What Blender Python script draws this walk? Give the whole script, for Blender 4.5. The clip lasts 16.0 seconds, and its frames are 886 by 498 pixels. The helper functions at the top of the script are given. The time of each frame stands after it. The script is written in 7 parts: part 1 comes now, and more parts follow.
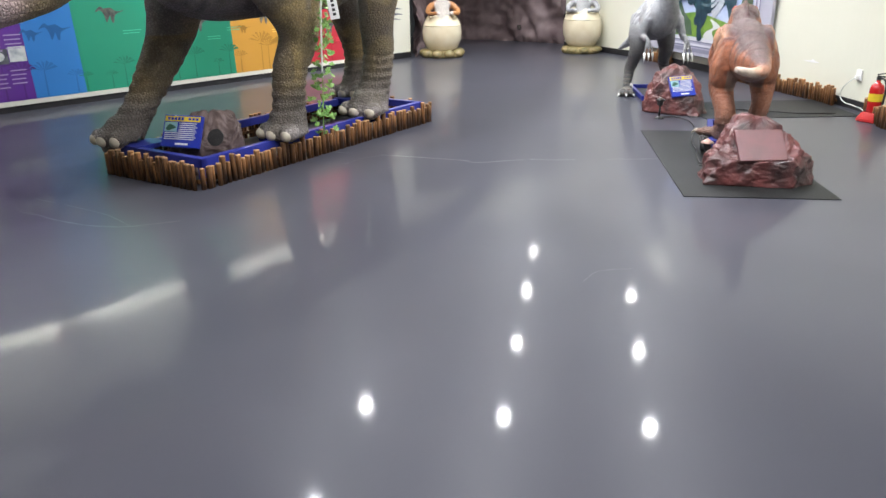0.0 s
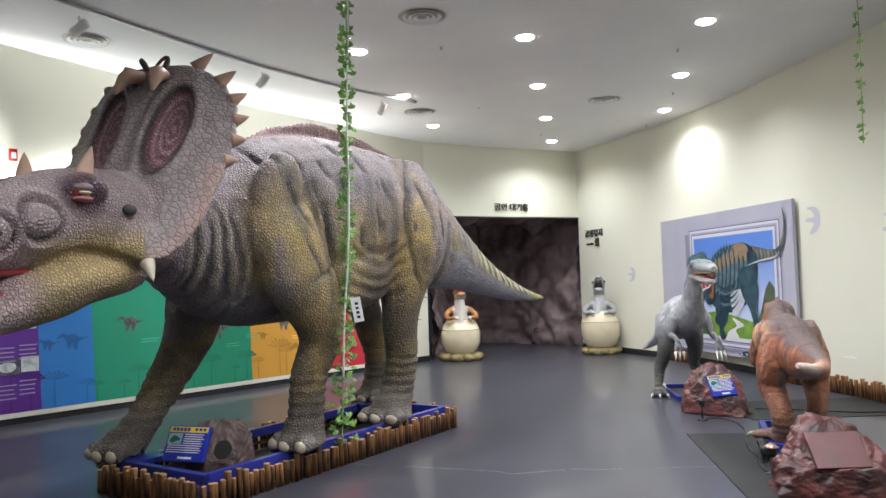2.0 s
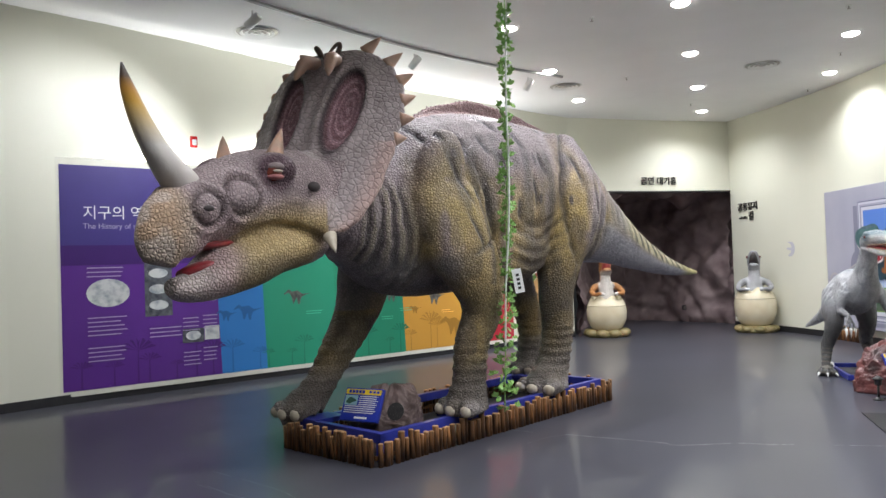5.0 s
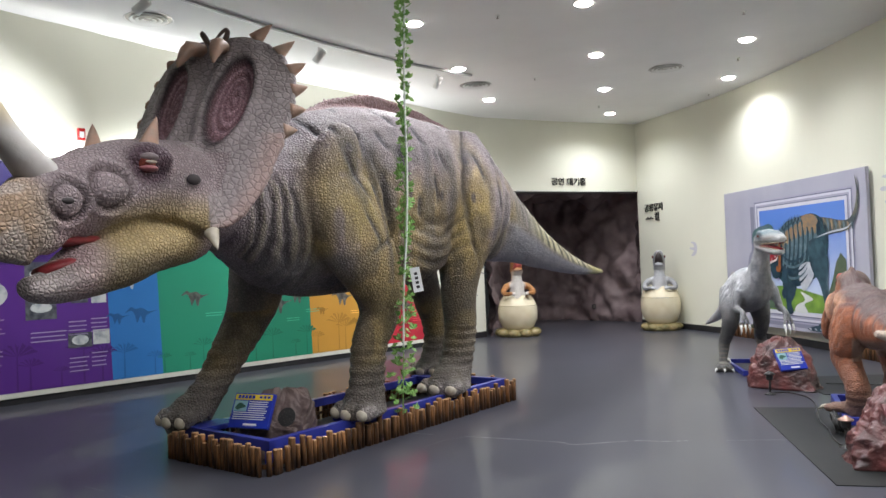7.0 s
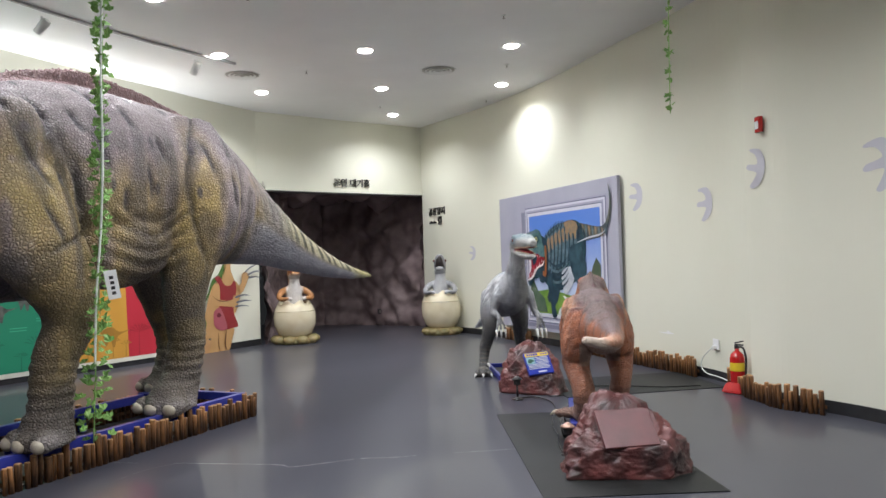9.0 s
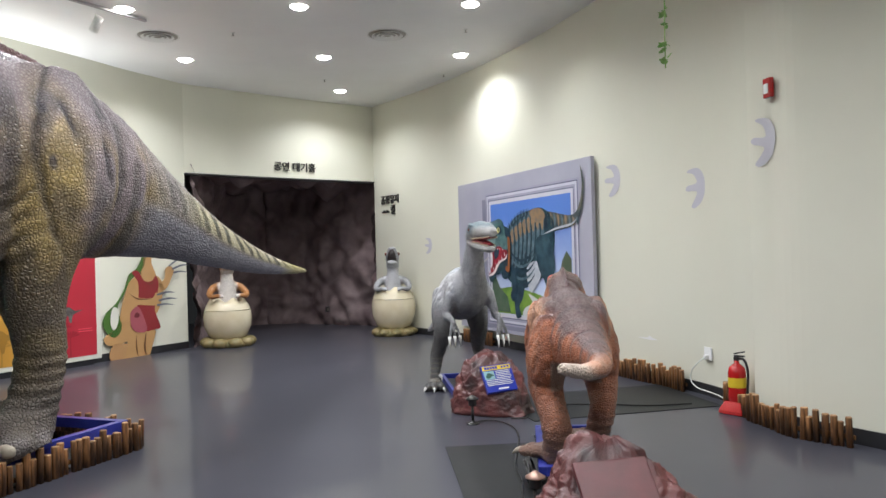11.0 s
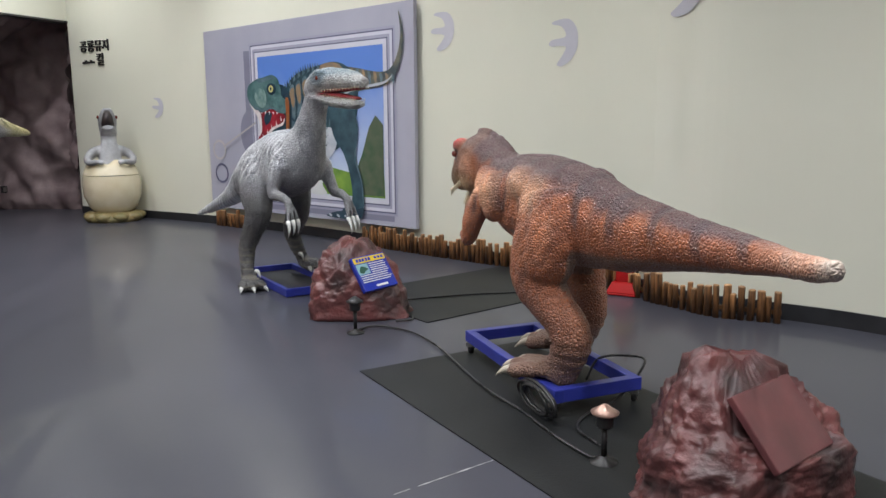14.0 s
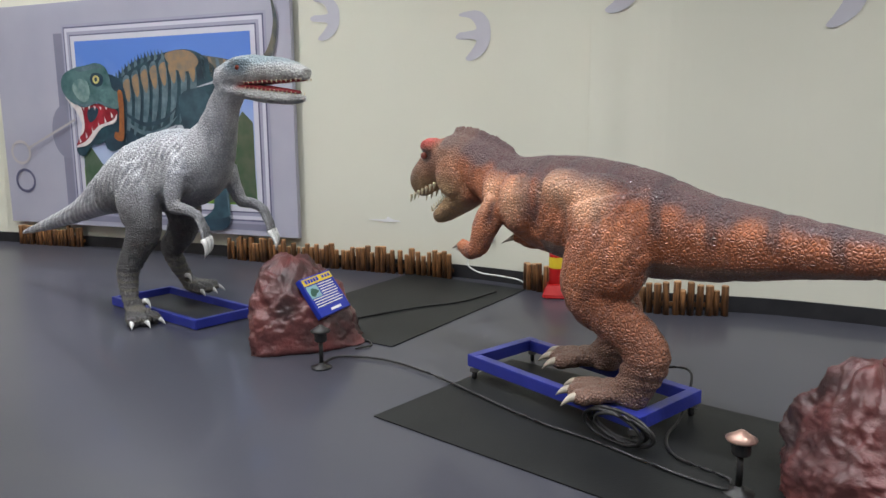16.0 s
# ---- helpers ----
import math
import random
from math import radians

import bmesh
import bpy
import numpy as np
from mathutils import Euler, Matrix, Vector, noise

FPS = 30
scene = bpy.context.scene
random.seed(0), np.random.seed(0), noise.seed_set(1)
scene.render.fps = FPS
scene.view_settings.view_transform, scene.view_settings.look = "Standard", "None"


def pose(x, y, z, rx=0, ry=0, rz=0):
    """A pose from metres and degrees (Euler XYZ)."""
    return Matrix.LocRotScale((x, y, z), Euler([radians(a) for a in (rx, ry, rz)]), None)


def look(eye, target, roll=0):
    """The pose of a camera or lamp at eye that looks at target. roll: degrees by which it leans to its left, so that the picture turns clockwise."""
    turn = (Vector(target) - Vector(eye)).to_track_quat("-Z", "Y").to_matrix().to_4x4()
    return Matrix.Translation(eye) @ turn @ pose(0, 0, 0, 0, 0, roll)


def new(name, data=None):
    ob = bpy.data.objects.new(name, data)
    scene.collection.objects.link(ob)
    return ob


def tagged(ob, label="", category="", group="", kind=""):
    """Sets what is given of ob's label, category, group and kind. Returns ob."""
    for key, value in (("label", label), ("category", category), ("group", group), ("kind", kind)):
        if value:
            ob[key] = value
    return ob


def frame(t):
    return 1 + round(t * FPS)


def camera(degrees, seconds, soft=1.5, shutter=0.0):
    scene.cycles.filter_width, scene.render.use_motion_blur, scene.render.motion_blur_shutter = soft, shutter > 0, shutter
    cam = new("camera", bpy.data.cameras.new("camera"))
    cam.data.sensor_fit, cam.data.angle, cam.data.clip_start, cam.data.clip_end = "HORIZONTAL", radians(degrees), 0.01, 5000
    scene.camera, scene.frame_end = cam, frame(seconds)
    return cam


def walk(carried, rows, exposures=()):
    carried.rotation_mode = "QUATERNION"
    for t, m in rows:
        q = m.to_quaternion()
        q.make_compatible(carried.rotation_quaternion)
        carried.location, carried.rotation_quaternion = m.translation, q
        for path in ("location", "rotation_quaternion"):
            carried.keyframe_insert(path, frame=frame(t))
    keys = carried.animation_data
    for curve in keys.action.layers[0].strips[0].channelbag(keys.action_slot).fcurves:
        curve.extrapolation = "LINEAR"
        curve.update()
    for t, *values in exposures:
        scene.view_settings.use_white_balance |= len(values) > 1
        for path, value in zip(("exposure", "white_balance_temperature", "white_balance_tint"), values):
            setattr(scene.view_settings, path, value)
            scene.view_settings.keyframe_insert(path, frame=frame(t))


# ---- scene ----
# camera and its walk
cam = camera(61.2, 16.0)
PATH = [
    (0, (0.394, -0.181, 1.588), (0.269, 1.69, 0.892), -0.8),
    (0.5, (0.318, 0.129, 1.554), (0.18, 2.045, 0.996), -1.1),
    (1, (0.309, 0.296, 1.573), (0.164, 2.267, 1.267), -1.5),
    (1.5, (0.31, 0.337, 1.577), (0.161, 2.33, 1.525), -1.7),
    (2, (0.227, 0.309, 1.515), (0.078, 2.301, 1.605), -1.8),
    (2.5, (0.137, 0.269, 1.449), (-0.048, 2.255, 1.586), -1.7),
    (3, (0.098, 0.251, 1.427), (-0.112, 2.238, 1.529), -1.7),
    (3.5, (0.064, 0.214, 1.445), (-0.167, 2.199, 1.514), -1.7),
    (4, (0.004, 0.15, 1.462), (-0.322, 2.123, 1.519), -1.7),
    (4.2, (-0.007, 0.126, 1.464), (-0.388, 2.089, 1.517), -1.6),
    (6.3, (0.143, 0.239, 1.442), (-0.394, 2.165, 1.488), -2.1),
    (6.5, (0.153, 0.275, 1.437), (-0.333, 2.214, 1.482), -2.1),
    (7, (0.181, 0.356, 1.433), (-0.114, 2.334, 1.475), -2.1),
    (7.5, (0.37, 0.394, 1.46), (0.304, 2.393, 1.496), -2.3),
    (8, (0.512, 0.491, 1.413), (0.672, 2.484, 1.452), -1.9),
    (8.2, (0.574, 0.561, 1.403), (0.777, 2.55, 1.444), -1.8),
    (10.3, (1.186, 1.754, 1.404), (1.356, 3.747, 1.423), -1.8),
    (10.5, (1.198, 1.918, 1.414), (1.393, 3.908, 1.431), -1.8),
    (11, (1.198, 2.299, 1.393), (1.483, 4.278, 1.409), -1.6),
    (11.5, (1.141, 2.691, 1.342), (1.484, 4.661, 1.338), -1.5),
    (12, (1.004, 3.071, 1.298), (1.409, 5.027, 1.198), -1.4),
    (12.5, (0.878, 3.371, 1.305), (1.462, 5.277, 1.138), -1.1),
    (13, (0.65, 3.672, 1.286), (1.429, 5.5, 1.056), -0.9),
    (13.5, (0.352, 3.943, 1.305), (1.299, 5.68, 1.011), -0.6),
    (14, (0.192, 4.252, 1.289), (1.29, 5.892, 0.964), -0.4),
    (14.5, (-0.002, 4.556, 1.344), (1.234, 6.092, 1.005), -0.3),
    (15, (-0.158, 4.854, 1.33), (1.239, 6.245, 0.994), -0.2),
    (15.5, (-0.221, 5.196, 1.289), (1.288, 6.463, 0.95), -0.3),
    (16, (-0.367, 5.475, 1.309), (1.188, 6.686, 0.97), -0.4),
]
walk(cam, [(t, look(eye, target, roll)) for t, eye, target, roll in PATH],
     [(0, 0.42), (0.6, 0.38), (1.2, 0.15), (1.8, -0.1), (6.5, -0.15), (8.0, -0.25), (11.0, -0.35), (12.5, -0.43), (14.0, -0.5), (16.0, -0.5)])


# ---- light: recessed downlights in a slightly turned grid, track spots on the long panel ----
CEIL = 4.30
world = bpy.data.worlds.new("world")
world.use_nodes = True
world.node_tree.nodes["Background"].inputs[0].default_value = (0.9, 0.95, 1.0, 1)
world.node_tree.nodes["Background"].inputs[1].default_value = 0.02
scene.world = world
scene.view_settings.exposure = 0.0

GRID_O, GRID_A, GRID_B = Vector((0.86, 11.04)), Vector((0.25, 2.2)), Vector((1.97, -0.2))
# The last six, unseen, extend the grid to brighten floor and east wall.
DOWNLIGHTS = [(a, b) for b in (-1, 0, 1) for a in range(-2, 3) if not (b == 1 and (a > 1 or a < -3)) and not (b == -1 and a > 1)] + [(-4, -1), (-4, 0), (-4, 1), (-3, 0), (-3, 1), (-3, 2)]


def downlight_place(a, b):
    p = GRID_O + GRID_A * a + GRID_B * b
    return p.x, p.y


def spot(x, y, z, target, watts, cone, blend, size, colour=(0.93, 0.948, 1.0)):
    data = bpy.data.lights.new("lamp", "SPOT")
    data.energy, data.spot_size, data.spot_blend, data.shadow_soft_size, data.color = watts, radians(cone), blend, size, colour
    ob = new("lamp", data)
    ob.matrix_world = look((x, y, z), target)
    return ob


for a, b in DOWNLIGHTS:
    x, y = downlight_place(a, b)
    spot(x, y, CEIL - 0.05, (x, y, 0), 250, 150, 0.85, 0.05)
SPOTS = (((-3.85, 7.35), (-6.75, 7.6, 2.3)), ((-2.7, 9.55), (-5.0, 10.3, 1.8)), ((-1.45, 11.35), (-3.2, 12.9, 1.6)))
for ((x, y), aim), watts, cone in zip(SPOTS, (430, 380, 330), (84, 66, 62)):
    spot(x, y, CEIL - 0.25, aim, watts, cone, 0.7, 0.04)

# unseen lamps added behind the long panel's top wash wall and ceiling above it
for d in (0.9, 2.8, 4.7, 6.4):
    data = bpy.data.lights.new("added_wash_lamp", "AREA")
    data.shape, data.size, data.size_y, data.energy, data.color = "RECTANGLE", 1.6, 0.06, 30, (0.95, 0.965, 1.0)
    ob = new("added_wash_lamp", data)
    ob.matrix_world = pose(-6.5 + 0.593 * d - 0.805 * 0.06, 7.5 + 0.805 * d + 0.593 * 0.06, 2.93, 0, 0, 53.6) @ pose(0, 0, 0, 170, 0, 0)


# ---- materials ----
def nodes_of(mat):
    return mat.node_tree.nodes, mat.node_tree.links


def surface(name, colour, rough=0.5, metal=0.0, second=None, scale=4.0, amount=0.5, bump=0.0, bump_scale=40.0, spec=0.5, rough_var=0.0, coords="Object", stretch=(1, 1, 1), detail=6.0, coat=0.0):
    """A painted or plain surface: two tones mixed by noise, fine relief and uneven gloss."""
    mat = bpy.data.materials.new(name)
    mat.use_nodes = True
    n, l = nodes_of(mat)
    p = n["Principled BSDF"]
    p.inputs["Base Color"].default_value = (*colour, 1)
    p.inputs["Roughness"].default_value, p.inputs["Metallic"].default_value = rough, metal
    p.inputs["Specular IOR Level"].default_value = spec
    p.inputs["Coat Weight"].default_value = coat
    tc, mp = n.new("ShaderNodeTexCoord"), n.new("ShaderNodeMapping")
    mp.inputs["Scale"].default_value = stretch
    l.new(tc.outputs[coords], mp.inputs["Vector"])
    noise_a = n.new("ShaderNodeTexNoise")
    noise_a.inputs["Scale"].default_value, noise_a.inputs["Detail"].default_value = scale, detail
    l.new(mp.outputs[0], noise_a.inputs["Vector"])
    if second:
        ramp = n.new("ShaderNodeMapRange")
        ramp.inputs[1].default_value, ramp.inputs[2].default_value = 0.5 - 0.22, 0.5 + 0.22
        ramp.inputs[4].default_value = amount * 2
        l.new(noise_a.outputs["Fac"], ramp.inputs[0])
        mix = n.new("ShaderNodeMix")
        mix.data_type = "RGBA"
        mix.inputs[6].default_value, mix.inputs[7].default_value = (*colour, 1), (*second, 1)
        l.new(ramp.outputs[0], mix.inputs[0])
        l.new(mix.outputs[2], p.inputs["Base Color"])
    if rough_var:
        r = n.new("ShaderNodeMapRange")
        r.inputs[1].default_value, r.inputs[2].default_value = 0.3, 0.7
        r.inputs[3].default_value, r.inputs[4].default_value = max(0.02, rough - rough_var), rough + rough_var
        l.new(noise_a.outputs["Fac"], r.inputs[0])
        l.new(r.outputs[0], p.inputs["Roughness"])
    if bump:
        noise_b, b = n.new("ShaderNodeTexNoise"), n.new("ShaderNodeBump")
        noise_b.inputs["Scale"].default_value, noise_b.inputs["Detail"].default_value = bump_scale, 5
        b.inputs["Strength"].default_value, b.inputs["Distance"].default_value = bump, 0.01
        l.new(mp.outputs[0], noise_b.inputs["Vector"])
        l.new(noise_b.outputs["Fac"], b.inputs["Height"])
        l.new(b.outputs[0], p.inputs["Normal"])
    return mat


def glowing(name, colour, strength):
    mat = bpy.data.materials.new(name)
    mat.use_nodes = True
    p = mat.node_tree.nodes["Principled BSDF"]
    p.inputs["Base Color"].default_value = (*colour, 1)
    p.inputs["Emission Color"].default_value, p.inputs["Emission Strength"].default_value = (*colour, 1), strength
    return mat


def varied(mat, low, high):
    """Each object of the material takes its own brightness."""
    n, l = nodes_of(mat)
    p = n["Principled BSDF"]
    info, r, hsv = n.new("ShaderNodeObjectInfo"), n.new("ShaderNodeMapRange"), n.new("ShaderNodeHueSaturation")
    r.inputs[3].default_value, r.inputs[4].default_value = low, high
    l.new(info.outputs["Random"], r.inputs[0])
    l.new(r.outputs[0], hsv.inputs["Value"])
    if p.inputs["Base Color"].is_linked:
        l.new(p.inputs["Base Color"].links[0].from_socket, hsv.inputs["Color"])
    else:
        hsv.inputs["Color"].default_value = p.inputs["Base Color"].default_value
    l.new(hsv.outputs[0], p.inputs["Base Color"])
    return mat


M_FLOOR = surface("epoxy floor", (0.050, 0.051, 0.064), 0.34, second=(0.066, 0.067, 0.082), scale=0.7, amount=0.35, rough_var=0.0, bump=0.012, bump_scale=7, spec=0.12, coat=0.27, detail=2.0)
M_FLOOR.node_tree.nodes["Principled BSDF"].inputs["Coat Roughness"].default_value = 0.06
M_WALL = surface("cream wall paint", (0.72, 0.715, 0.605), 0.42, second=(0.68, 0.675, 0.565), scale=0.8, bump=0.04, bump_scale=140, spec=0.35)
M_CEIL = surface("white ceiling paint", (0.88, 0.88, 0.87), 0.8, second=(0.85, 0.85, 0.84), scale=2, bump=0.1, bump_scale=120)
M_SKIRT = surface("black skirting", (0.016, 0.016, 0.018), 0.35, second=(0.03, 0.03, 0.032), scale=6)
M_WHITE = surface("white enamel", (0.8, 0.8, 0.79), 0.3, second=(0.75, 0.75, 0.74), scale=10)
M_BLACK = surface("black enamel", (0.015, 0.015, 0.016), 0.35, second=(0.028, 0.027, 0.026), scale=20)
M_LAMP = glowing("lamp glow", (1.0, 0.97, 0.9), 38)
M_ROCKWALL = surface("cave rock", (0.14, 0.09, 0.095), 0.7, second=(0.27, 0.205, 0.205), scale=2.2, amount=0.6, bump=0.7, bump_scale=14, detail=9)
M_LOG = varied(surface("varnished log", (0.33, 0.15, 0.055), 0.4, second=(0.06, 0.028, 0.012), scale=9, amount=0.6, bump=0.35, bump_scale=20, stretch=(6, 6, 0.8)), 0.55, 1.35)
M_LOGEND = varied(surface("sawn log end", (0.46, 0.27, 0.12), 0.55, second=(0.3, 0.16, 0.07), scale=30, bump=0.2, bump_scale=60), 0.7, 1.25)
M_BLUE = surface("blue steel paint", (0.02, 0.03, 0.22), 0.35, second=(0.03, 0.04, 0.30), scale=7, bump=0.1, bump_scale=50)
M_RUBBER = surface("black rubber mat", (0.010, 0.011, 0.011), 0.5, second=(0.017, 0.018, 0.018), scale=3, bump=0.12, bump_scale=120, spec=0.2)
M_TRAY = surface("black tray", (0.012, 0.012, 0.013), 0.5, second=(0.03, 0.03, 0.03), scale=5)
M_REDROCK = surface("painted red rock", (0.20, 0.058, 0.054), 0.36, second=(0.05, 0.03, 0.03), scale=5.0, amount=0.6, bump=0.8, bump_scale=30, detail=10)
M_BROWNROCK = surface("painted brown rock", (0.075, 0.05, 0.045), 0.6, second=(0.16, 0.11, 0.10), scale=5, amount=0.5, bump=0.8, bump_scale=22, detail=10)
M_REDPANEL = surface("blank red plate", (0.17, 0.052, 0.054), 0.4, second=(0.11, 0.04, 0.042), scale=6, bump=0.15, bump_scale=18)
M_STEEL = surface("dull steel", (0.45, 0.44, 0.42), 0.35, 0.9, second=(0.35, 0.33, 0.3), scale=25)
M_COPPER = surface("coppery lamp cap", (0.50, 0.33, 0.27), 0.3, 0.6, second=(0.4, 0.25, 0.2), scale=25)
M_RED = surface("red enamel", (0.48, 0.012, 0.012), 0.25, second=(0.40, 0.01, 0.01), scale=8, coat=0.3)
M_YELLOW = surface("yellow print", (0.75, 0.55, 0.03), 0.4, second=(0.7, 0.5, 0.03), scale=20)
M_LEAF = surface("plastic ivy leaf", (0.11, 0.30, 0.05), 0.45, second=(0.28, 0.46, 0.14), scale=12, amount=0.6)
M_CREAM = surface("cream frame laminate", (0.70, 0.69, 0.60), 0.35, second=(0.66, 0.65, 0.56), scale=6)
M_CORD = surface("white cord", (0.72, 0.74, 0.70), 0.5, second=(0.6, 0.64, 0.58), scale=40)


def printed(name, colour, second=None, scale=3.0, amount=0.3, rough=0.3):
    """A flat print: colour with faint unevenness."""
    return surface(name, colour, rough, second=second or tuple(c * 0.86 for c in colour), scale=scale, amount=amount)


# ---- building blocks ----
def mesh_object(name, bm, mats, parent=None, smooth=False):
    me = bpy.data.meshes.new(name)
    bmesh.ops.recalc_face_normals(bm, faces=bm.faces)
    bm.to_mesh(me)
    bm.free()
    for m in mats if isinstance(mats, (list, tuple)) else [mats]:
        me.materials.append(m)
    if smooth:
        for p in me.polygons:
            p.use_smooth = True
    ob = new(name, me)
    ob.parent = parent
    return ob


def part(name, bm, material, parent, label="", smooth=False):
    ob = mesh_object(name, bm, material, parent, smooth)
    return tagged(ob, label) if label else ob


def empty(name, x, y, z=0.0, turn=0.0):
    ob = new(name)
    ob.matrix_world = pose(x, y, z, 0, 0, turn)
    return ob


def box(bm, x0, x1, y0, y1, z0, z1, bevel=0.0, m=None):
    made = bmesh.ops.create_cube(bm, size=1, matrix=Matrix.Translation(((x0 + x1) / 2, (y0 + y1) / 2, (z0 + z1) / 2)) @ Matrix.Diagonal((x1 - x0, y1 - y0, z1 - z0, 1)))
    if bevel:
        edges = {e for v in made["verts"] for e in v.link_edges}
        made = bmesh.ops.bevel(bm, geom=list(edges), offset=bevel, segments=2, affect="EDGES", profile=0.6)
    if m is not None:
        bmesh.ops.transform(bm, matrix=m, verts=[v for v in (made["verts"])])
    return bm


def lathe(bm, profile, segments=24, m=None):
    """A turned body from (radius, height) pairs, closed where the radius is nought."""
    m = m or Matrix()
    rings = []
    for r, z in profile:
        if r <= 1e-6:
            rings.append([bm.verts.new(m @ Vector((0, 0, z)))])
        else:
            rings.append([bm.verts.new(m @ Vector((r * math.cos(2 * math.pi * i / segments), r * math.sin(2 * math.pi * i / segments), z))) for i in range(segments)])
    for a, b in zip(rings, rings[1:]):
        for i in range(segments):
            j = (i + 1) % segments
            q = [a[i % len(a)], a[j % len(a)], b[j % len(b)], b[i % len(b)]]
            q = [v for k, v in enumerate(q) if v not in q[:k]]
            if len(q) > 2:
                bm.faces.new(q)
    return bm


def smooth_line(points, steps=6):
    """A Catmull-Rom line through plan points."""
    pts = [Vector(p) for p in points]
    pts = [2 * pts[0] - pts[1]] + pts + [2 * pts[-1] - pts[-2]]
    out = []
    for i in range(1, len(pts) - 2):
        p0, p1, p2, p3 = pts[i - 1:i + 3]
        for k in range(steps):
            t = k / steps
            out.append(0.5 * (2 * p1 + (p2 - p0) * t + (2 * p0 - 5 * p1 + 4 * p2 - p3) * t * t + (3 * p1 - p0 - 3 * p2 + p3) * t ** 3))
    out.append(pts[-2])
    return out


def offsets(line, d):
    """The line moved d to its left."""
    out = []
    for i, p in enumerate(line):
        a, b = line[max(0, i - 1)], line[min(len(line) - 1, i + 1)]
        t = (b - a).normalized()
        out.append(p + Vector((-t.y, t.x)) * d)
    return out


def strip(bm, line, thick, z0, z1):
    """A wall of even thickness to the left of a plan line; z0, z1 may be lists along the line."""
    other = offsets(line, thick)
    n = len(line)
    low = z0 if isinstance(z0, list) else [z0] * n
    high = z1 if isinstance(z1, list) else [z1] * n
    rows = []
    for i in range(n):
        rows.append([bm.verts.new((p.x, p.y, z)) for p, z in ((line[i], low[i]), (line[i], high[i]), (other[i], high[i]), (other[i], low[i]))])
    for a, b in zip(rows, rows[1:]):
        for k in range(4):
            bm.faces.new((a[k], b[k], b[(k + 1) % 4], a[(k + 1) % 4]))
    bm.faces.new(rows[0])
    bm.faces.new(rows[-1][::-1])
    return bm


# ---- the hall ----
LEFT = smooth_line([(-6.2, -4.2), (-7.15, 0.0), (-7.35, 3.5), (-6.95, 6.4), (-6.62, 7.3), (-5.5, 9.05), (-3.72, 11.7), (-2.25, 13.5), (-1.2, 14.95)])
LINTEL = smooth_line([(-1.2, 14.95), (0.35, 15.95), (1.98, 16.87)])
RIGHT_A = smooth_line([(1.98, 16.87), (2.80, 15.3), (3.29, 14.2), (3.86, 12.46), (4.26, 10.68), (4.55, 9.5), (4.66, 8.7), (4.62, 7.98)])
RIGHT_B = smooth_line([(4.55, 7.98), (4.59, 7.5), (4.74, 7.1), (4.88, 6.7), (4.97, 6.2)])
RIGHT_C = smooth_line([(4.97, 6.2), (5.05, 5.0), (4.95, 2.0), (4.4, -1.5), (3.4, -4.2)])
REAR = [Vector(p) for p in ((3.4, -4.2), (-6.2, -4.2))]
TOP = 4.95


def wall(name, line, z0=0.0, z1=TOP):
    return tagged(mesh_object(name, strip(bmesh.new(), line, 0.2, z0, z1), M_WALL), "pale cream painted plaster wall", "wall", kind="structure")


wall("wall_west", LEFT)
wall("wall_lintel", LINTEL, 2.85)
wall("wall_east", RIGHT_A)
wall("wall_pier", RIGHT_B)
wall("wall_southeast", RIGHT_C)
wall("wall_south", REAR)


def skirting(line):
    inner = offsets(line, -0.012)
    ob = mesh_object("baseboard", strip(bmesh.new(), inner, 0.011, 0.0, 0.11), M_SKIRT)
    tagged(ob, "black glossy skirting board along the wall", "baseboard", kind="structure")


for line in (LEFT, RIGHT_A, RIGHT_B, RIGHT_C, REAR):
    skirting(line)

bm = bmesh.new()
bmesh.ops.create_grid(bm, x_segments=4, y_segments=4, size=1, matrix=Matrix.Translation((-0.8, 7.3, 0)) @ Matrix.Diagonal((7.6, 12.6, 1, 1)))
floor_ob = tagged(mesh_object("floor", bm, M_FLOOR), "glossy dark grey epoxy floor with scratches", "floor", kind="structure")

# the ceiling rises a little towards the long west wall
west = [p for p in LEFT]


def rise(x, y):
    d = min((Vector((x, y)) - p).length for p in west)
    far = max(0.0, min(1.0, (14.0 - y) / 6.0))
    k = max(0.0, 1 - d / 1.5)
    return 0.30 * far * k * k * (3 - 2 * k)


bm = bmesh.new()
nx, ny = 60, 90
grid = [[bm.verts.new((-8.2 + 14.6 * i / nx, -4.6 + 22.2 * j / ny, CEIL + rise(-8.2 + 14.6 * i / nx, -4.6 + 22.2 * j / ny))) for i in range(nx + 1)] for j in range(ny + 1)]
for j in range(ny):
    for i in range(nx):
        bm.faces.new((grid[j][i], grid[j][i + 1], grid[j + 1][i + 1], grid[j + 1][i]))
tagged(mesh_object("ceiling", bm, M_CEIL, smooth=True), "matt white painted flat ceiling", "ceiling", kind="structure")


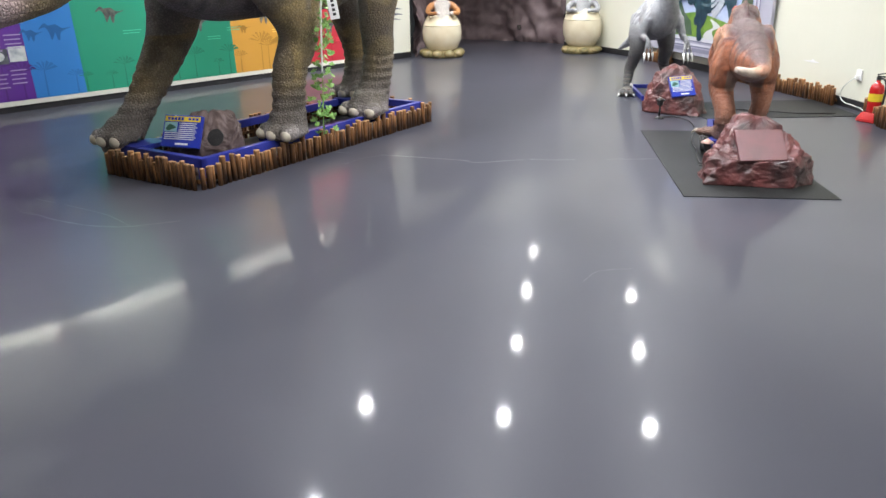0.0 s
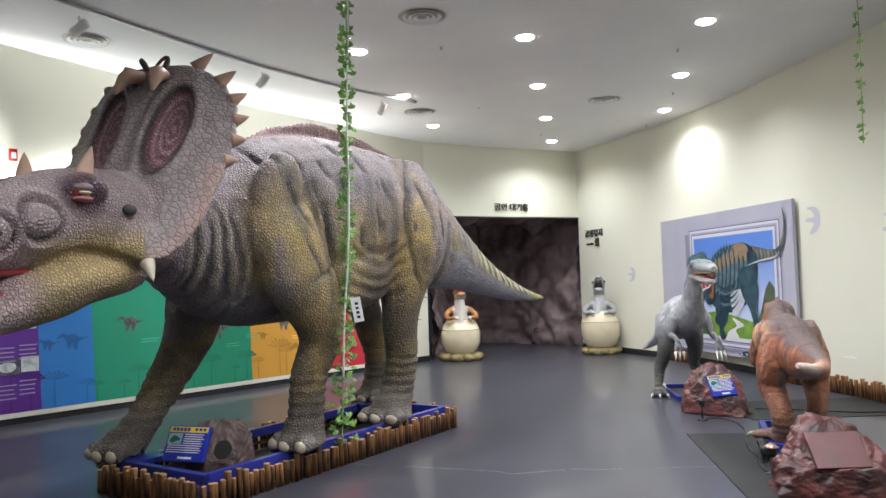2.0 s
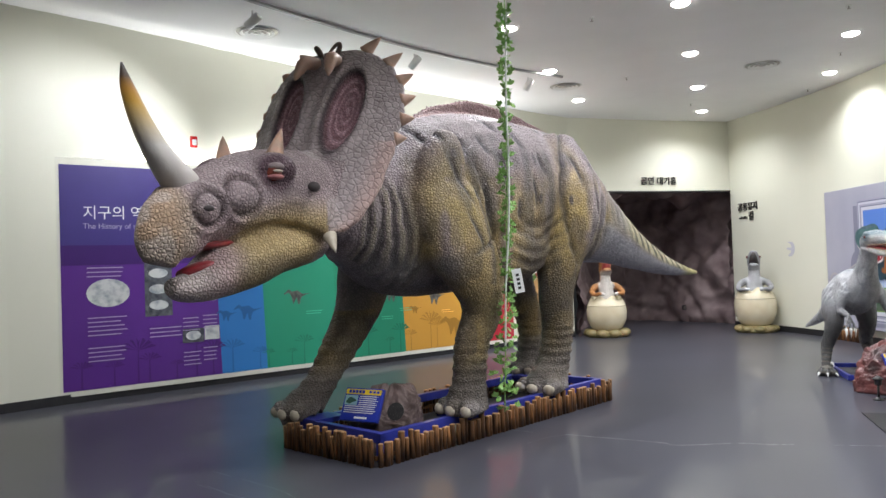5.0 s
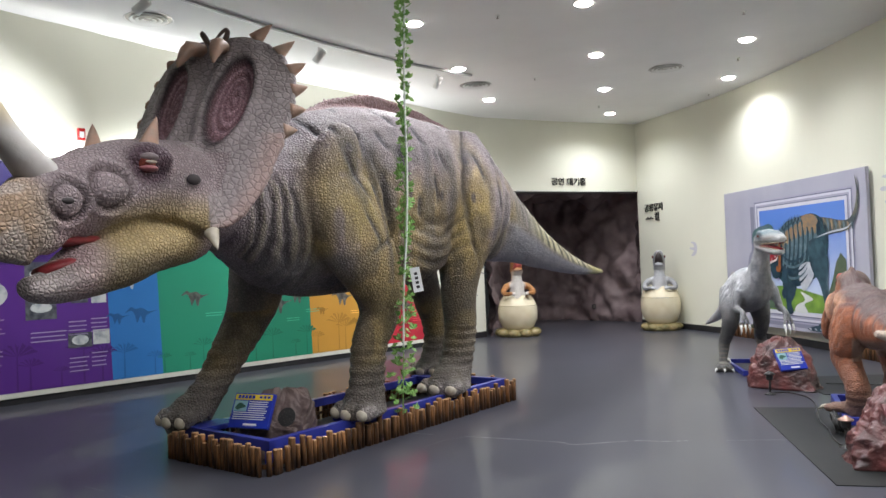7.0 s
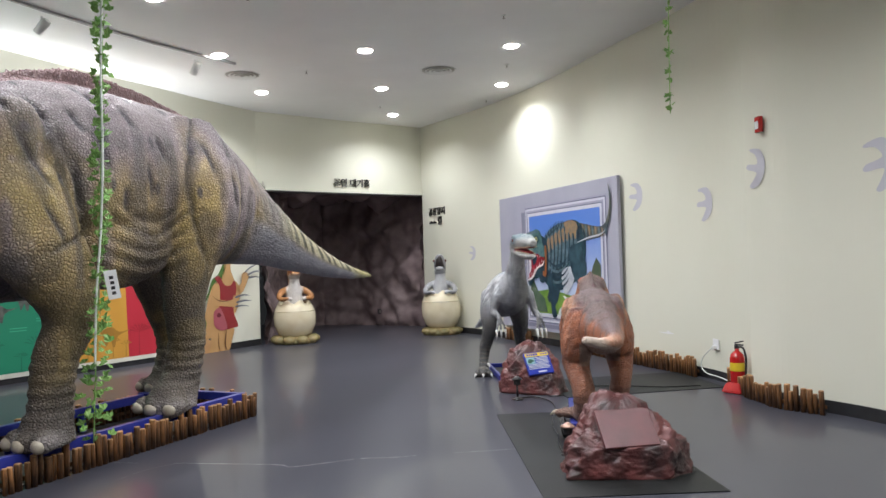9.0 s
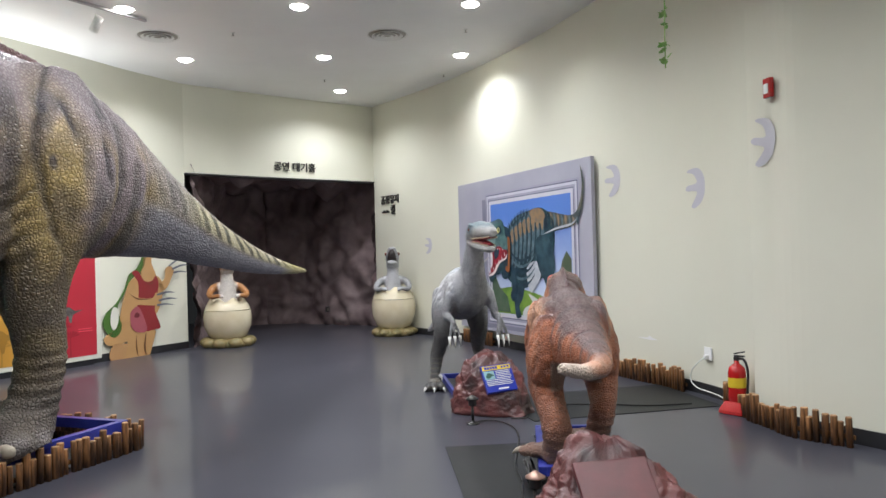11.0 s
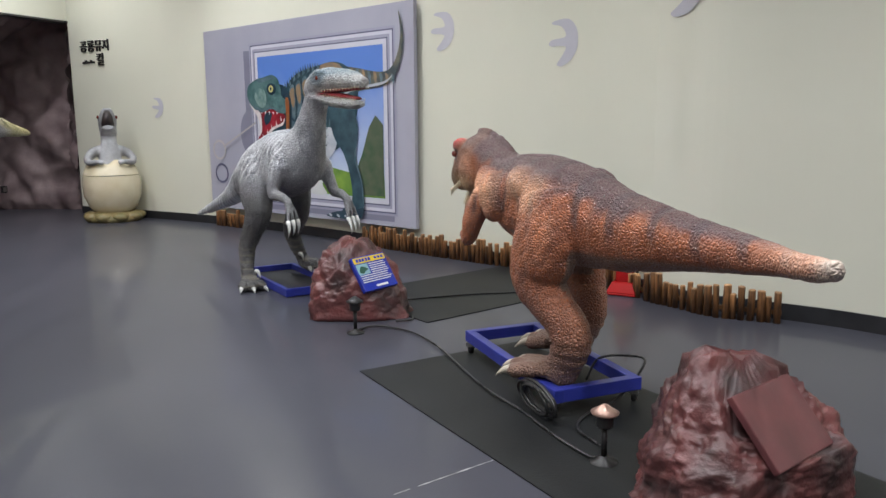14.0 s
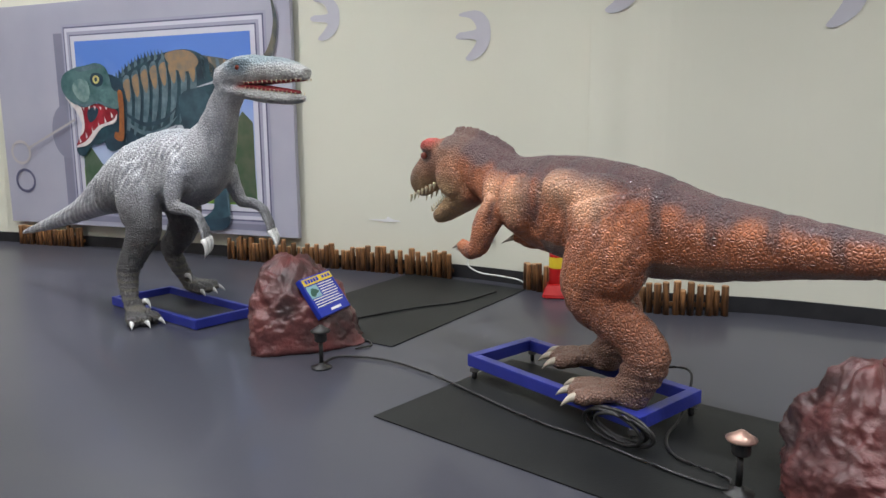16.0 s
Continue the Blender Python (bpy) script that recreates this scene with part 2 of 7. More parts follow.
# ---- the dinosaur statues: tubes and ellipsoids fused into one skin each, then painted ----
def skin_material(name, scale, depth, rough, mottle=0.15, groove=0.5, blotch=7, plates=0.42):
    """Painted hide: domed scales in relief, paler on top and darker between, small or large by the paint's alpha."""
    mat = bpy.data.materials.new(name)
    mat.use_nodes = True
    n, l = nodes_of(mat)
    p = n["Principled BSDF"]
    tc, paint = n.new("ShaderNodeTexCoord"), n.new("ShaderNodeVertexColor")
    paint.layer_name = "paint"
    warp, add = n.new("ShaderNodeTexNoise"), n.new("ShaderNodeVectorMath")
    warp.inputs["Scale"].default_value, warp.inputs["Detail"].default_value = scale * 0.22, 2
    l.new(tc.outputs["Object"], warp.inputs["Vector"])
    add.operation = "MULTIPLY_ADD"
    add.inputs[1].default_value = (1.1 / scale,) * 3
    l.new(warp.outputs["Color"], add.inputs[0])
    l.new(tc.outputs["Object"], add.inputs[2])

    def scales(size, joint, low):
        edge, cell, m = n.new("ShaderNodeTexVoronoi"), n.new("ShaderNodeTexVoronoi"), n.new("ShaderNodeMapRange")
        edge.feature = "DISTANCE_TO_EDGE"
        m.interpolation_type = "SMOOTHSTEP"
        m.inputs[2].default_value, m.inputs[3].default_value = joint, low
        for v in (edge, cell):
            v.inputs["Scale"].default_value, v.inputs["Randomness"].default_value = size, 0.85
            l.new(add.outputs[0], v.inputs["Vector"])
        l.new(edge.outputs["Distance"], m.inputs[0])
        return m.outputs[0], cell.outputs["Color"]

    (e_small, c_small), (e_large, c_large) = scales(scale, 0.3, 0.0), scales(scale * plates, 0.2, 0.25)
    dome, tone = n.new("ShaderNodeMix"), n.new("ShaderNodeMix")
    dome.data_type, tone.data_type = "FLOAT", "RGBA"
    for mix, a, b, k in ((dome, e_large, e_small, 2), (tone, c_large, c_small, 6)):
        l.new(paint.outputs["Alpha"], mix.inputs[0])
        l.new(a, mix.inputs[k])
        l.new(b, mix.inputs[k + 1])
    grain, height, b = n.new("ShaderNodeTexNoise"), n.new("ShaderNodeMath"), n.new("ShaderNodeBump")
    grain.inputs["Scale"].default_value, grain.inputs["Detail"].default_value = scale * 2.2, 5
    l.new(tc.outputs["Object"], grain.inputs["Vector"])
    height.operation = "MULTIPLY_ADD"
    height.inputs[1].default_value = 0.35
    l.new(grain.outputs["Fac"], height.inputs[0])
    l.new(dome.outputs[0], height.inputs[2])
    b.inputs["Strength"].default_value, b.inputs["Distance"].default_value = 0.9, depth
    l.new(height.outputs[0], b.inputs["Height"])
    l.new(b.outputs[0], p.inputs["Normal"])
    gloss = n.new("ShaderNodeMapRange")
    gloss.inputs[3].default_value, gloss.inputs[4].default_value = rough + 0.15, rough - 0.05
    l.new(dome.outputs[0], gloss.inputs[0])
    l.new(gloss.outputs[0], p.inputs["Roughness"])
    big, val = n.new("ShaderNodeTexNoise"), n.new("ShaderNodeMapRange")
    big.inputs["Scale"].default_value, big.inputs["Detail"].default_value = blotch, 8
    l.new(tc.outputs["Object"], big.inputs["Vector"])
    val.inputs[1].default_value, val.inputs[2].default_value = 0.3, 0.7
    val.inputs[3].default_value, val.inputs[4].default_value = 1 - mottle, 1 + mottle
    l.new(big.outputs["Fac"], val.inputs[0])
    wash, each = n.new("ShaderNodeMapRange"), n.new("ShaderNodeMapRange")
    wash.inputs[3].default_value, wash.inputs[4].default_value = groove, 1.06
    l.new(dome.outputs[0], wash.inputs[0])
    each.inputs[3].default_value, each.inputs[4].default_value = 0.92, 1.08
    l.new(tone.outputs[2], each.inputs[0])
    value = val.outputs[0]
    for other in (wash, each):
        mul = n.new("ShaderNodeMath")
        mul.operation = "MULTIPLY"
        l.new(value, mul.inputs[0])
        l.new(other.outputs[0], mul.inputs[1])
        value = mul.outputs[0]
    hsv = n.new("ShaderNodeHueSaturation")
    l.new(value, hsv.inputs["Value"])
    l.new(paint.outputs["Color"], hsv.inputs["Color"])
    l.new(hsv.outputs[0], p.inputs["Base Color"])
    return mat


M_BONE = surface("horn and claw paint", (0.52, 0.47, 0.38), 0.4, second=(0.38, 0.32, 0.24), scale=14, bump=0.25, bump_scale=60)
M_TOOTH = surface("tooth paint", (0.72, 0.66, 0.48), 0.3, second=(0.55, 0.46, 0.28), scale=40)
M_MOUTH = surface("mouth red", (0.34, 0.04, 0.045), 0.3, second=(0.2, 0.02, 0.025), scale=16, bump=0.3, bump_scale=40)
M_EYE = surface("dark glass eye", (0.05, 0.015, 0.012), 0.08, second=(0.25, 0.06, 0.04), scale=30)


def value_noise(p, scale, seed=0):
    """Smooth noise from 0 to 1 at an array of points."""
    q = p * scale + seed * 17.3
    i = np.floor(q).astype(np.int64)
    f = q - i
    f = f * f * (3 - 2 * f)
    out = np.zeros(len(p))
    for dx in (0, 1):
        for dy in (0, 1):
            for dz in (0, 1):
                h = ((i[:, 0] + dx) * 73856093 ^ (i[:, 1] + dy) * 19349663 ^ (i[:, 2] + dz) * 83492791) & 0xFFFF
                h = (h * 40503 + 12345) & 0xFFFF
                w = (f[:, 0] if dx else 1 - f[:, 0]) * (f[:, 1] if dy else 1 - f[:, 1]) * (f[:, 2] if dz else 1 - f[:, 2])
                out += w * h / 65535.0
    return out


def creases(p, scale, seed, width):
    """Wandering wrinkle lines: 1 on the line, 0 away from it."""
    n = value_noise(p, scale, seed) * 0.7 + value_noise(p, scale * 2.3, seed + 1) * 0.3
    return np.exp(-((n - 0.5) / width) ** 2)


def ramp(a, b, x):
    t = np.clip((x - a) / (b - a), 0, 1)
    return t * t * (3 - 2 * t)


def near_to(p, c, r, soft=0.5):
    """1 inside an ellipsoid, falling to 0 outside."""
    d = np.sqrt((((p - np.array(c)) / np.array(r)) ** 2).sum(1))
    return 1 - ramp(1 - soft, 1 + soft, d)


def blend(col, c, mask):
    return col * (1 - mask[:, None]) + np.array(c)[None] * mask[:, None]


def tube(bm, rows, ring=16, index=0):
    """A closed tube through rows of (x, y, z, half width, half height)."""
    pts = [Vector(r[:3]) for r in rows]
    rings = []
    for k, r in enumerate(rows):
        t = (pts[min(k + 1, len(pts) - 1)] - pts[max(k - 1, 0)]).normalized()
        side = Vector((0, 1, 0)) - t * t.y
        if side.length < 0.2:
            side = Vector((1, 0, 0)) - t * t.x
        side.normalize()
        up = t.cross(side)
        rings.append([bm.verts.new(pts[k] + side * (r[3] * math.cos(2 * math.pi * i / ring)) + up * (r[4] * math.sin(2 * math.pi * i / ring))) for i in range(ring)])
    for a, b in zip(rings, rings[1:]):
        for i in range(ring):
            f = bm.faces.new((a[i], a[(i + 1) % ring], b[(i + 1) % ring], b[i]))
            f.material_index = index
    for loop in (rings[0][::-1], rings[-1]):
        bm.faces.new(loop).material_index = index
    return bm


def curve_rows(rows, steps=4):
    """Tube rows made smooth by a Catmull-Rom curve."""
    a = np.array(rows, float)
    a = np.vstack([2 * a[0] - a[1], a, 2 * a[-1] - a[-2]])
    out = []
    for i in range(1, len(a) - 2):
        for k in range(steps):
            t = k / steps
            out.append(0.5 * (2 * a[i] + (a[i + 1] - a[i - 1]) * t + (2 * a[i - 1] - 5 * a[i] + 4 * a[i + 1] - a[i + 2]) * t * t + (3 * a[i] - a[i - 1] - 3 * a[i + 1] + a[i + 2]) * t ** 3))
    out.append(a[-2])
    out = np.array(out)
    out[:, 3:] = np.maximum(out[:, 3:], 0.004)
    return [tuple(r) for r in out]


def ball(bm, x, y, z, rx, ry, rz, turn=(0, 0, 0), index=0, u=14, v=10):
    made = bmesh.ops.create_uvsphere(bm, u_segments=u, v_segments=v, radius=1, matrix=pose(x, y, z, *turn) @ Matrix.Diagonal((rx, ry, rz, 1)))
    for f in {f for w in made["verts"] for f in w.link_faces}:
        f.material_index = index


def spike(bm, base, tip, r, index=1, bend=(0, 0, 0), ring=10, steps=5):
    """A tapering horn, claw or tooth."""
    base, tip, bend = Vector(base), Vector(tip), Vector(bend)
    rows = []
    for k in range(steps + 1):
        t = k / steps
        p = base.lerp(tip, t) + bend * (4 * t * (1 - t))
        rr = max(r * (1 - t) ** 0.75, 0.0015)
        rows.append((*p, rr, rr))
    tube(bm, rows, ring, index)


def fused(bm, voxel, smooth_steps=4):
    """The union of all shells in bm as one even skin."""
    me = bpy.data.meshes.new("skin")
    bmesh.ops.recalc_face_normals(bm, faces=bm.faces)
    bm.to_mesh(me)
    bm.free()
    ob = new("skin", me)
    mod = ob.modifiers.new("remesh", "REMESH")
    mod.mode, mod.voxel_size, mod.use_smooth_shade = "VOXEL", voxel, True
    sm = ob.modifiers.new("smooth", "SMOOTH")
    sm.factor, sm.iterations = 0.5, smooth_steps
    dg = bpy.context.evaluated_depsgraph_get()
    out = bpy.data.meshes.new_from_object(ob.evaluated_get(dg))
    bpy.data.objects.remove(ob)
    return out


def positions(me):
    co = np.empty(len(me.vertices) * 3)
    me.vertices.foreach_get("co", co)
    no = np.empty(len(me.vertices) * 3)
    me.vertices.foreach_get("normal", no)
    return co.reshape(-1, 3), no.reshape(-1, 3)


def statue(name, me, moved, colours, extras, mats, m, label, category):
    """Skin and hard parts as ONE mesh object."""
    me.vertices.foreach_set("co", moved.ravel())
    layer = me.color_attributes.new("paint", "FLOAT_COLOR", "POINT")
    if colours.shape[1] == 3:
        colours = np.hstack([colours, np.ones((len(colours), 1))])
    layer.data.foreach_set("color", colours.ravel())
    bm = bmesh.new()
    bm.from_mesh(me)
    for f in bm.faces:
        f.material_index = 0
        f.smooth = True
    ex = bpy.data.meshes.new("hard")
    bmesh.ops.recalc_face_normals(extras, faces=extras.faces)
    extras.to_mesh(ex)
    extras.free()
    for p in ex.polygons:
        p.use_smooth = True
    bm.from_mesh(ex)
    out = bpy.data.meshes.new(name)
    bm.to_mesh(out)
    bm.free()
    for x in mats:
        out.materials.append(x)
    ob = new(name, out)
    ob.matrix_world = m
    return tagged(ob, label, category)


# -- the large horned dinosaur; x runs to its tail, w is its flank beside the aisle --
def W(s, w, z, a=None, b=None):
    return (s, -w, z) if a is None else (s, -w, z, a, b)


def H(f, side, z):
    """From head axes (forward, towards the aisle, up) to body axes."""
    c, s = math.cos(radians(20)), math.sin(radians(20))
    return (0.1 - f * c + side * s, -(f * s + side * c), z)


def frill_f(side, z):
    return 0.50 - 0.52 * (z - 2.3) - 0.50 * side * side


FRILL = ((1.72, 0.44), (1.80, 0.53), (2.0, 0.60), (2.3, 0.64), (2.6, 0.66), (2.85, 0.62), (3.02, 0.52), (3.14, 0.38), (3.2, 0.22), (3.18, 0.02))


def frill_width(z):
    return float(np.interp(z, [r[0] for r in FRILL[:9]], [r[1] for r in FRILL[:9]]))


def window_at(side, z):
    """How deep a spot lies inside one of the two oval hollows of the frill: below 1 inside."""
    lean = 0.05 * (z - 2.65)
    return math.hypot((abs(side) - 0.245 - lean) / 0.135, (z - 2.66) / 0.335)


def horned_dinosaur():
    bm = bmesh.new()
    body = [W(-0.05, 0.04, 1.88, 0.26, 0.30), W(0.25, 0.0, 1.92, 0.42, 0.50), W(0.65, 0, 1.92, 0.54, 0.70), W(1.1, 0, 2.0, 0.62, 0.80), W(1.7, 0, 2.08, 0.68, 0.82),
            W(2.3, 0, 2.12, 0.66, 0.76), W(2.9, 0, 2.12, 0.56, 0.70), W(3.4, 0, 2.02, 0.42, 0.60), W(3.8, 0, 1.90, 0.32, 0.47), W(4.25, 0.0, 1.76, 0.24, 0.35),
            W(4.8, 0.0, 1.58, 0.17, 0.24), W(5.4, 0.0, 1.42, 0.11, 0.155), W(6.0, 0.0, 1.31, 0.065, 0.085), W(6.56, 0.0, 1.25, 0.022, 0.025)]
    tube(bm, curve_rows(body), 24)
    # near shoulder and fore leg
    tube(bm, curve_rows([W(0.72, 0.40, 2.3, 0.12, 0.22), W(0.80, 0.50, 2.0, 0.20, 0.34), W(0.92, 0.55, 1.65, 0.23, 0.33), W(1.14, 0.56, 1.3, 0.20, 0.25), W(1.2, 0.52, 1.05, 0.16, 0.19),
                         W(1.12, 0.47, 0.8, 0.145, 0.16), W(1.1, 0.45, 0.5, 0.14, 0.15), W(1.08, 0.44, 0.36, 0.165, 0.17), W(1.06, 0.44, 0.26, 0.19, 0.19), W(1.06, 0.44, 0.235, 0.19, 0.19)]), 20)
    # far fore leg, stepping out
    tube(bm, curve_rows([W(0.85, -0.35, 2.0, 0.18, 0.28), W(0.84, -0.52, 1.6, 0.20, 0.28), W(0.80, -0.56, 1.25, 0.19, 0.25), W(0.70, -0.58, 1.0, 0.17, 0.2), W(0.52, -0.6, 0.74, 0.15, 0.165),
                         W(0.36, -0.62, 0.5, 0.135, 0.14), W(0.24, -0.64, 0.36, 0.15, 0.16), W(0.16, -0.66, 0.26, 0.18, 0.18), W(0.16, -0.66, 0.235, 0.18, 0.18)]), 20)
    # near hind leg
    tube(bm, curve_rows([W(2.62, 0.34, 2.7, 0.16, 0.3), W(2.62, 0.46, 2.3, 0.26, 0.46), W(2.58, 0.50, 1.85, 0.27, 0.42), W(2.46, 0.48, 1.5, 0.21, 0.27), W(2.44, 0.44, 1.15, 0.17, 0.2),
                         W(2.5, 0.40, 0.8, 0.155, 0.17), W(2.46, 0.37, 0.5, 0.155, 0.165), W(2.4, 0.36, 0.36, 0.18, 0.2), W(2.34, 0.36, 0.26, 0.21, 0.23), W(2.34, 0.36, 0.235, 0.21, 0.23)]), 20)
    # far hind leg, set back
    tube(bm, curve_rows([W(2.7, -0.34, 2.5, 0.2, 0.36), W(2.8, -0.5, 2.0, 0.26, 0.4), W(2.98, -0.52, 1.5, 0.19, 0.24), W(3.15, -0.52, 1.1, 0.16, 0.18), W(3.3, -0.52, 0.7, 0.14, 0.15),
                         W(3.26, -0.52, 0.42, 0.15, 0.16), W(3.2, -0.52, 0.26, 0.19, 0.2), W(3.2, -0.52, 0.235, 0.19, 0.2)]), 18)
    for s, w, n in ((1.06, 0.44, 0.19), (0.16, -0.66, 0.18), (2.34, 0.36, 0.22), (3.2, -0.52, 0.2)):
        for k in (-1, 0, 1):
            ball(bm, *W(s - n * (0.78 - 0.16 * abs(k)), w + k * n * 0.72, 0.285), n * 0.46, n * 0.38, 0.075)
    # muscles of shoulder, elbow, hip and thigh
    for at, r, turn in ((W(0.78, 0.50, 2.2), (0.27, 0.14, 0.40), (0, 12, 0)), (W(1.16, 0.58, 1.36), (0.20, 0.14, 0.24), (0, -20, 0)), (W(2.66, 0.40, 2.40), (0.34, 0.15, 0.26), (0, 25, 0)), (W(2.60, 0.53, 1.95), (0.33, 0.17, 0.46), (0, 8, 0)), (W(1.75, 0.42, 1.62), (0.55, 0.24, 0.34), (0, -8, 0))):
        ball(bm, *at, *r, turn=turn, u=20, v=14)
    # skull, snout, brow and jaws
    head = [(0.05, 0.0, 1.98, 0.26, 0.34), (0.45, 0.0, 2.0, 0.33, 0.34), (0.85, 0, 2.0, 0.32, 0.32), (1.15, 0, 1.96, 0.28, 0.30), (1.5, 0, 1.885, 0.22, 0.25), (1.69, 0, 1.83, 0.185, 0.21), (1.82, 0, 1.745, 0.15, 0.215), (1.91, 0, 1.64, 0.115, 0.17), (1.94, 0, 1.525, 0.065, 0.09)]
    tube(bm, [(*H(f, s, z), a, b) for f, s, z, a, b in curve_rows(head)], 20)
    jaw = [(0.55, 0, 1.68, 0.27, 0.17), (0.9, 0, 1.625, 0.275, 0.18), (1.2, 0, 1.545, 0.24, 0.19), (1.45, 0, 1.475, 0.185, 0.165), (1.62, 0, 1.415, 0.14, 0.12), (1.76, 0, 1.385, 0.10, 0.085), (1.86, 0, 1.40, 0.055, 0.05)]
    tube(bm, [(*H(f, s, z), a, b) for f, s, z, a, b in curve_rows(jaw)], 16)
    for k in (-1, 1):
        ball(bm, *H(1.14, 0.22 * k, 2.14), 0.17, 0.1, 0.1)
        ball(bm, *H(0.75, 0.27 * k, 1.85), 0.24, 0.1, 0.17)
        ball(bm, *H(1.47, 0.19 * k, 1.93), 0.15, 0.07, 0.10)
        ball(bm, *H(1.75, 0.15 * k, 1.85), 0.11, 0.06, 0.11)
    # neck frill: a thick plate with two oval hollows
    nz, ns = 64, 48
    sheets = []
    for back in (0, 1):
        rows = []
        for i in range(nz + 1):
            z = 1.72 + (3.2 - 1.72) * i / nz
            row = []
            for j in range(ns + 1):
                side = (2 * j / ns - 1) * frill_width(z)
                e = abs(2 * j / ns - 1)
                f = frill_f(side, z)
                d = window_at(side, z)
                if not back:
                    f += 0.035 * max(0.0, 1 - ((d - 1.25) / 0.3) ** 2) - 0.075 * max(0.0, min(1.0, (1.02 - d) * 4))
                    f += 0.03 * (1 - e)
                else:
                    f -= 0.12 * (1 - 0.55 * e)
                row.append(bm.verts.new(H(f, side, z)))
            rows.append(row)
        sheets.append(rows)
    for rows in sheets:
        for a, b in zip(rows, rows[1:]):
            for j in range(ns):
                bm.faces.new((a[j], a[j + 1], b[j + 1], b[j]))
    for i in range(nz):
        for j in (0, ns):
            bm.faces.new((sheets[0][i][j], sheets[0][i + 1][j], sheets[1][i + 1][j], sheets[1][i][j]))
    for i in (0, nz):
        for j in range(ns):
            bm.faces.new((sheets[0][i][j], sheets[0][i][j + 1], sheets[1][i][j + 1], sheets[1][i][j]))
    # ridge along the back
    for k in range(46):
        s = 0.62 + 2.5 * k / 45
        h = 0.13 * math.sin(math.pi * min(1, max(0, (k + 3) / 49))) + 0.02
        top = float(np.interp(s, (0.25, 0.65, 1.1, 1.7, 2.3, 2.9, 3.4), (2.42, 2.62, 2.80, 2.90, 2.88, 2.82, 2.62)))
        tube(bm, [W(s, 0, top - 0.1, 0.03, 0.042), W(s + 0.05, 0, top + h, 0.018, 0.02)], 8)
    me = fused(bm, 0.018, 3)
    co, no = positions(me)
    s, w, z = co[:, 0], -co[:, 1], co[:, 2]
    c20, s20 = math.cos(radians(20)), math.sin(radians(20))
    hx = 0.1 - s
    # (forward, aisle side) of the head axes
    f, side = hx * c20 + w * s20, w * c20 - hx * s20
    in_head = ramp(0.0, 0.25, f - 0.9 * np.clip(1.75 - z, 0, 1) * 0.3) * (z > 1.2)
    plate = (np.abs(f - (0.50 - 0.52 * (z - 2.3) - 0.5 * side ** 2)) < 0.22) & (z > 2.25) | ((np.abs(side) > 0.36) & (f > 0.02) & (f < 0.75) & (z > 1.7))
    win = np.hypot((np.abs(side) - 0.245 - 0.05 * (z - 2.65)) / 0.135, (z - 2.66) / 0.335)
    hollow = ((win < 1.0) & plate & (f < 0.75) & (f > -0.1)).astype(float)
    big = value_noise(co, 3.0, 1)
    mid = value_noise(co, 9.0, 2)
    fine = value_noise(co, 26.0, 3)
    # folds hang on the neck and before the thigh, rings lie at the wrists
    fold = ramp(0.02, 0.15, s) * (1 - ramp(0.36, 0.55, s + 0.25 * (z - 1.9))) * (1 - ramp(2.0, 2.2, z)) * (z > 1.3) * (np.abs(w) > 0.1)
    warp_s = s + 0.05 * mid + 0.10 * big + 0.16 * (z - 1.8)
    lift = 0.011 * np.sin(warp_s * 74) * fold
    lift += 0.006 * np.sin((z + 0.02 * mid) * 75) * (z < 0.85) * (z > 0.4)
    hang = np.hypot(s - 1.85, (z - 2.2) * 1.05)
    pouch = ramp(0.3, 0.5, hang) * (1 - ramp(0.85, 1.0, hang)) * (1 - ramp(1.85, 2.05, z)) * ramp(1.3, 1.55, s) * (1 - ramp(2.2, 2.4, s)) * (z > 1.25)
    wave = np.sin((hang + 0.025 * mid + 0.04 * big) * 52)
    lift += 0.007 * wave * pouch
    # deep grooves behind the shoulder, over the elbow and round the thigh
    behind = np.exp(-((s - 1.16 - 0.22 * (2.2 - z) - 0.05 * (mid - 0.5)) / 0.03) ** 2) * ramp(1.55, 1.75, z) * (1 - ramp(2.25, 2.45, z))
    elbow = np.exp(-((z - 1.62 - 0.45 * (s - 1.05) - 0.03 * (mid - 0.5)) / 0.025) ** 2) * ramp(0.82, 0.95, s) * (1 - ramp(1.25, 1.35, s))
    haunch = np.exp(-((s - 2.27 - 0.55 * (z - 2.05) ** 2 - 0.03 * (mid - 0.5)) / 0.03) ** 2) * ramp(1.4, 1.6, z) * (1 - ramp(2.7, 2.8, z))
    line = np.clip(behind + elbow + haunch, 0, 1) * (w > 0.15)
    small = creases(co * np.array([1.3, 1.0, 0.9]), 8.5, 14, 0.04) * (s > 0.3) * (z > 0.4)
    lift -= 0.026 * line + 0.0035 * small
    lift += 0.022 * (big - 0.5) * (s > 0.5) * (s < 3.6)
    lift += 0.010 * (mid - 0.5) + 0.005 * (fine - 0.5)
    lift += hollow * 0.008 * np.sin(win * 26)
    # dark gashes run down the flank
    gash = np.zeros(len(co))
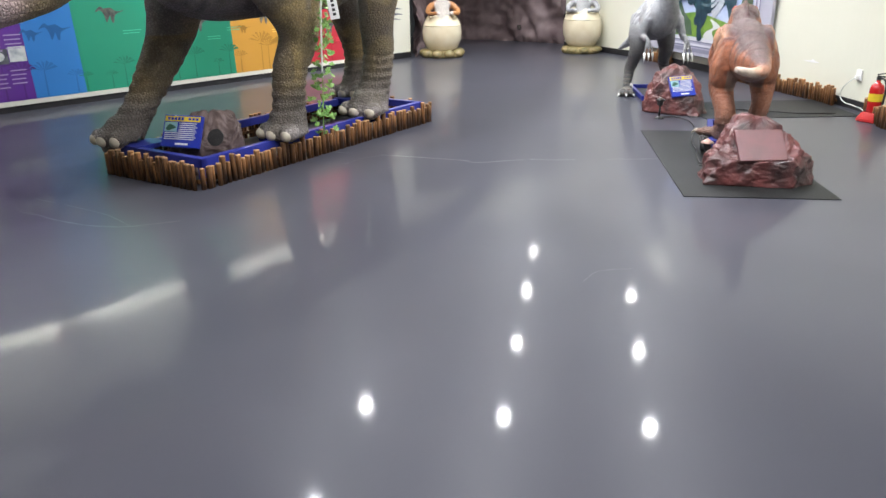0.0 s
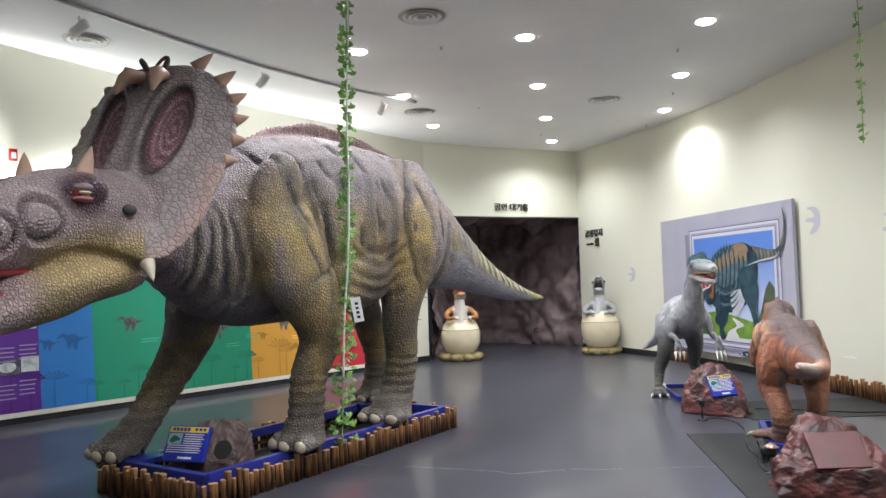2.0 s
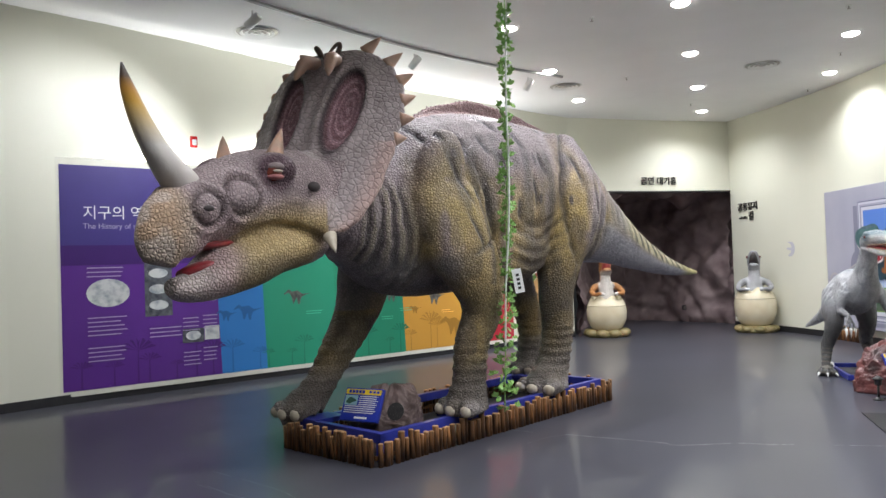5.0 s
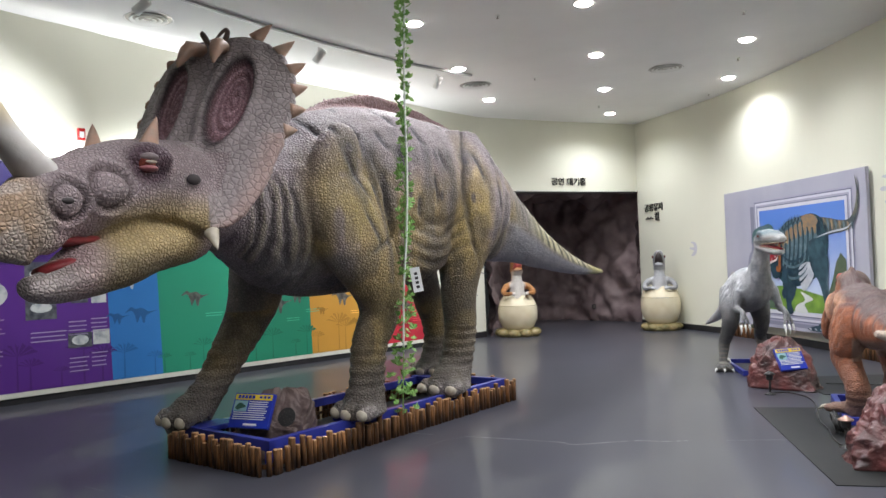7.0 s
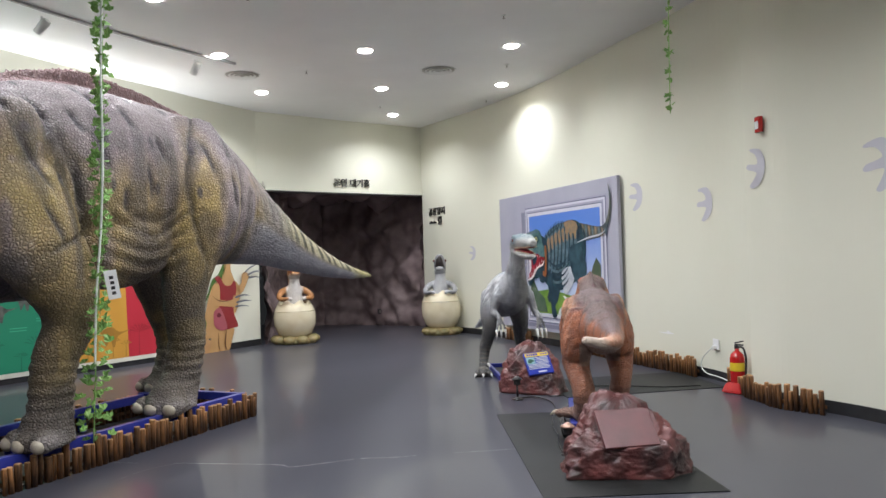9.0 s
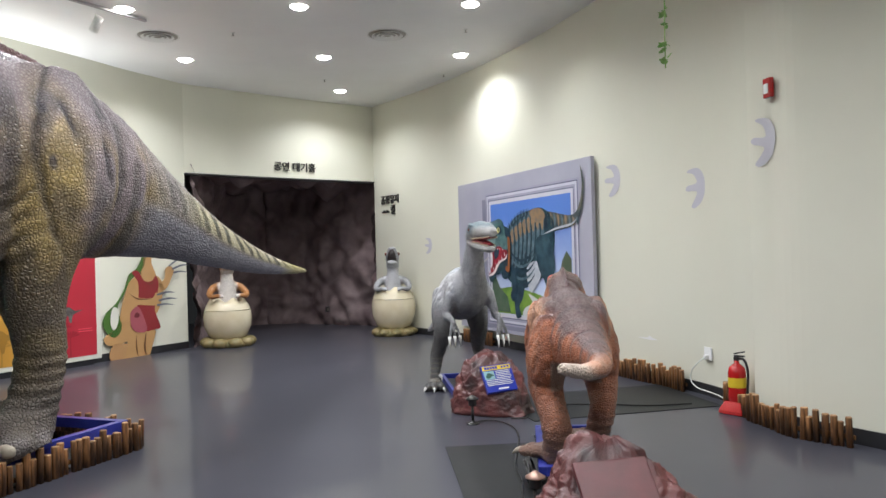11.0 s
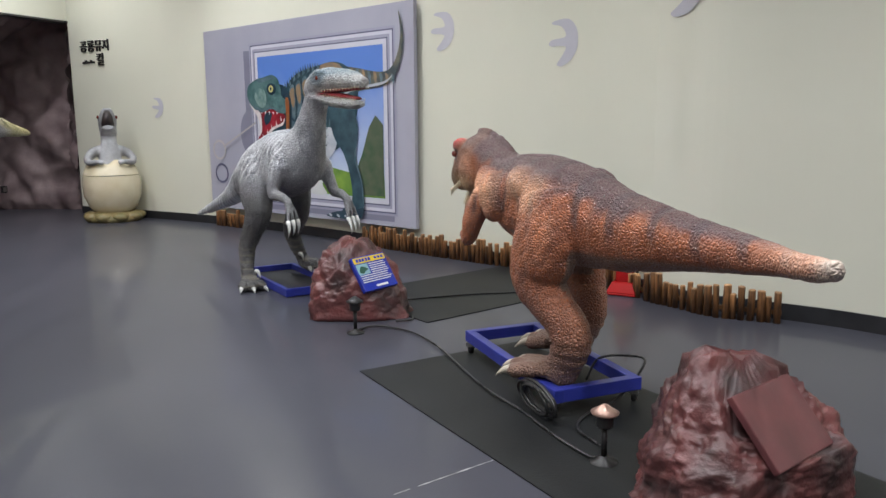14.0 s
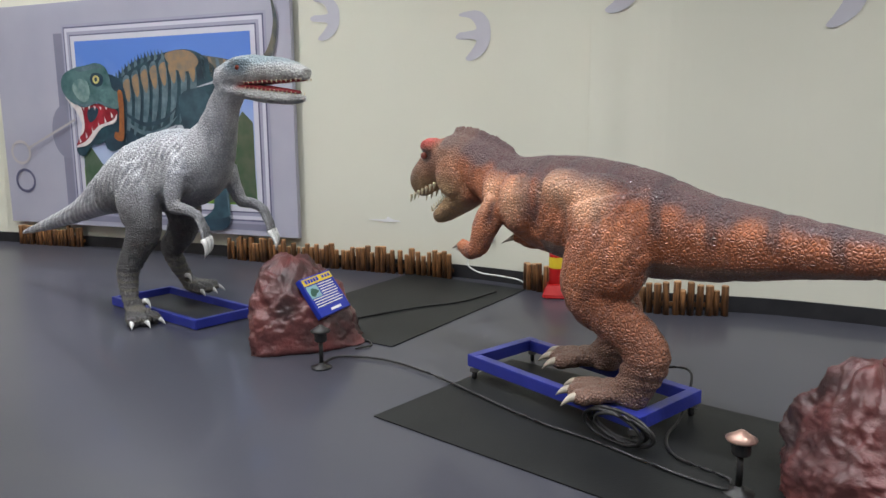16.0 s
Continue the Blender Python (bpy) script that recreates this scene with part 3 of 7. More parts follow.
    for gs, gz, ln, tilt in ((0.70, 2.58, 0.10, 0.2), (0.86, 2.16, 0.20, 0.5), (0.92, 1.74, 0.15, 0.5), (1.04, 2.55, 0.09, 0.3), (1.22, 2.04, 0.20, 0.15), (1.30, 2.50, 0.08, 0.3), (1.46, 2.30, 0.14, 0.2), (1.78, 2.60, 0.09, 0.3), (1.86, 2.12, 0.15, 0.1), (2.02, 2.38, 0.10, 0.2), (2.30, 2.78, 0.06, 0.4), (1.55, 2.72, 0.06, 0.4), (1.62, 1.95, 0.10, 0.1), (2.5, 2.35, 0.14, 0.25), (2.8, 2.1, 0.16, 0.2), (2.86, 2.5, 0.10, 0.3)):
        gash = np.maximum(gash, np.exp(-((s - gs + tilt * (z - gz) + 0.03 * (mid - 0.5)) / 0.032) ** 2 - ((z - gz) / ln) ** 4) * (np.abs(w) > 0.1))
    lift -= 0.022 * gash
    for cx, cz, r in ((1.73, 1.845, 0.105), (1.47, 1.93, 0.12)):
        d = np.hypot(f - cx, z - cz) / r
        lift += (0.020 * np.exp(-((d - 1.3) / 0.16) ** 2) - 0.026 * np.exp(-((d - 0.98) / 0.12) ** 2)) * (np.abs(side) > 0.06) * (f > 1.2)
    lip = np.exp(-((z - np.interp(f, (0.7, 0.95, 1.15, 1.4, 1.55), (1.66, 1.76, 1.77, 1.70, 1.60))) / 0.02) ** 2) * ramp(0.68, 0.75, f) * (1 - ramp(1.5, 1.58, f)) * (np.abs(side) > 0.08)
    lift -= 0.028 * lip
    moved = co + no * lift[:, None]
    # paint; darker in grooves and folds, on the belly and towards the feet
    col = np.tile(np.array([0.235, 0.195, 0.195]), (len(co), 1))
    col = blend(col, (0.30, 0.245, 0.23), 0.8 * ramp(0.4, 0.65, big))
    col = blend(col, (0.17, 0.145, 0.14), ramp(2.2, 2.7, z) * 0.8 * (s > 0.7))
    ochre = (0.32, 0.235, 0.09)
    onbody = ramp(0.35, 0.6, s)
    lowband = (1 - ramp(1.9, 2.45, z + 0.25 * (mid - 0.5)))
    col = blend(col, ochre, onbody * lowband * ramp(0.27, 0.52, value_noise(co * np.array([1.6, 1, 0.7]), 3.2, 5)) * 0.95)
    col = blend(col, (0.34, 0.26, 0.085), near_to(co, W(0.82, 0.6, 1.95), (0.34, 0.4, 0.5), 0.5) * ramp(0.25, 0.5, mid) * 0.7)
    col = blend(col, (0.40, 0.29, 0.08), near_to(co, W(2.42, 0.6, 1.95), (0.2, 0.4, 0.6), 0.5) * ramp(0.3, 0.55, mid) * 0.6)
    col = blend(col, (0.05, 0.045, 0.04), line * 0.7 * onbody)
    col = blend(col, (0.11, 0.10, 0.095), small * 0.15 * onbody)
    col = blend(col, (0.06, 0.052, 0.042), pouch * ramp(0.3, 0.95, -wave) * 0.45)
    col = blend(col, (0.03, 0.03, 0.035), gash * 0.95)
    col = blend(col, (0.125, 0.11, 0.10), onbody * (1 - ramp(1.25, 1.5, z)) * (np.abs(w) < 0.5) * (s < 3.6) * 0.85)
    stripes = ramp(0.54, 0.72, value_noise(co * np.array([5.5, 0.6, 1.1]), 1.6, 8)) * onbody * (z > 1.3) * (1 - ramp(2.35, 2.65, z)) * (s < 3.5)
    col = blend(col, (0.055, 0.05, 0.05), stripes * 0.6)
    legs = 1 - ramp(1.0, 1.35, z)
    legs = legs * (s > -0.05) * (s < 3.6)
    col = blend(col, (0.155, 0.122, 0.06), legs * 0.85)
    col = blend(col, (0.31, 0.22, 0.07), legs * ramp(0.4, 0.65, big) * 0.85 * ramp(0.5, 0.8, z))
    col = blend(col, (0.07, 0.058, 0.04), legs * ramp(0.5, 0.72, mid) * 0.45)
    hind = near_to(co, W(2.6, 0.3, 1.2), (0.7, 0.6, 1.1), 0.3)
    col = blend(col, (0.10, 0.082, 0.05), hind * ramp(0.3, 0.6, value_noise(co, 5.0, 9)) * 0.4)
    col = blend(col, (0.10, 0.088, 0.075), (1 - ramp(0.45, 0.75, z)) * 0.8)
    col = blend(col, (0.34, 0.31, 0.28), (1 - ramp(0.30, 0.37, z)) * ramp(0.3, 0.7, mid) * 0.6)
    neck = fold * ramp(0.1, 0.7, np.sin(warp_s * 74))
    col = blend(col, (0.045, 0.042, 0.035), fold * (1 - ramp(-0.6, 0.4, np.sin(warp_s * 74))) * 0.75)
    col = blend(col, (0.36, 0.33, 0.21), neck * 0.6)
    col = blend(col, (0.19, 0.18, 0.17), (1 - ramp(1.45, 1.6, z)) * (z > 1.1) * (s > -0.3) * (1 - ramp(0.6, 0.9, s)) * 0.8)
    col = blend(col, (0.05, 0.035, 0.03), lip * 0.85)
    # tail: bars along the flank, pale below, yellow tip
    tail = ramp(3.5, 3.9, s)
    axis = np.interp(s, [3.4, 3.8, 4.25, 4.8, 5.4, 6.0, 6.5], [2.02, 1.90, 1.76, 1.58, 1.42, 1.31, 1.255])
    rad = np.interp(s, [3.4, 3.8, 4.25, 4.8, 5.4, 6.0, 6.5], [0.60, 0.47, 0.35, 0.24, 0.155, 0.085, 0.025])
    v = (z - axis) / rad
    col = blend(col, (0.21, 0.19, 0.165), tail * 0.8)
    band = tail * ramp(-0.1, 0.1, v) * (1 - ramp(0.7, 0.92, v))
    col = blend(col, (0.44, 0.40, 0.23), band * 0.9 * ramp(4.0, 4.5, s))
    col = blend(col, (0.04, 0.04, 0.02), band * ramp(0.0, 0.35, np.sin((s + 0.10 * v) * 33 + mid * 4)) * (0.45 + 0.5 * ramp(4.2, 4.7, s)))
    col = blend(col, (0.27, 0.27, 0.285), ramp(3.3, 3.7, s) * (1 - ramp(-0.3, 0.0, v)) * 0.9)
    col = blend(col, (0.42, 0.38, 0.14), ramp(5.9, 6.3, s) * 0.8)
    # head
    hd = ramp(0.15, 0.4, f) * (z > 1.15)
    col = blend(col, (0.27, 0.215, 0.205), hd * 0.9)
    col = blend(col, (0.40, 0.30, 0.12), hd * (1 - ramp(1.75, 1.98, z + 0.12 * (big - 0.5))) * ramp(0.55, 0.8, f) * (1 - ramp(1.3, 1.6, f)) * 0.9)
    col = blend(col, (0.19, 0.15, 0.08), hd * (1 - ramp(1.5, 1.62, z)) * ramp(0.6, 0.9, f) * 0.8)
    col = blend(col, (0.40, 0.29, 0.27), hd * (1 - ramp(1.72, 1.85, z)) * ramp(1.35, 1.6, f) * 0.8)
    col = blend(col, (0.44, 0.365, 0.28), ramp(1.76, 1.86, f + 0.25 * (1.75 - z)) * (z > 1.42) * 0.95)
    col = blend(col, (0.30, 0.17, 0.06), ramp(1.8, 1.95, f) * (z > 1.5) * ramp(0.45, 0.65, mid) * 0.6)
    col = blend(col, (0.35, 0.305, 0.27), ramp(1.5, 1.75, f) * (z < 1.5) * 0.9)
    col = blend(col, (0.07, 0.035, 0.045), near_to(np.stack([f, np.abs(side), z], 1), (1.19, 0.3, 2.10), (0.17, 0.14, 0.14), 0.3))
    for cx, cz, r in ((1.73, 1.845, 0.105), (1.47, 1.93, 0.12)):
        d = np.hypot(f - cx, z - cz) / r
        col = blend(col, (0.075, 0.05, 0.05), hd * np.exp(-((d - 1) / 0.13) ** 2) * 0.85)
    fr = plate.astype(float)
    col = blend(col, (0.25, 0.215, 0.20), fr * 0.9)
    edge_w = np.interp(z, [r[0] for r in FRILL[:9]], [r[1] for r in FRILL[:9]])
    col = blend(col, (0.34, 0.215, 0.17), fr * ramp(0.72, 1.0, np.abs(side) / edge_w) * (z < 2.4) * 0.6)
    col = blend(col, (0.24, 0.13, 0.14), hollow)
    col = blend(col, (0.42, 0.27, 0.28), hollow * ramp(0.1, 0.7, np.sin(win * 26)) * 0.85)
    col = blend(col, (0.045, 0.035, 0.035), fr * np.exp(-((win - 1.0) / 0.10) ** 2) * 0.9)
    ridge = (z > np.interp(s, (0.25, 0.65, 1.1, 1.7, 2.3, 2.9, 3.4), (2.42, 2.62, 2.80, 2.90, 2.88, 2.82, 2.62)) - 0.02) * (np.abs(w) < 0.07) * (s > 0.5) * (s < 3.3)
    col = blend(col, (0.20, 0.115, 0.105), ridge * 0.85)
    marks = near_to(np.stack([s % 0.43, w * 0, z % 0.37], 1), (0.2, 0, 0.2), (0.025, 1, 0.05), 0.3) * (s > 0.9) * (s < 3.2) * (z > 2.0) * (np.abs(w) > 0.12)
    col = blend(col, (0.05, 0.045, 0.05), marks * 0.8)
    # hard parts
    ex = bmesh.new()
    horn = curve_rows([(*H(1.70, 0, 1.95), 0.115, 0.115), (*H(1.82, 0, 2.05), 0.095, 0.095), (*H(1.945, 0, 2.17), 0.074, 0.074), (*H(2.065, 0, 2.34), 0.056, 0.056), (*H(2.14, 0, 2.49), 0.037, 0.037), (*H(2.175, 0, 2.61), 0.006, 0.006)], 5)
    tube(ex, [(x, y, z, a * (1 + 0.05 * math.sin(k * 2.1)), b) for k, (x, y, z, a, b) in enumerate(horn)], 16, 5)
    for k in (-1, 1):
        spike(ex, H(1.12, 0.2 * k, 2.2), H(1.08, 0.24 * k, 2.4), 0.065, 2, ring=12)
        ball(ex, *H(1.2, 0.258 * k, 2.1), 0.06, 0.045, 0.06, index=4)
        ball(ex, *H(1.195, 0.265 * k, 2.135), 0.066, 0.05, 0.03, index=9)
        ball(ex, *H(1.2, 0.268 * k, 2.068), 0.06, 0.045, 0.022, index=8)
        # a pale sliver stands in for the reflection across the eye
        ball(ex, *H(1.21, 0.296 * k, 2.104), 0.038, 0.014, 0.009, index=1)
        spike(ex, H(0.72, 0.36 * k, 1.7), H(0.78, 0.44 * k, 1.58), 0.05, 1)
        ball(ex, *H(0.86, 0.335 * k, 2.03), 0.05, 0.025, 0.035, index=7)
        ball(ex, *H(1.76, 0.205 * k, 1.84), 0.035, 0.014, 0.018, index=7)
        for zz, ln in ((3.17, 0.13), (3.05, 0.12), (2.9, 0.11), (2.74, 0.10), (2.58, 0.09), (2.42, 0.07)):
            ln *= 1.0 if k > 0 else 0.7
            wd = frill_width(zz)
            fb = frill_f(wd, zz) - 0.03
            spike(ex, H(fb, (wd - 0.03) * k, zz), H(fb - 0.05, (wd + ln * 0.75) * k, zz + ln * (0.1 + 0.9 * max(0, (zz - 2.6) / 0.6))), 0.058, 2)
        # curled hooks above the hollows
        rows = [(*H(frill_f(0.08, 3.15) + 0.03 * t, (0.06 + 0.05 * math.sin(t * 1.9)) * k, 3.15 + 0.09 * math.sin(t * 1.5)), 0.024 * (1 - t * 0.3), 0.024 * (1 - t * 0.3)) for t in np.linspace(0, 2.2, 13)]
        tube(ex, rows, 10, 6)
        tube(ex, curve_rows([(*H(frill_f(0.1, 3.05) + 0.0, 0.09 * k, 3.1), 0.05, 0.05), (*H(frill_f(0.1, 3.0) + 0.1, 0.12 * k, 3.08), 0.055, 0.055), (*H(frill_f(0.1, 2.95) + 0.15, 0.14 * k, 2.98), 0.03, 0.03), (*H(frill_f(0.1, 2.9) + 0.15, 0.15 * k, 2.93), 0.008, 0.008)]), 12, 2)
    # open mouth: floor and roof in red
    tube(ex, [(*H(1.4, 0, 1.56), 0.11, 0.03), (*H(1.6, 0, 1.515), 0.105, 0.035), (*H(1.76, 0, 1.47), 0.055, 0.025)], 14, 3)
    tube(ex, [(*H(1.4, 0, 1.65), 0.10, 0.04), (*H(1.65, 0, 1.64), 0.085, 0.035), (*H(1.82, 0, 1.58), 0.05, 0.025)], 14, 3)
    for s0, w0, n in ((1.06, 0.44, 0.19), (0.16, -0.66, 0.18), (2.34, 0.36, 0.22), (3.2, -0.52, 0.2)):
        for k in (-1, 0, 1):
            ball(ex, *W(s0 - n * (1.08 - 0.16 * abs(k)), w0 + k * n * 0.76, 0.268), n * 0.22, n * 0.27, 0.05, index=1)
    stain = ramp(0.5, 0.72, value_noise(co * np.array([2.4, 1.0, 0.8]), 4.0, 21)) * onbody * (z > 0.6) * (1 - ramp(2.3, 2.6, z)) * (s < 3.6) * (1 - fr)
    col = blend(col, (0.065, 0.055, 0.045), stain * 0.5)
    # everything below the back takes a slightly darker brown
    lower_tone = onbody * (1 - ramp(1.9, 2.5, z)) * (s < 3.7)
    col = blend(col, (0.11, 0.085, 0.05), lower_tone * 0.08)
    col = np.clip(col * np.array([1.18, 1.16, 1.24]), 0, 0.75)
    plates = np.clip(fr * (1 - hollow), 0, 1)
    col = np.hstack([col, (1 - plates)[:, None]])
    skin = skin_material("horned dinosaur hide", 40, 0.008, 0.46, 0.14, 0.72, 6, 0.55)
    spikes = surface("brown spike paint", (0.46, 0.27, 0.19), 0.5, second=(0.36, 0.26, 0.20), scale=18, bump=0.3, bump_scale=50)
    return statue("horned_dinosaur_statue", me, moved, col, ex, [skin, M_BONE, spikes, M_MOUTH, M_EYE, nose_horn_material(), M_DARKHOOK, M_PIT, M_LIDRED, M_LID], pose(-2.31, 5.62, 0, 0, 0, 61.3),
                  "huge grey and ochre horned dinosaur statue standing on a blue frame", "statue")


def nose_horn_material():
    """Grey ribbed root, ochre middle, near-black tip, by height along the horn."""
    mat = surface("nose horn paint", (0.42, 0.40, 0.37), 0.38, second=(0.34, 0.31, 0.28), scale=20, bump=0.2, bump_scale=40)
    n, l = nodes_of(mat)
    p = n["Principled BSDF"]
    tc, xyz, r = n.new("ShaderNodeTexCoord"), n.new("ShaderNodeSeparateXYZ"), n.new("ShaderNodeValToRGB")
    l.new(tc.outputs["Object"], xyz.inputs[0])
    m = n.new("ShaderNodeMapRange")
    m.inputs[1].default_value, m.inputs[2].default_value = 1.95, 2.62
    l.new(xyz.outputs["Z"], m.inputs[0])
    l.new(m.outputs[0], r.inputs[0])
    e = r.color_ramp.elements
    e[0].position, e[0].color = 0.0, (0.40, 0.36, 0.34, 1)
    e[1].position, e[1].color = 1.0, (0.02, 0.018, 0.018, 1)
    for pos, c in ((0.35, (0.66, 0.63, 0.58, 1)), (0.52, (0.60, 0.48, 0.28, 1)), (0.68, (0.55, 0.32, 0.06, 1)), (0.78, (0.40, 0.2, 0.04, 1)), (0.88, (0.06, 0.04, 0.03, 1))):
        q = e.new(pos)
        q.color = c
    l.new(r.outputs[0], p.inputs["Base Color"])
    return mat


M_LIDRED = surface("red eyelid paint", (0.22, 0.06, 0.065), 0.35, second=(0.42, 0.16, 0.16), scale=40, bump=0.3, bump_scale=60)
M_LID = surface("grey eyelid paint", (0.14, 0.105, 0.105), 0.45, second=(0.22, 0.17, 0.17), scale=40, bump=0.3, bump_scale=60)
M_DARKHOOK = surface("dark hook paint", (0.09, 0.06, 0.05), 0.4, second=(0.15, 0.11, 0.09), scale=20)
M_PIT = surface("dark hollow paint", (0.03, 0.022, 0.022), 0.6, second=(0.05, 0.04, 0.04), scale=20)
horned_dinosaur()



# -- the red-brown hunter on the wheeled frame; x runs to its head --
def red_hunter():
    bm = bmesh.new()
    tube(bm, curve_rows([W(-1.80, -0.23, 0.915, 0.022, 0.024), W(-1.70, -0.135, 0.885, 0.031, 0.033), W(-1.55, -0.07, 0.865, 0.041, 0.044), W(-1.35, -0.01, 0.855, 0.053, 0.058), W(-1.0, 0.01, 0.845, 0.09, 0.10), W(-0.6, 0, 0.838, 0.148, 0.168),
                         W(-0.25, 0, 0.868, 0.18, 0.23), W(0.0, 0, 0.895, 0.208, 0.245), W(0.3, 0, 0.92, 0.205, 0.225), W(0.52, 0.01, 0.96, 0.165, 0.175), W(0.7, 0.02, 1.035, 0.125, 0.15), W(0.88, 0.035, 1.095, 0.11, 0.13)]), 22)
    tube(bm, curve_rows([W(0.74, 0.035, 1.07, 0.12, 0.13), W(0.95, 0.045, 1.11, 0.14, 0.135), W(1.13, 0.055, 1.075, 0.12, 0.12), W(1.28, 0.065, 1.0, 0.092, 0.11), W(1.37, 0.07, 0.94, 0.068, 0.085), W(1.41, 0.07, 0.915, 0.03, 0.045)]), 18)
    tube(bm, curve_rows([W(0.82, 0.035, 0.955, 0.11, 0.085), W(1.0, 0.05, 0.86, 0.09, 0.068), W(1.14, 0.06, 0.785, 0.065, 0.052), W(1.21, 0.065, 0.755, 0.035, 0.035)]), 14)
    for k in (-1, 1):
        ball(bm, *W(1.13, 0.055 + 0.085 * k, 1.165), 0.11, 0.045, 0.05)
        ball(bm, *W(0.94, 0.045 + 0.11 * k, 1.02), 0.11, 0.05, 0.12)
        # three bulges of chest and shoulder, then the hip
        ball(bm, *W(0.50, 0.15 * k, 0.95), 0.075, 0.07, 0.13, turn=(0, 12, 0))
        ball(bm, *W(0.32, 0.20 * k, 0.93), 0.09, 0.075, 0.14, turn=(0, 10, 0))
        ball(bm, *W(0.06, 0.16 * k, 1.0), 0.13, 0.075, 0.10)
        ball(bm, *W(-0.12, 0.14 * k, 0.92), 0.2, 0.085, 0.17)
        tube(bm, curve_rows([W(0.42, 0.2 * k, 0.92, 0.065, 0.085), W(0.49, 0.235 * k, 0.80, 0.055, 0.068), W(0.53, 0.24 * k, 0.70, 0.045, 0.052), W(0.61, 0.22 * k, 0.665, 0.036, 0.04), W(0.71, 0.19 * k, 0.685, 0.03, 0.032)]), 12)
    # legs: left one back, right one forward
    for pts, foot in (([(-0.14, -0.13, 0.95, 0.12, 0.2), (-0.2, -0.175, 0.76, 0.13, 0.205), (-0.14, -0.185, 0.60, 0.118, 0.165), (-0.23, -0.18, 0.50, 0.10, 0.118), (-0.34, -0.16, 0.42, 0.09, 0.098), (-0.385, -0.145, 0.35, 0.092, 0.098), (-0.355, -0.145, 0.25, 0.085, 0.09), (-0.32, -0.155, 0.17, 0.08, 0.085), (-0.31, -0.155, 0.145, 0.078, 0.085)], (-0.28, -0.165, -38)),
                      ([(-0.02, 0.12, 0.95, 0.12, 0.2), (0.03, 0.165, 0.76, 0.135, 0.2), (0.07, 0.18, 0.6, 0.118, 0.15), (0.02, 0.185, 0.48, 0.095, 0.105), (-0.04, 0.175, 0.40, 0.08, 0.088), (-0.04, 0.165, 0.33, 0.08, 0.085), (0.0, 0.15, 0.25, 0.08, 0.088), (0.05, 0.14, 0.17, 0.083, 0.088), (0.06, 0.14, 0.145, 0.078, 0.078)], (0.09, 0.125, -38))):
        tube(bm, curve_rows([W(*p) for p in pts]), 18)
        s0, w0, turn = foot
        for k in (-1, 0, 1):
            a = radians(turn + k * 26)
            for d, r in ((0.05, 0.062), (0.12, 0.055), (0.18, 0.045)):
                ball(bm, *W(s0 + d * math.cos(a), w0 + d * math.sin(a), 0.13 + r * 0.72), r * 1.15, r, r * 0.75)
    for k in range(16):
        t = k / 15
        s, h = 1.0 - 0.42 * t, 0.024 * math.sin(math.pi * (t * 0.8 + 0.15))
        top = float(np.interp(s, (0.3, 0.52, 0.7, 0.95), (1.14, 1.13, 1.185, 1.235)))
        ball(bm, *W(s, 0.035, top + h * 0.3), 0.015, 0.018, 0.028 + h)
    me = fused(bm, 0.0115, 3)
    co, no = positions(me)
    s, w, z = co[:, 0], -co[:, 1], co[:, 2]
    big, mid, fine = value_noise(co, 5, 1), value_noise(co, 14, 2), value_noise(co, 40, 3)
    lift = 0.006 * (mid - 0.5) + 0.0025 * (fine - 0.5)
    lift += 0.004 * np.sin((s + 0.03 * mid) * 70) * (s > -0.9) * (s < 0.1) * ramp(0.7, 0.8, z) * (1 - ramp(0.9, 1.0, z))
    lift += 0.003 * np.sin((z + 0.02 * mid) * 110) * (z < 0.36) * (z > 0.2)
    crease = creases(co * np.array([1.5, 1.0, 0.8]), 6.5, 4, 0.04) * (z > 0.35)
    # slanting tendons on the thigh, grooves between the chest bulges
    thigh = (z > 0.5) * (z < 0.95) * (s > -0.4) * (s < 0.2) * (np.abs(w) > 0.11)
    lift += 0.002 * np.sin((s + 0.7 * z + 0.05 * mid) * 95) * thigh
    gap = np.zeros(len(co))
    for gs in (0.19, 0.41):
        gap = np.maximum(gap, np.exp(-((s - gs + 0.15 * (z - 0.95) + 0.02 * (mid - 0.5)) / 0.022) ** 2) * ramp(0.78, 0.86, z) * (1 - ramp(1.05, 1.1, z)) * (np.abs(w) > 0.08))
    lift -= 0.004 * crease + 0.012 * gap
    lift += 0.008 * (big - 0.5)
    moved = co + no * lift[:, None]
    top = np.interp(s, (-1.8, -1.4, -1.0, -0.6, -0.25, 0.0, 0.3, 0.52, 0.7, 0.9, 1.37), (0.935, 0.93, 0.955, 1.005, 1.10, 1.14, 1.145, 1.135, 1.185, 1.225, 1.0))
    low = np.interp(s, (-1.8, -1.4, -1.0, -0.6, -0.25, 0.3, 0.6), (0.885, 0.785, 0.73, 0.67, 0.64, 0.695, 0.80))
    v = (z - low) / (top - low)
    body = ramp(0.60, 0.68, z)
    col = np.tile(np.array([0.29, 0.105, 0.05]), (len(co), 1))
    col = blend(col, (0.42, 0.17, 0.085), ramp(0.45, 0.7, big) * 0.8)
    col = blend(col, (0.20, 0.085, 0.055), ramp(0.5, 0.75, mid) * 0.4)
    col = blend(col, (0.06, 0.035, 0.03), crease * 0.3)
    bars = ramp(0.55, 0.95, np.sin((s - 0.25 * (z - 0.9) + 0.03 * big) * 29 + 0.6))
    col = blend(col, (0.055, 0.04, 0.042), bars * body * ramp(0.32, 0.6, v + 0.25 * (mid - 0.5)) * (s < 0.3) * 0.75)
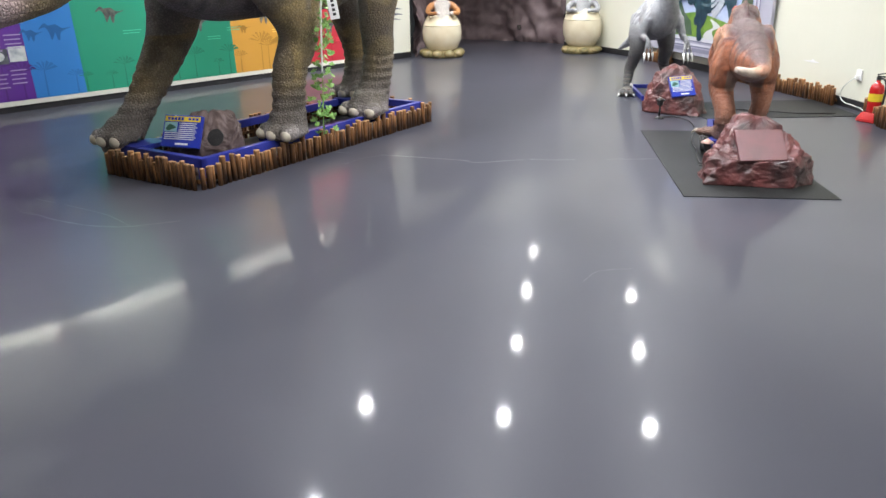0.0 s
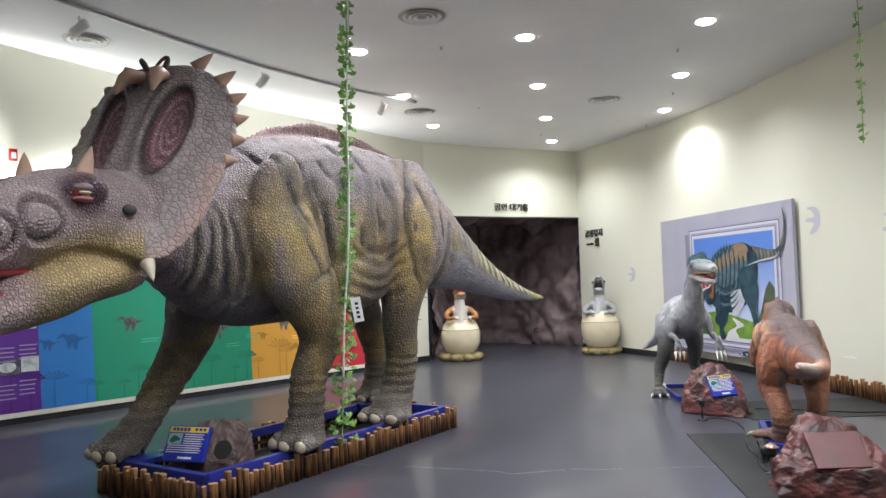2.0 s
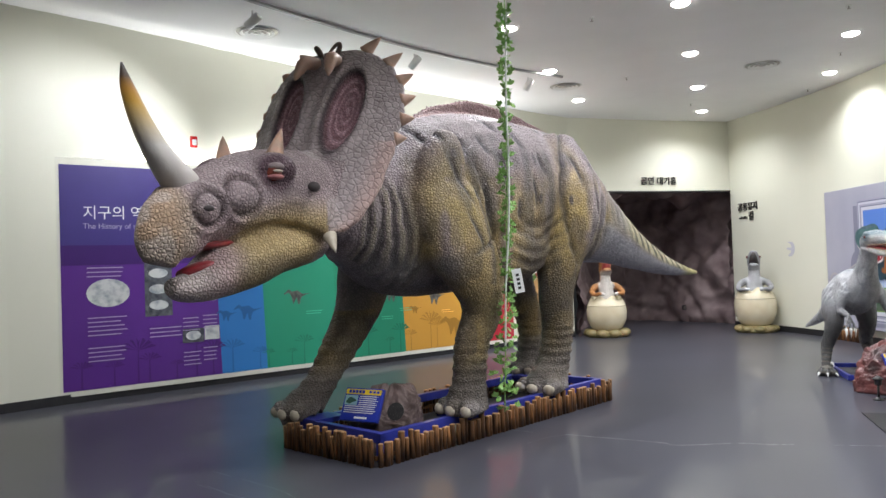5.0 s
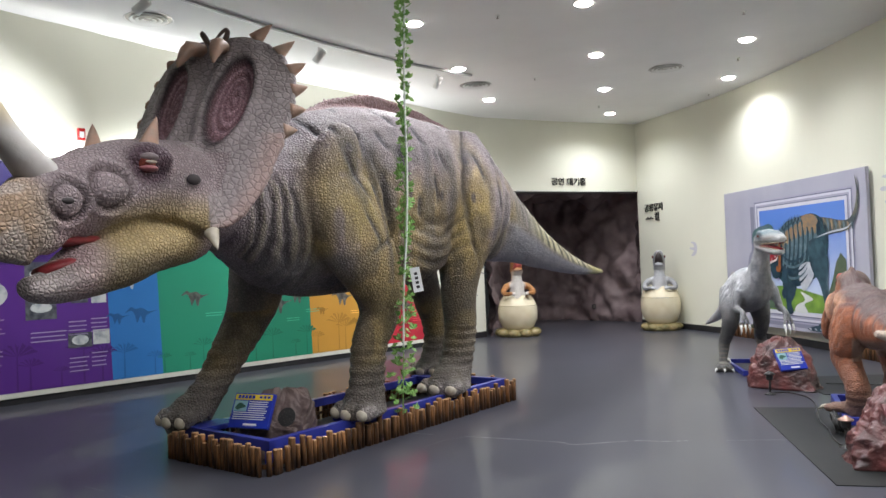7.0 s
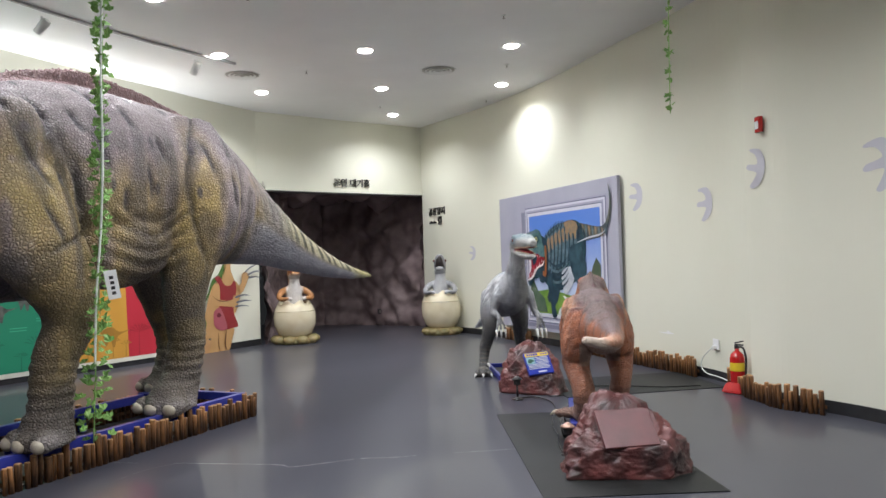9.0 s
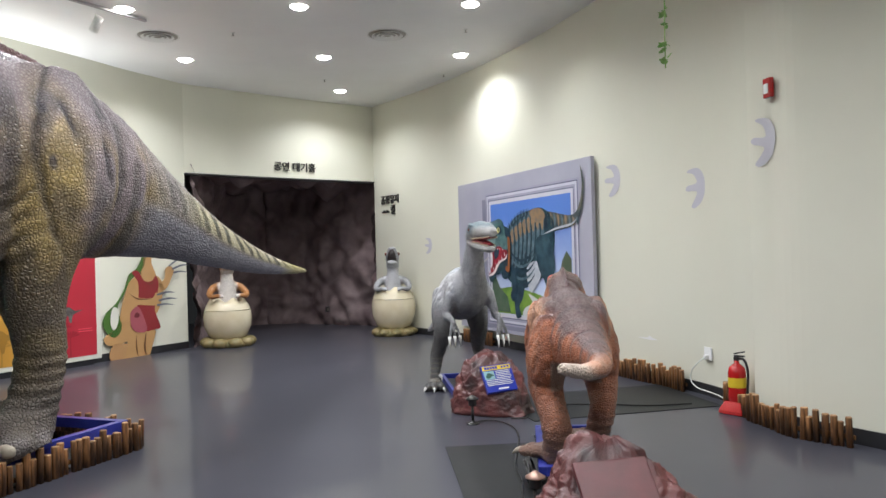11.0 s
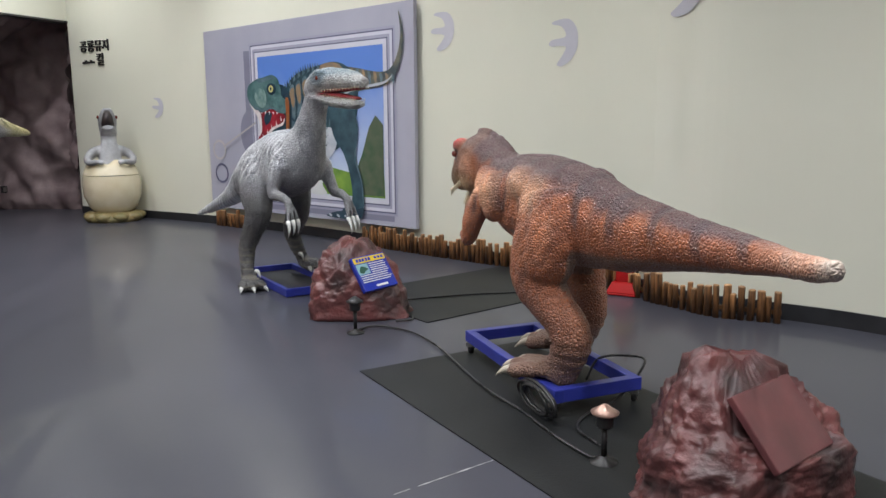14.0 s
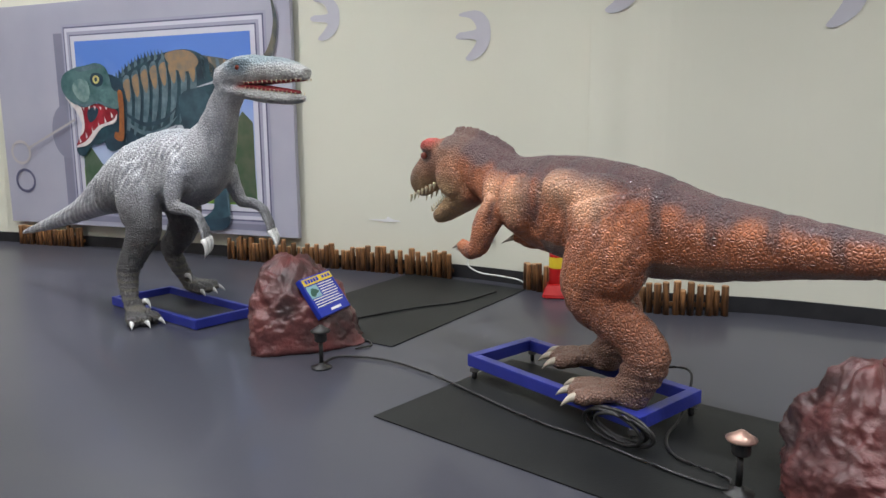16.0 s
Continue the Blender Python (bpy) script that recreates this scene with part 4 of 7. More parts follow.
    col = blend(col, (0.075, 0.055, 0.06), ramp(0.66, 0.88, v + 0.16 * (mid - 0.5)) * (z > 0.8) * 0.92)
    col = blend(col, (0.06, 0.035, 0.03), thigh * ramp(0.4, 0.9, -np.sin((s + 0.7 * z + 0.05 * mid) * 95)) * 0.22)
    # grooves between the chest bulges are coloured darker
    col = blend(col, (0.05, 0.03, 0.03), gap * 0.8)
    col = blend(col, (0.24, 0.18, 0.145), (1 - ramp(0.16, 0.26, v)) * (s < 0.2) * (z > 0.55) * (np.abs(w) < 0.17) * 0.9)
    # highlights put into the colour on shoulder, chest and hip bulges
    for bs, bz, br in ((0.06, 1.01, (0.11, 0.12, 0.075)), (0.31, 0.94, (0.06, 0.12, 0.1)), (0.48, 0.97, (0.05, 0.12, 0.08)), (-0.12, 0.97, (0.1, 0.14, 0.08))):
        col = blend(col, (0.66, 0.40, 0.25), near_to(np.stack([s, np.abs(w), z], 1), (bs, 0.23, bz), br, 0.6) * 0.62)
    col = blend(col, (0.56, 0.36, 0.26), (1 - ramp(-1.65, -1.25, s)) * ramp(0.1, 0.5, v + 0.3 * (mid - 0.5)) * 0.7)
    col = blend(col, (0.50, 0.46, 0.40), (1 - ramp(-1.74, -1.6, s)) * 0.85)
    # legs turn browner and darker towards the feet
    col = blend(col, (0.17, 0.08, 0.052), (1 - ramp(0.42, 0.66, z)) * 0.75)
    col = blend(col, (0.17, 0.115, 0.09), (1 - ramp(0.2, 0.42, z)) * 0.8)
    head = ramp(0.78, 0.94, s)
    col = blend(col, (0.25, 0.13, 0.075), head * 0.8)
    col = blend(col, (0.40, 0.29, 0.15), head * (1 - ramp(0.92, 1.06, z)) * 0.8)
    col = blend(col, (0.09, 0.065, 0.06), head * ramp(1.13, 1.19, z) * (s < 1.04) * 0.8)
    col = blend(col, (0.15, 0.10, 0.07), ramp(1.24, 1.34, s) * 0.6)
    for k in (-1, 1):
        col = blend(col, (0.40, 0.06, 0.05), near_to(co, W(1.16, 0.055 + 0.085 * k, 1.185), (0.1, 0.05, 0.05), 0.4))
        col = blend(col, (0.05, 0.025, 0.022), near_to(co, W(1.16, 0.055 + 0.12 * k, 1.115), (0.07, 0.05, 0.04), 0.4) * 0.9)
    col = np.clip(col * np.array([1.52, 1.40, 1.36]), 0, 0.8)
    col = np.hstack([col, (1 - 0.75 * (1 - ramp(-1.75, -0.5, s)) * ramp(0.3, 0.6, v))[:, None]])
    ex = bmesh.new()
    for k in (-1, 1):
        ball(ex, *W(1.17, 0.055 + 0.118 * k, 1.115), 0.022, 0.016, 0.02, index=4)
        for i in range(7):
            t = i / 6
            spike(ex, W(1.12 + 0.25 * t, 0.06 + (0.088 - 0.03 * t) * k, 0.965 - 0.085 * t), W(1.13 + 0.25 * t, 0.06 + (0.088 - 0.03 * t) * k, 0.922 - 0.088 * t), 0.011, 2, ring=6, steps=3)
            spike(ex, W(1.03 + 0.17 * t, 0.055 + (0.075 - 0.04 * t) * k, 0.89 - 0.095 * t), W(1.04 + 0.17 * t, 0.055 + (0.075 - 0.04 * t) * k, 0.92 - 0.095 * t), 0.009, 2, ring=6, steps=3)
        for i in (-1, 1):
            spike(ex, W(0.71, (0.19 + 0.012 * i) * k, 0.685 + 0.006 * i), W(0.78, (0.18 + 0.016 * i) * k, 0.65 + 0.006 * i), 0.014, 1, ring=8)
    tube(ex, [W(0.93, 0.045, 0.93, 0.08, 0.03), W(1.06, 0.055, 0.865, 0.06, 0.025), W(1.16, 0.06, 0.82, 0.035, 0.015)], 10, 3)
    for s0, w0, turn in ((-0.28, -0.165, -38), (0.09, 0.125, -38)):
        for k in (-1, 0, 1):
            a = radians(turn + k * 26)
            spike(ex, W(s0 + 0.2 * math.cos(a), w0 + 0.2 * math.sin(a), 0.165), W(s0 + 0.275 * math.cos(a), w0 + 0.275 * math.sin(a), 0.135), 0.026, 1, bend=(0, 0, 0.012), ring=8)
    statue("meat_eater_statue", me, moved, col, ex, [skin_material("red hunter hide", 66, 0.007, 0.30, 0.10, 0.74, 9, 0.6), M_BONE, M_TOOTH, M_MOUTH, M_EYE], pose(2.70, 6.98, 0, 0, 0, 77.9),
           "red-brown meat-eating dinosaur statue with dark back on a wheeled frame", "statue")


# -- the pale grey runner; x runs to its head, w points to the aisle --
def grey_runner():
    bm = bmesh.new()
    tube(bm, curve_rows([W(-2.05, 0.02, 0.40, 0.012, 0.014), W(-1.6, 0.01, 0.51, 0.045, 0.05), W(-1.1, 0, 0.66, 0.08, 0.09), W(-0.7, 0, 0.81, 0.14, 0.165), W(-0.35, 0, 0.92, 0.195, 0.24), W(0.0, 0, 0.98, 0.22, 0.27),
                         W(0.3, 0, 1.03, 0.205, 0.25), W(0.46, 0, 1.15, 0.155, 0.185), W(0.56, 0, 1.30, 0.108, 0.125), W(0.63, 0, 1.43, 0.09, 0.1), W(0.74, 0, 1.55, 0.09, 0.09)]), 20)
    tube(bm, curve_rows([W(0.62, 0, 1.54, 0.085, 0.1), W(0.8, 0, 1.60, 0.115, 0.1), W(1.0, 0, 1.605, 0.095, 0.083), W(1.2, 0, 1.59, 0.07, 0.062), W(1.34, 0, 1.57, 0.045, 0.036)]), 16)
    tube(bm, curve_rows([W(0.70, 0, 1.51, 0.095, 0.055), W(0.95, 0, 1.465, 0.078, 0.042), W(1.18, 0, 1.438, 0.058, 0.034), W(1.30, 0, 1.436, 0.032, 0.022)]), 12)
    for k in (-1, 1):
        ball(bm, *W(0.87, 0.085 * k, 1.655), 0.09, 0.032, 0.032)
        far = 0 if k > 0 else -0.22
        up = 0.0 if k > 0 else 0.062
        back = -0.13 if k > 0 else -0.05
        ball(bm, *W(0.34, 0.15 * k, 1.0), 0.12, 0.08, 0.13)
        tube(bm, curve_rows([W(0.36, 0.18 * k, 1.0, 0.07, 0.10), W(0.42 + back * 0.5, 0.23 * k, 0.86, 0.05, 0.062), W(0.48 + back * 0.8, 0.24 * k, 0.785, 0.042, 0.048), W(0.6 + back, 0.235 * k, 0.775, 0.036, 0.04), W(0.70 + back, 0.225 * k, 0.75, 0.032, 0.035), W(0.735 + back, 0.225 * k, 0.71, 0.034, 0.034)]), 12)
        for i in (-1, 0, 1):
            tube(bm, [W(0.73 + back, (0.225 + 0.02 * i) * k, 0.72, 0.016, 0.016), W(0.775 + back + 0.03 * i * k, (0.225 + 0.045 * i) * k, 0.66, 0.0155, 0.0155), W(0.785 + back + 0.045 * i * k, (0.225 + 0.06 * i) * k, 0.60, 0.0145, 0.0145)], 8)
        tube(bm, curve_rows([W(-0.16 + far * 0.2, 0.15 * k, 1.0, 0.12, 0.20), W(-0.08 + far * 0.4, 0.19 * k, 0.78, 0.125, 0.185), W(-0.02 + far * 0.6, 0.205 * k, 0.62, 0.10, 0.145), W(-0.09 + far * 0.8, 0.225 * k, 0.47, 0.08, 0.105), W(-0.16 + far, 0.25 * k, 0.34 + up, 0.075, 0.09), W(-0.14 + far, 0.27 * k, 0.22 + up, 0.063, 0.07), W(-0.08 + far, 0.295 * k, 0.11 + up, 0.055, 0.053), W(-0.05 + far, 0.3 * k, 0.055 + up, 0.055, 0.035)]), 16)
        for i in (-1, 0, 1):
            a = radians(i * 24 + 12 * k)
            for d, r in ((0.05, 0.054), (0.11, 0.05), (0.18, 0.043)):
                ball(bm, *W(-0.06 + far + d * math.cos(a), (0.3 * k) + d * math.sin(a), up + r), r * 1.3, r * 0.85, r)
        ball(bm, *W(-0.02 + far, 0.25 * k, 0.12 + up), 0.03, 0.02, 0.025)
    me = fused(bm, 0.0115, 2)
    co, no = positions(me)
    s, w, z = co[:, 0], -co[:, 1], co[:, 2]
    big, mid, fine = value_noise(co, 5, 4), value_noise(co, 15, 5), value_noise(co, 42, 6)
    lift = 0.005 * (mid - 0.5) + 0.0025 * (fine - 0.5)
    lift += 0.005 * np.sin((s - 0.5 * z + 0.02 * mid) * 105) * ramp(0.95, 1.1, z + 0.3 * (0.2 - s)) * (s < 0.4) * (s > -0.9)
    lift += 0.0025 * np.sin(z * 150) * (z < 0.36)
    crease = creases(co * np.array([1.2, 1.0, 0.7]), 8, 7, 0.05)
    lift -= 0.005 * crease * (z > 0.3)
    lift += 0.010 * (big - 0.5)
    moved = co + no * lift[:, None]
    col = np.tile(np.array([0.60, 0.61, 0.64]), (len(co), 1))
    col = blend(col, (0.34, 0.35, 0.38), ramp(0.4, 0.65, big) * 0.7)
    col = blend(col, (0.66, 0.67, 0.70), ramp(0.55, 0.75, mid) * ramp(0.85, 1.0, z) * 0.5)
    col = blend(col, (0.20, 0.21, 0.24), crease * 0.35)
    rows = ramp(0.1, 0.8, np.sin((s - 0.5 * z + 0.02 * mid) * 105)) * ramp(0.86, 1.0, z + 0.3 * (0.2 - s)) * (s < 0.42)
    col = blend(col, (0.82, 0.83, 0.84), rows * (0.35 + 0.4 * ramp(0.3, 0.6, mid)))
    col = blend(col, (0.30, 0.36, 0.41), ramp(0.02, 0.12, z - np.interp(s, (-2, -1.1, -0.35, 0.3), (0.4, 0.68, 1.05, 1.18))) * (s < 0.4) * 0.6)
    # belly and legs are darker the lower they lie
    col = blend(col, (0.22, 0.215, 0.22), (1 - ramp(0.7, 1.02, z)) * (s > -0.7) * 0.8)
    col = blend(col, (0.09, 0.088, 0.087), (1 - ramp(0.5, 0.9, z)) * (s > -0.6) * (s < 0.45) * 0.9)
    col = blend(col, (0.26, 0.235, 0.18), ramp(0.3, 0.9, np.sin((z + 0.03 * mid) * 120)) * (1 - ramp(0.28, 0.36, z)) * (s > -0.6) * 0.55)
    col = blend(col, (0.21, 0.225, 0.24), ramp(0.4, 0.5, s) * (1 - ramp(0.66, 0.78, s)) * (z < 1.5) * ramp(0.45, 0.6, mid) * 0.35)
    col = blend(col, (0.62, 0.62, 0.60), ramp(0.78, 0.86, s) * (z > 1.38) * 0.85)
    col = blend(col, (0.10, 0.16, 0.20), near_to(np.stack([s, np.abs(w), z], 1), (0.87, 0.09, 1.62), (0.1, 0.06, 0.05), 0.5) * 0.85)
    col = blend(col, (0.17, 0.27, 0.32), ramp(0.66, 0.76, s) * ramp(1.60, 1.66, z) * ramp(0.25, 0.5, mid) * 0.8)
    col = blend(col, (0.45, 0.15, 0.14), ramp(0.78, 0.85, s) * np.exp(-((z - 1.515) / 0.016) ** 2) * 0.85)
    ex = bmesh.new()
    tube(ex, [W(0.8, 0, 1.52, 0.075, 0.022), W(1.05, 0, 1.495, 0.05, 0.018), W(1.26, 0, 1.472, 0.025, 0.01)], 12, 3)
    tube(ex, [W(0.8, 0, 1.535, 0.075, 0.022), W(1.05, 0, 1.54, 0.058, 0.018), W(1.3, 0, 1.54, 0.028, 0.01)], 12, 3)
    for k in (-1, 1):
        ball(ex, *W(0.875, 0.108 * k, 1.622), 0.017, 0.01, 0.015, index=4)
        for i in range(13):
            t = i / 12
            wd = (0.086 - 0.046 * t) * k
            spike(ex, W(0.9 + 0.42 * t, wd, 1.54 + 0.004 * t), W(0.905 + 0.42 * t, wd, 1.522 + 0.008 * t), 0.006, 2, ring=6, steps=3)
            spike(ex, W(0.9 + 0.37 * t, wd * 0.9, 1.5 - 0.045 * t), W(0.905 + 0.37 * t, wd * 0.9, 1.514 - 0.042 * t), 0.0055, 2, ring=6, steps=3)
        far = 0 if k > 0 else -0.22
        up = 0.0 if k > 0 else 0.062
        back = -0.13 if k > 0 else -0.05
        for i in (-1, 0, 1):
            spike(ex, W(0.785 + back + 0.045 * i * k, (0.225 + 0.06 * i) * k, 0.61), W(0.78 + back + 0.065 * i * k + (0.05 if k < 0 else 0), (0.225 + 0.07 * i) * k, 0.50), 0.017, 1, bend=(0.022, 0, 0), ring=8)
            a = radians(i * 24 + 12 * k)
            spike(ex, W(-0.06 + far + 0.19 * math.cos(a), 0.3 * k + 0.19 * math.sin(a), up + 0.04), W(-0.06 + far + 0.27 * math.cos(a), 0.3 * k + 0.27 * math.sin(a), up + 0.004), 0.026, 1, bend=(0, 0, 0.012), ring=8)
        spike(ex, W(-0.005 + far, 0.25 * k, 0.135 + up), W(0.055 + far, 0.245 * k, 0.085 + up), 0.02, 1, bend=(0.01, 0, 0.02), ring=8)
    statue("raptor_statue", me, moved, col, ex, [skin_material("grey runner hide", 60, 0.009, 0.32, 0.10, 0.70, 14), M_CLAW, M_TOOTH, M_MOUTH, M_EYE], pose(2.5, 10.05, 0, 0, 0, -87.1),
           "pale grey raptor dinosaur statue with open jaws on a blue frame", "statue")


M_CLAW = surface("white claw paint", (0.66, 0.66, 0.64), 0.3, second=(0.5, 0.5, 0.48), scale=30)


# -- hatchlings in broken eggs --
def hatchling(x, y, turn, paint, pale, dark, squat, label):
    bm = bmesh.new()
    tube(bm, curve_rows([(0, 0, 0.62, 0.17, 0.15), (0.0, 0, 0.78, 0.165, 0.14), (0.01, 0, 0.95, 0.13, 0.115), (0.0, 0, 1.1, 0.105, 0.10), (-0.03, 0, 1.22, 0.10, 0.10), (-0.05, 0, 1.32, 0.08, 0.085)]), 18)
    tube(bm, curve_rows([(-0.06, 0, 1.24, 0.11, 0.1), (0.0, 0, 1.38, 0.12, 0.09), (0.06, 0, 1.5, 0.085, 0.06), (0.09, 0, 1.55, 0.05, 0.03)]), 16)
    tube(bm, curve_rows([(-0.02, 0, 1.2, 0.11, 0.07), (0.1, 0, 1.25, 0.11, 0.05), (0.2, 0, 1.3, 0.075, 0.035)]), 16)
    for k in (-1, 1):
        tube(bm, curve_rows([(-0.02, 0.12 * k, 0.98, 0.07, 0.08), (0.02, 0.22 * k, 0.95, 0.062, 0.065), (0.1, 0.29 * k, 0.87, 0.052, 0.05), (0.22, 0.26 * k, 0.82, 0.045, 0.042), (0.29, 0.17 * k, 0.835, 0.04, 0.034), (0.31, 0.09 * k, 0.82, 0.034, 0.028)]), 12)
        ball(bm, 0.0, 0.09 * k, 1.42, 0.05, 0.035, 0.045)
    me = fused(bm, 0.014, 3)
    co, no = positions(me)
    mid = value_noise(co, 14, 2)
    moved = co + no * (0.004 * (mid - 0.5))[:, None]
    col = np.tile(np.array(paint), (len(co), 1))
    col = blend(col, pale, ramp(-0.02, 0.06, co[:, 0]) * (1 - ramp(0.13, 0.18, np.abs(co[:, 1]))) * (1 - ramp(1.22, 1.3, co[:, 2])))
    col = blend(col, dark, ramp(0.5, 0.7, mid) * (1 - ramp(0.0, 0.05, co[:, 0])) * 0.7)
    col = blend(col, dark, ramp(0.2, 0.26, co[:, 0]) * (co[:, 2] < 0.8) * 0.8)
    ex = bmesh.new()
    # shell in two bands with a jagged rim, and a foot of dried mud
    prof = [(0.0, 0.1), (0.22, 0.1), (0.31, 0.2), (0.375, 0.36), (0.385, 0.52), (0.372, 0.64)]
    lathe(ex, [(r, z * squat) for r, z in prof], 40)
    for f in ex.faces:
        f.material_index = 1
    up = [(0.367, 0.648), (0.335, 0.74), (0.27, 0.83), (0.25, 0.81), (0.24, 0.64)]
    count = len(ex.faces)
    lathe(ex, [(r, z * squat) for r, z in up], 40)
    ex.faces.ensure_lookup_table()
    for f in ex.faces[count:]:
        f.material_index = 1
    for v in ex.verts:
        if v.co.z > 0.75 * squat:
            v.co.z += 0.035 * math.sin(math.atan2(v.co.y, v.co.x) * 7)
    for k in range(9):
        a = 2 * math.pi * k / 9 + 0.2
        r = 0.29 if squat > 0.99 else 0.33
        ball(ex, r * math.cos(a), r * math.sin(a), 0.07, 0.13, 0.12, 0.07 if squat > 0.99 else 0.085, turn=(0, 0, math.degrees(a)), index=2, u=12, v=8)
    lathe(ex, [(0.0, 0.0), (0.36, 0.0), (0.38, 0.05), (0.3, 0.13), (0.0, 0.14)], 24)
    ex.faces.ensure_lookup_table()
    for f in ex.faces[-96:]:
        f.material_index = 2
    tube(ex, [(0.03, 0, 1.26, 0.08, 0.05), (0.115, 0, 1.35, 0.085, 0.06), (0.135, 0, 1.46, 0.06, 0.05), (0.1, 0, 1.52, 0.03, 0.02)], 14, 3)
    for k in (-1, 1):
        ball(ex, 0.02, 0.115 * k, 1.435, 0.03, 0.02, 0.026, index=4)
    shell = surface("egg shell gloss paint", (0.74, 0.67, 0.50), 0.22, second=(0.66, 0.57, 0.38), scale=5, bump=0.1, bump_scale=30)
    mud = surface("dried mud paint", (0.30, 0.22, 0.10), 0.45, second=(0.16, 0.15, 0.06), scale=9, bump=0.5, bump_scale=24)
    inside = surface("mouth paint", (0.42, 0.09, 0.08) if paint[0] > 0.4 else (0.02, 0.015, 0.015), 0.35, second=(0.25, 0.04, 0.04) if paint[0] > 0.4 else (0.03, 0.02, 0.02), scale=12)
    statue("hatchling_egg_statue", me, moved, col, ex, [skin_material("hatchling hide", 60, 0.002, 0.3, 0.1, 0.75), shell, mud, inside, M_EYE], pose(x, y, 0, 0, 0, turn), label, "statue")


red_hunter()
grey_runner()
hatchling(-0.58, 15.02, -75, (0.45, 0.20, 0.07), (0.68, 0.64, 0.60), (0.16, 0.07, 0.035), 0.92, "orange and white hatchling statue rising from a glossy cream egg")
hatchling(2.2, 15.6, -98, (0.34, 0.345, 0.36), (0.56, 0.57, 0.60), (0.16, 0.165, 0.18), 1.0, "grey hatchling statue with gaping beak in a cream egg")



# ---- small builders ----
def flat(bm, points, y, m=None):
    """A flat print in the x-z plane at depth y."""
    m = m or Matrix()
    bm.faces.new([bm.verts.new(m @ Vector((x, y, z))) for x, z in points])
    return bm


def rect(bm, x0, x1, z0, z1, y):
    return flat(bm, [(x0, z0), (x1, z0), (x1, z1), (x0, z1)], y)


def oval(cx, cz, rx, rz, n=24, turn=0.0):
    c, s = math.cos(radians(turn)), math.sin(radians(turn))
    return [(cx + rx * math.cos(a) * c - rz * math.sin(a) * s, cz + rx * math.cos(a) * s + rz * math.sin(a) * c) for a in (2 * math.pi * k / n for k in range(n))]


def rounded(points, steps=4):
    """A closed smooth outline through a few points."""
    p = [Vector(q) for q in points]
    n, out = len(p), []
    for i in range(n):
        p0, p1, p2, p3 = p[i - 1], p[i], p[(i + 1) % n], p[(i + 2) % n]
        for k in range(steps):
            t = k / steps
            q = 0.5 * (2 * p1 + (p2 - p0) * t + (2 * p0 - 5 * p1 + 4 * p2 - p3) * t * t + (3 * p1 - p0 - 3 * p2 + p3) * t ** 3)
            out.append((q.x, q.y))
    return out


def writing(text, size, material, parent, x, y, z, turn=(90, 0, 0), depth=0.0, label="", name="lettering", align="LEFT"):
    cu = bpy.data.curves.new(name, "FONT")
    cu.body, cu.size, cu.extrude, cu.align_x, cu.offset = text, size, depth, align, size * 0.007 if depth else 0.0
    tmp = new("tmp", cu)
    me = bpy.data.meshes.new_from_object(tmp.evaluated_get(bpy.context.evaluated_depsgraph_get()))
    bpy.data.objects.remove(tmp)
    me.transform(pose(x, y, z, *turn))
    me.materials.clear()
    me.materials.append(material)
    ob = new(name, me)
    ob.parent = parent
    return tagged(ob, label) if label else ob


def cable(name, points, radius, material, label="", category="", parent=None, steps=6):
    """A round cable through a few points."""
    rows = curve_rows([(*p, radius, radius) for p in points], steps)
    ob = mesh_object(name, tube(bmesh.new(), rows, 8), material, parent, smooth=True)
    return tagged(ob, label, category) if label else ob


# ---- log fences ----
def post_mesh(radius, height, tilt):
    bm = bmesh.new()
    n = 9
    low, high, cap = [], [], []
    for k in range(n):
        a = 2 * math.pi * k / n
        r = radius * (1 + 0.10 * math.sin(a * 2 + tilt * 40))
        low.append(bm.verts.new((r * math.cos(a), r * math.sin(a), 0)))
        high.append(bm.verts.new((r * math.cos(a) + tilt * height, r * math.sin(a), height - 0.006)))
        cap.append(bm.verts.new((0.86 * r * math.cos(a) + tilt * height, 0.86 * r * math.sin(a), height)))
    for k in range(n):
        j = (k + 1) % n
        bm.faces.new((low[k], low[j], high[j], high[k])).smooth = True
        bm.faces.new((high[k], high[j], cap[j], cap[k])).material_index = 1
    bm.faces.new(cap).material_index = 1
    bm.faces.new(low[::-1])
    me = bpy.data.meshes.new("post")
    bm.to_mesh(me)
    bm.free()
    me.materials.append(M_LOG)
    me.materials.append(M_LOGEND)
    return me


rng = random.Random(4)
POSTS = [post_mesh(rng.uniform(0.017, 0.026), rng.uniform(0.165, 0.245), rng.uniform(-0.05, 0.05)) for _ in range(14)]


def log_fence(label, lines, gap=0.052, group="log fences"):
    first = lines[0][0]
    root = tagged(empty("log_fence", first.x, first.y), label, "fence", group)
    for line in lines:
        rail = bmesh.new()
        strip(rail, line, 0.012, 0.05, 0.08)
        ob = part("rail", rail, M_LOG, root, "thin wooden rail behind the posts")
        ob.matrix_parent_inverse = root.matrix_world.inverted()
        for a, b in zip(line, line[1:]):
            n = max(1, round((b - a).length / gap))
            for k in range(n):
                p = a.lerp(b, (k + rng.uniform(0.3, 0.7)) / n)
                ob = new("post", rng.choice(POSTS))
                ob.parent = root
                out = (b - a).normalized()
                off = Vector((out.y, -out.x)) * (0.026 + rng.uniform(-0.006, 0.006))
                ob.matrix_basis = pose(p.x + off.x - first.x, p.y + off.y - first.y, 0, 0, 0, rng.uniform(0, 360))


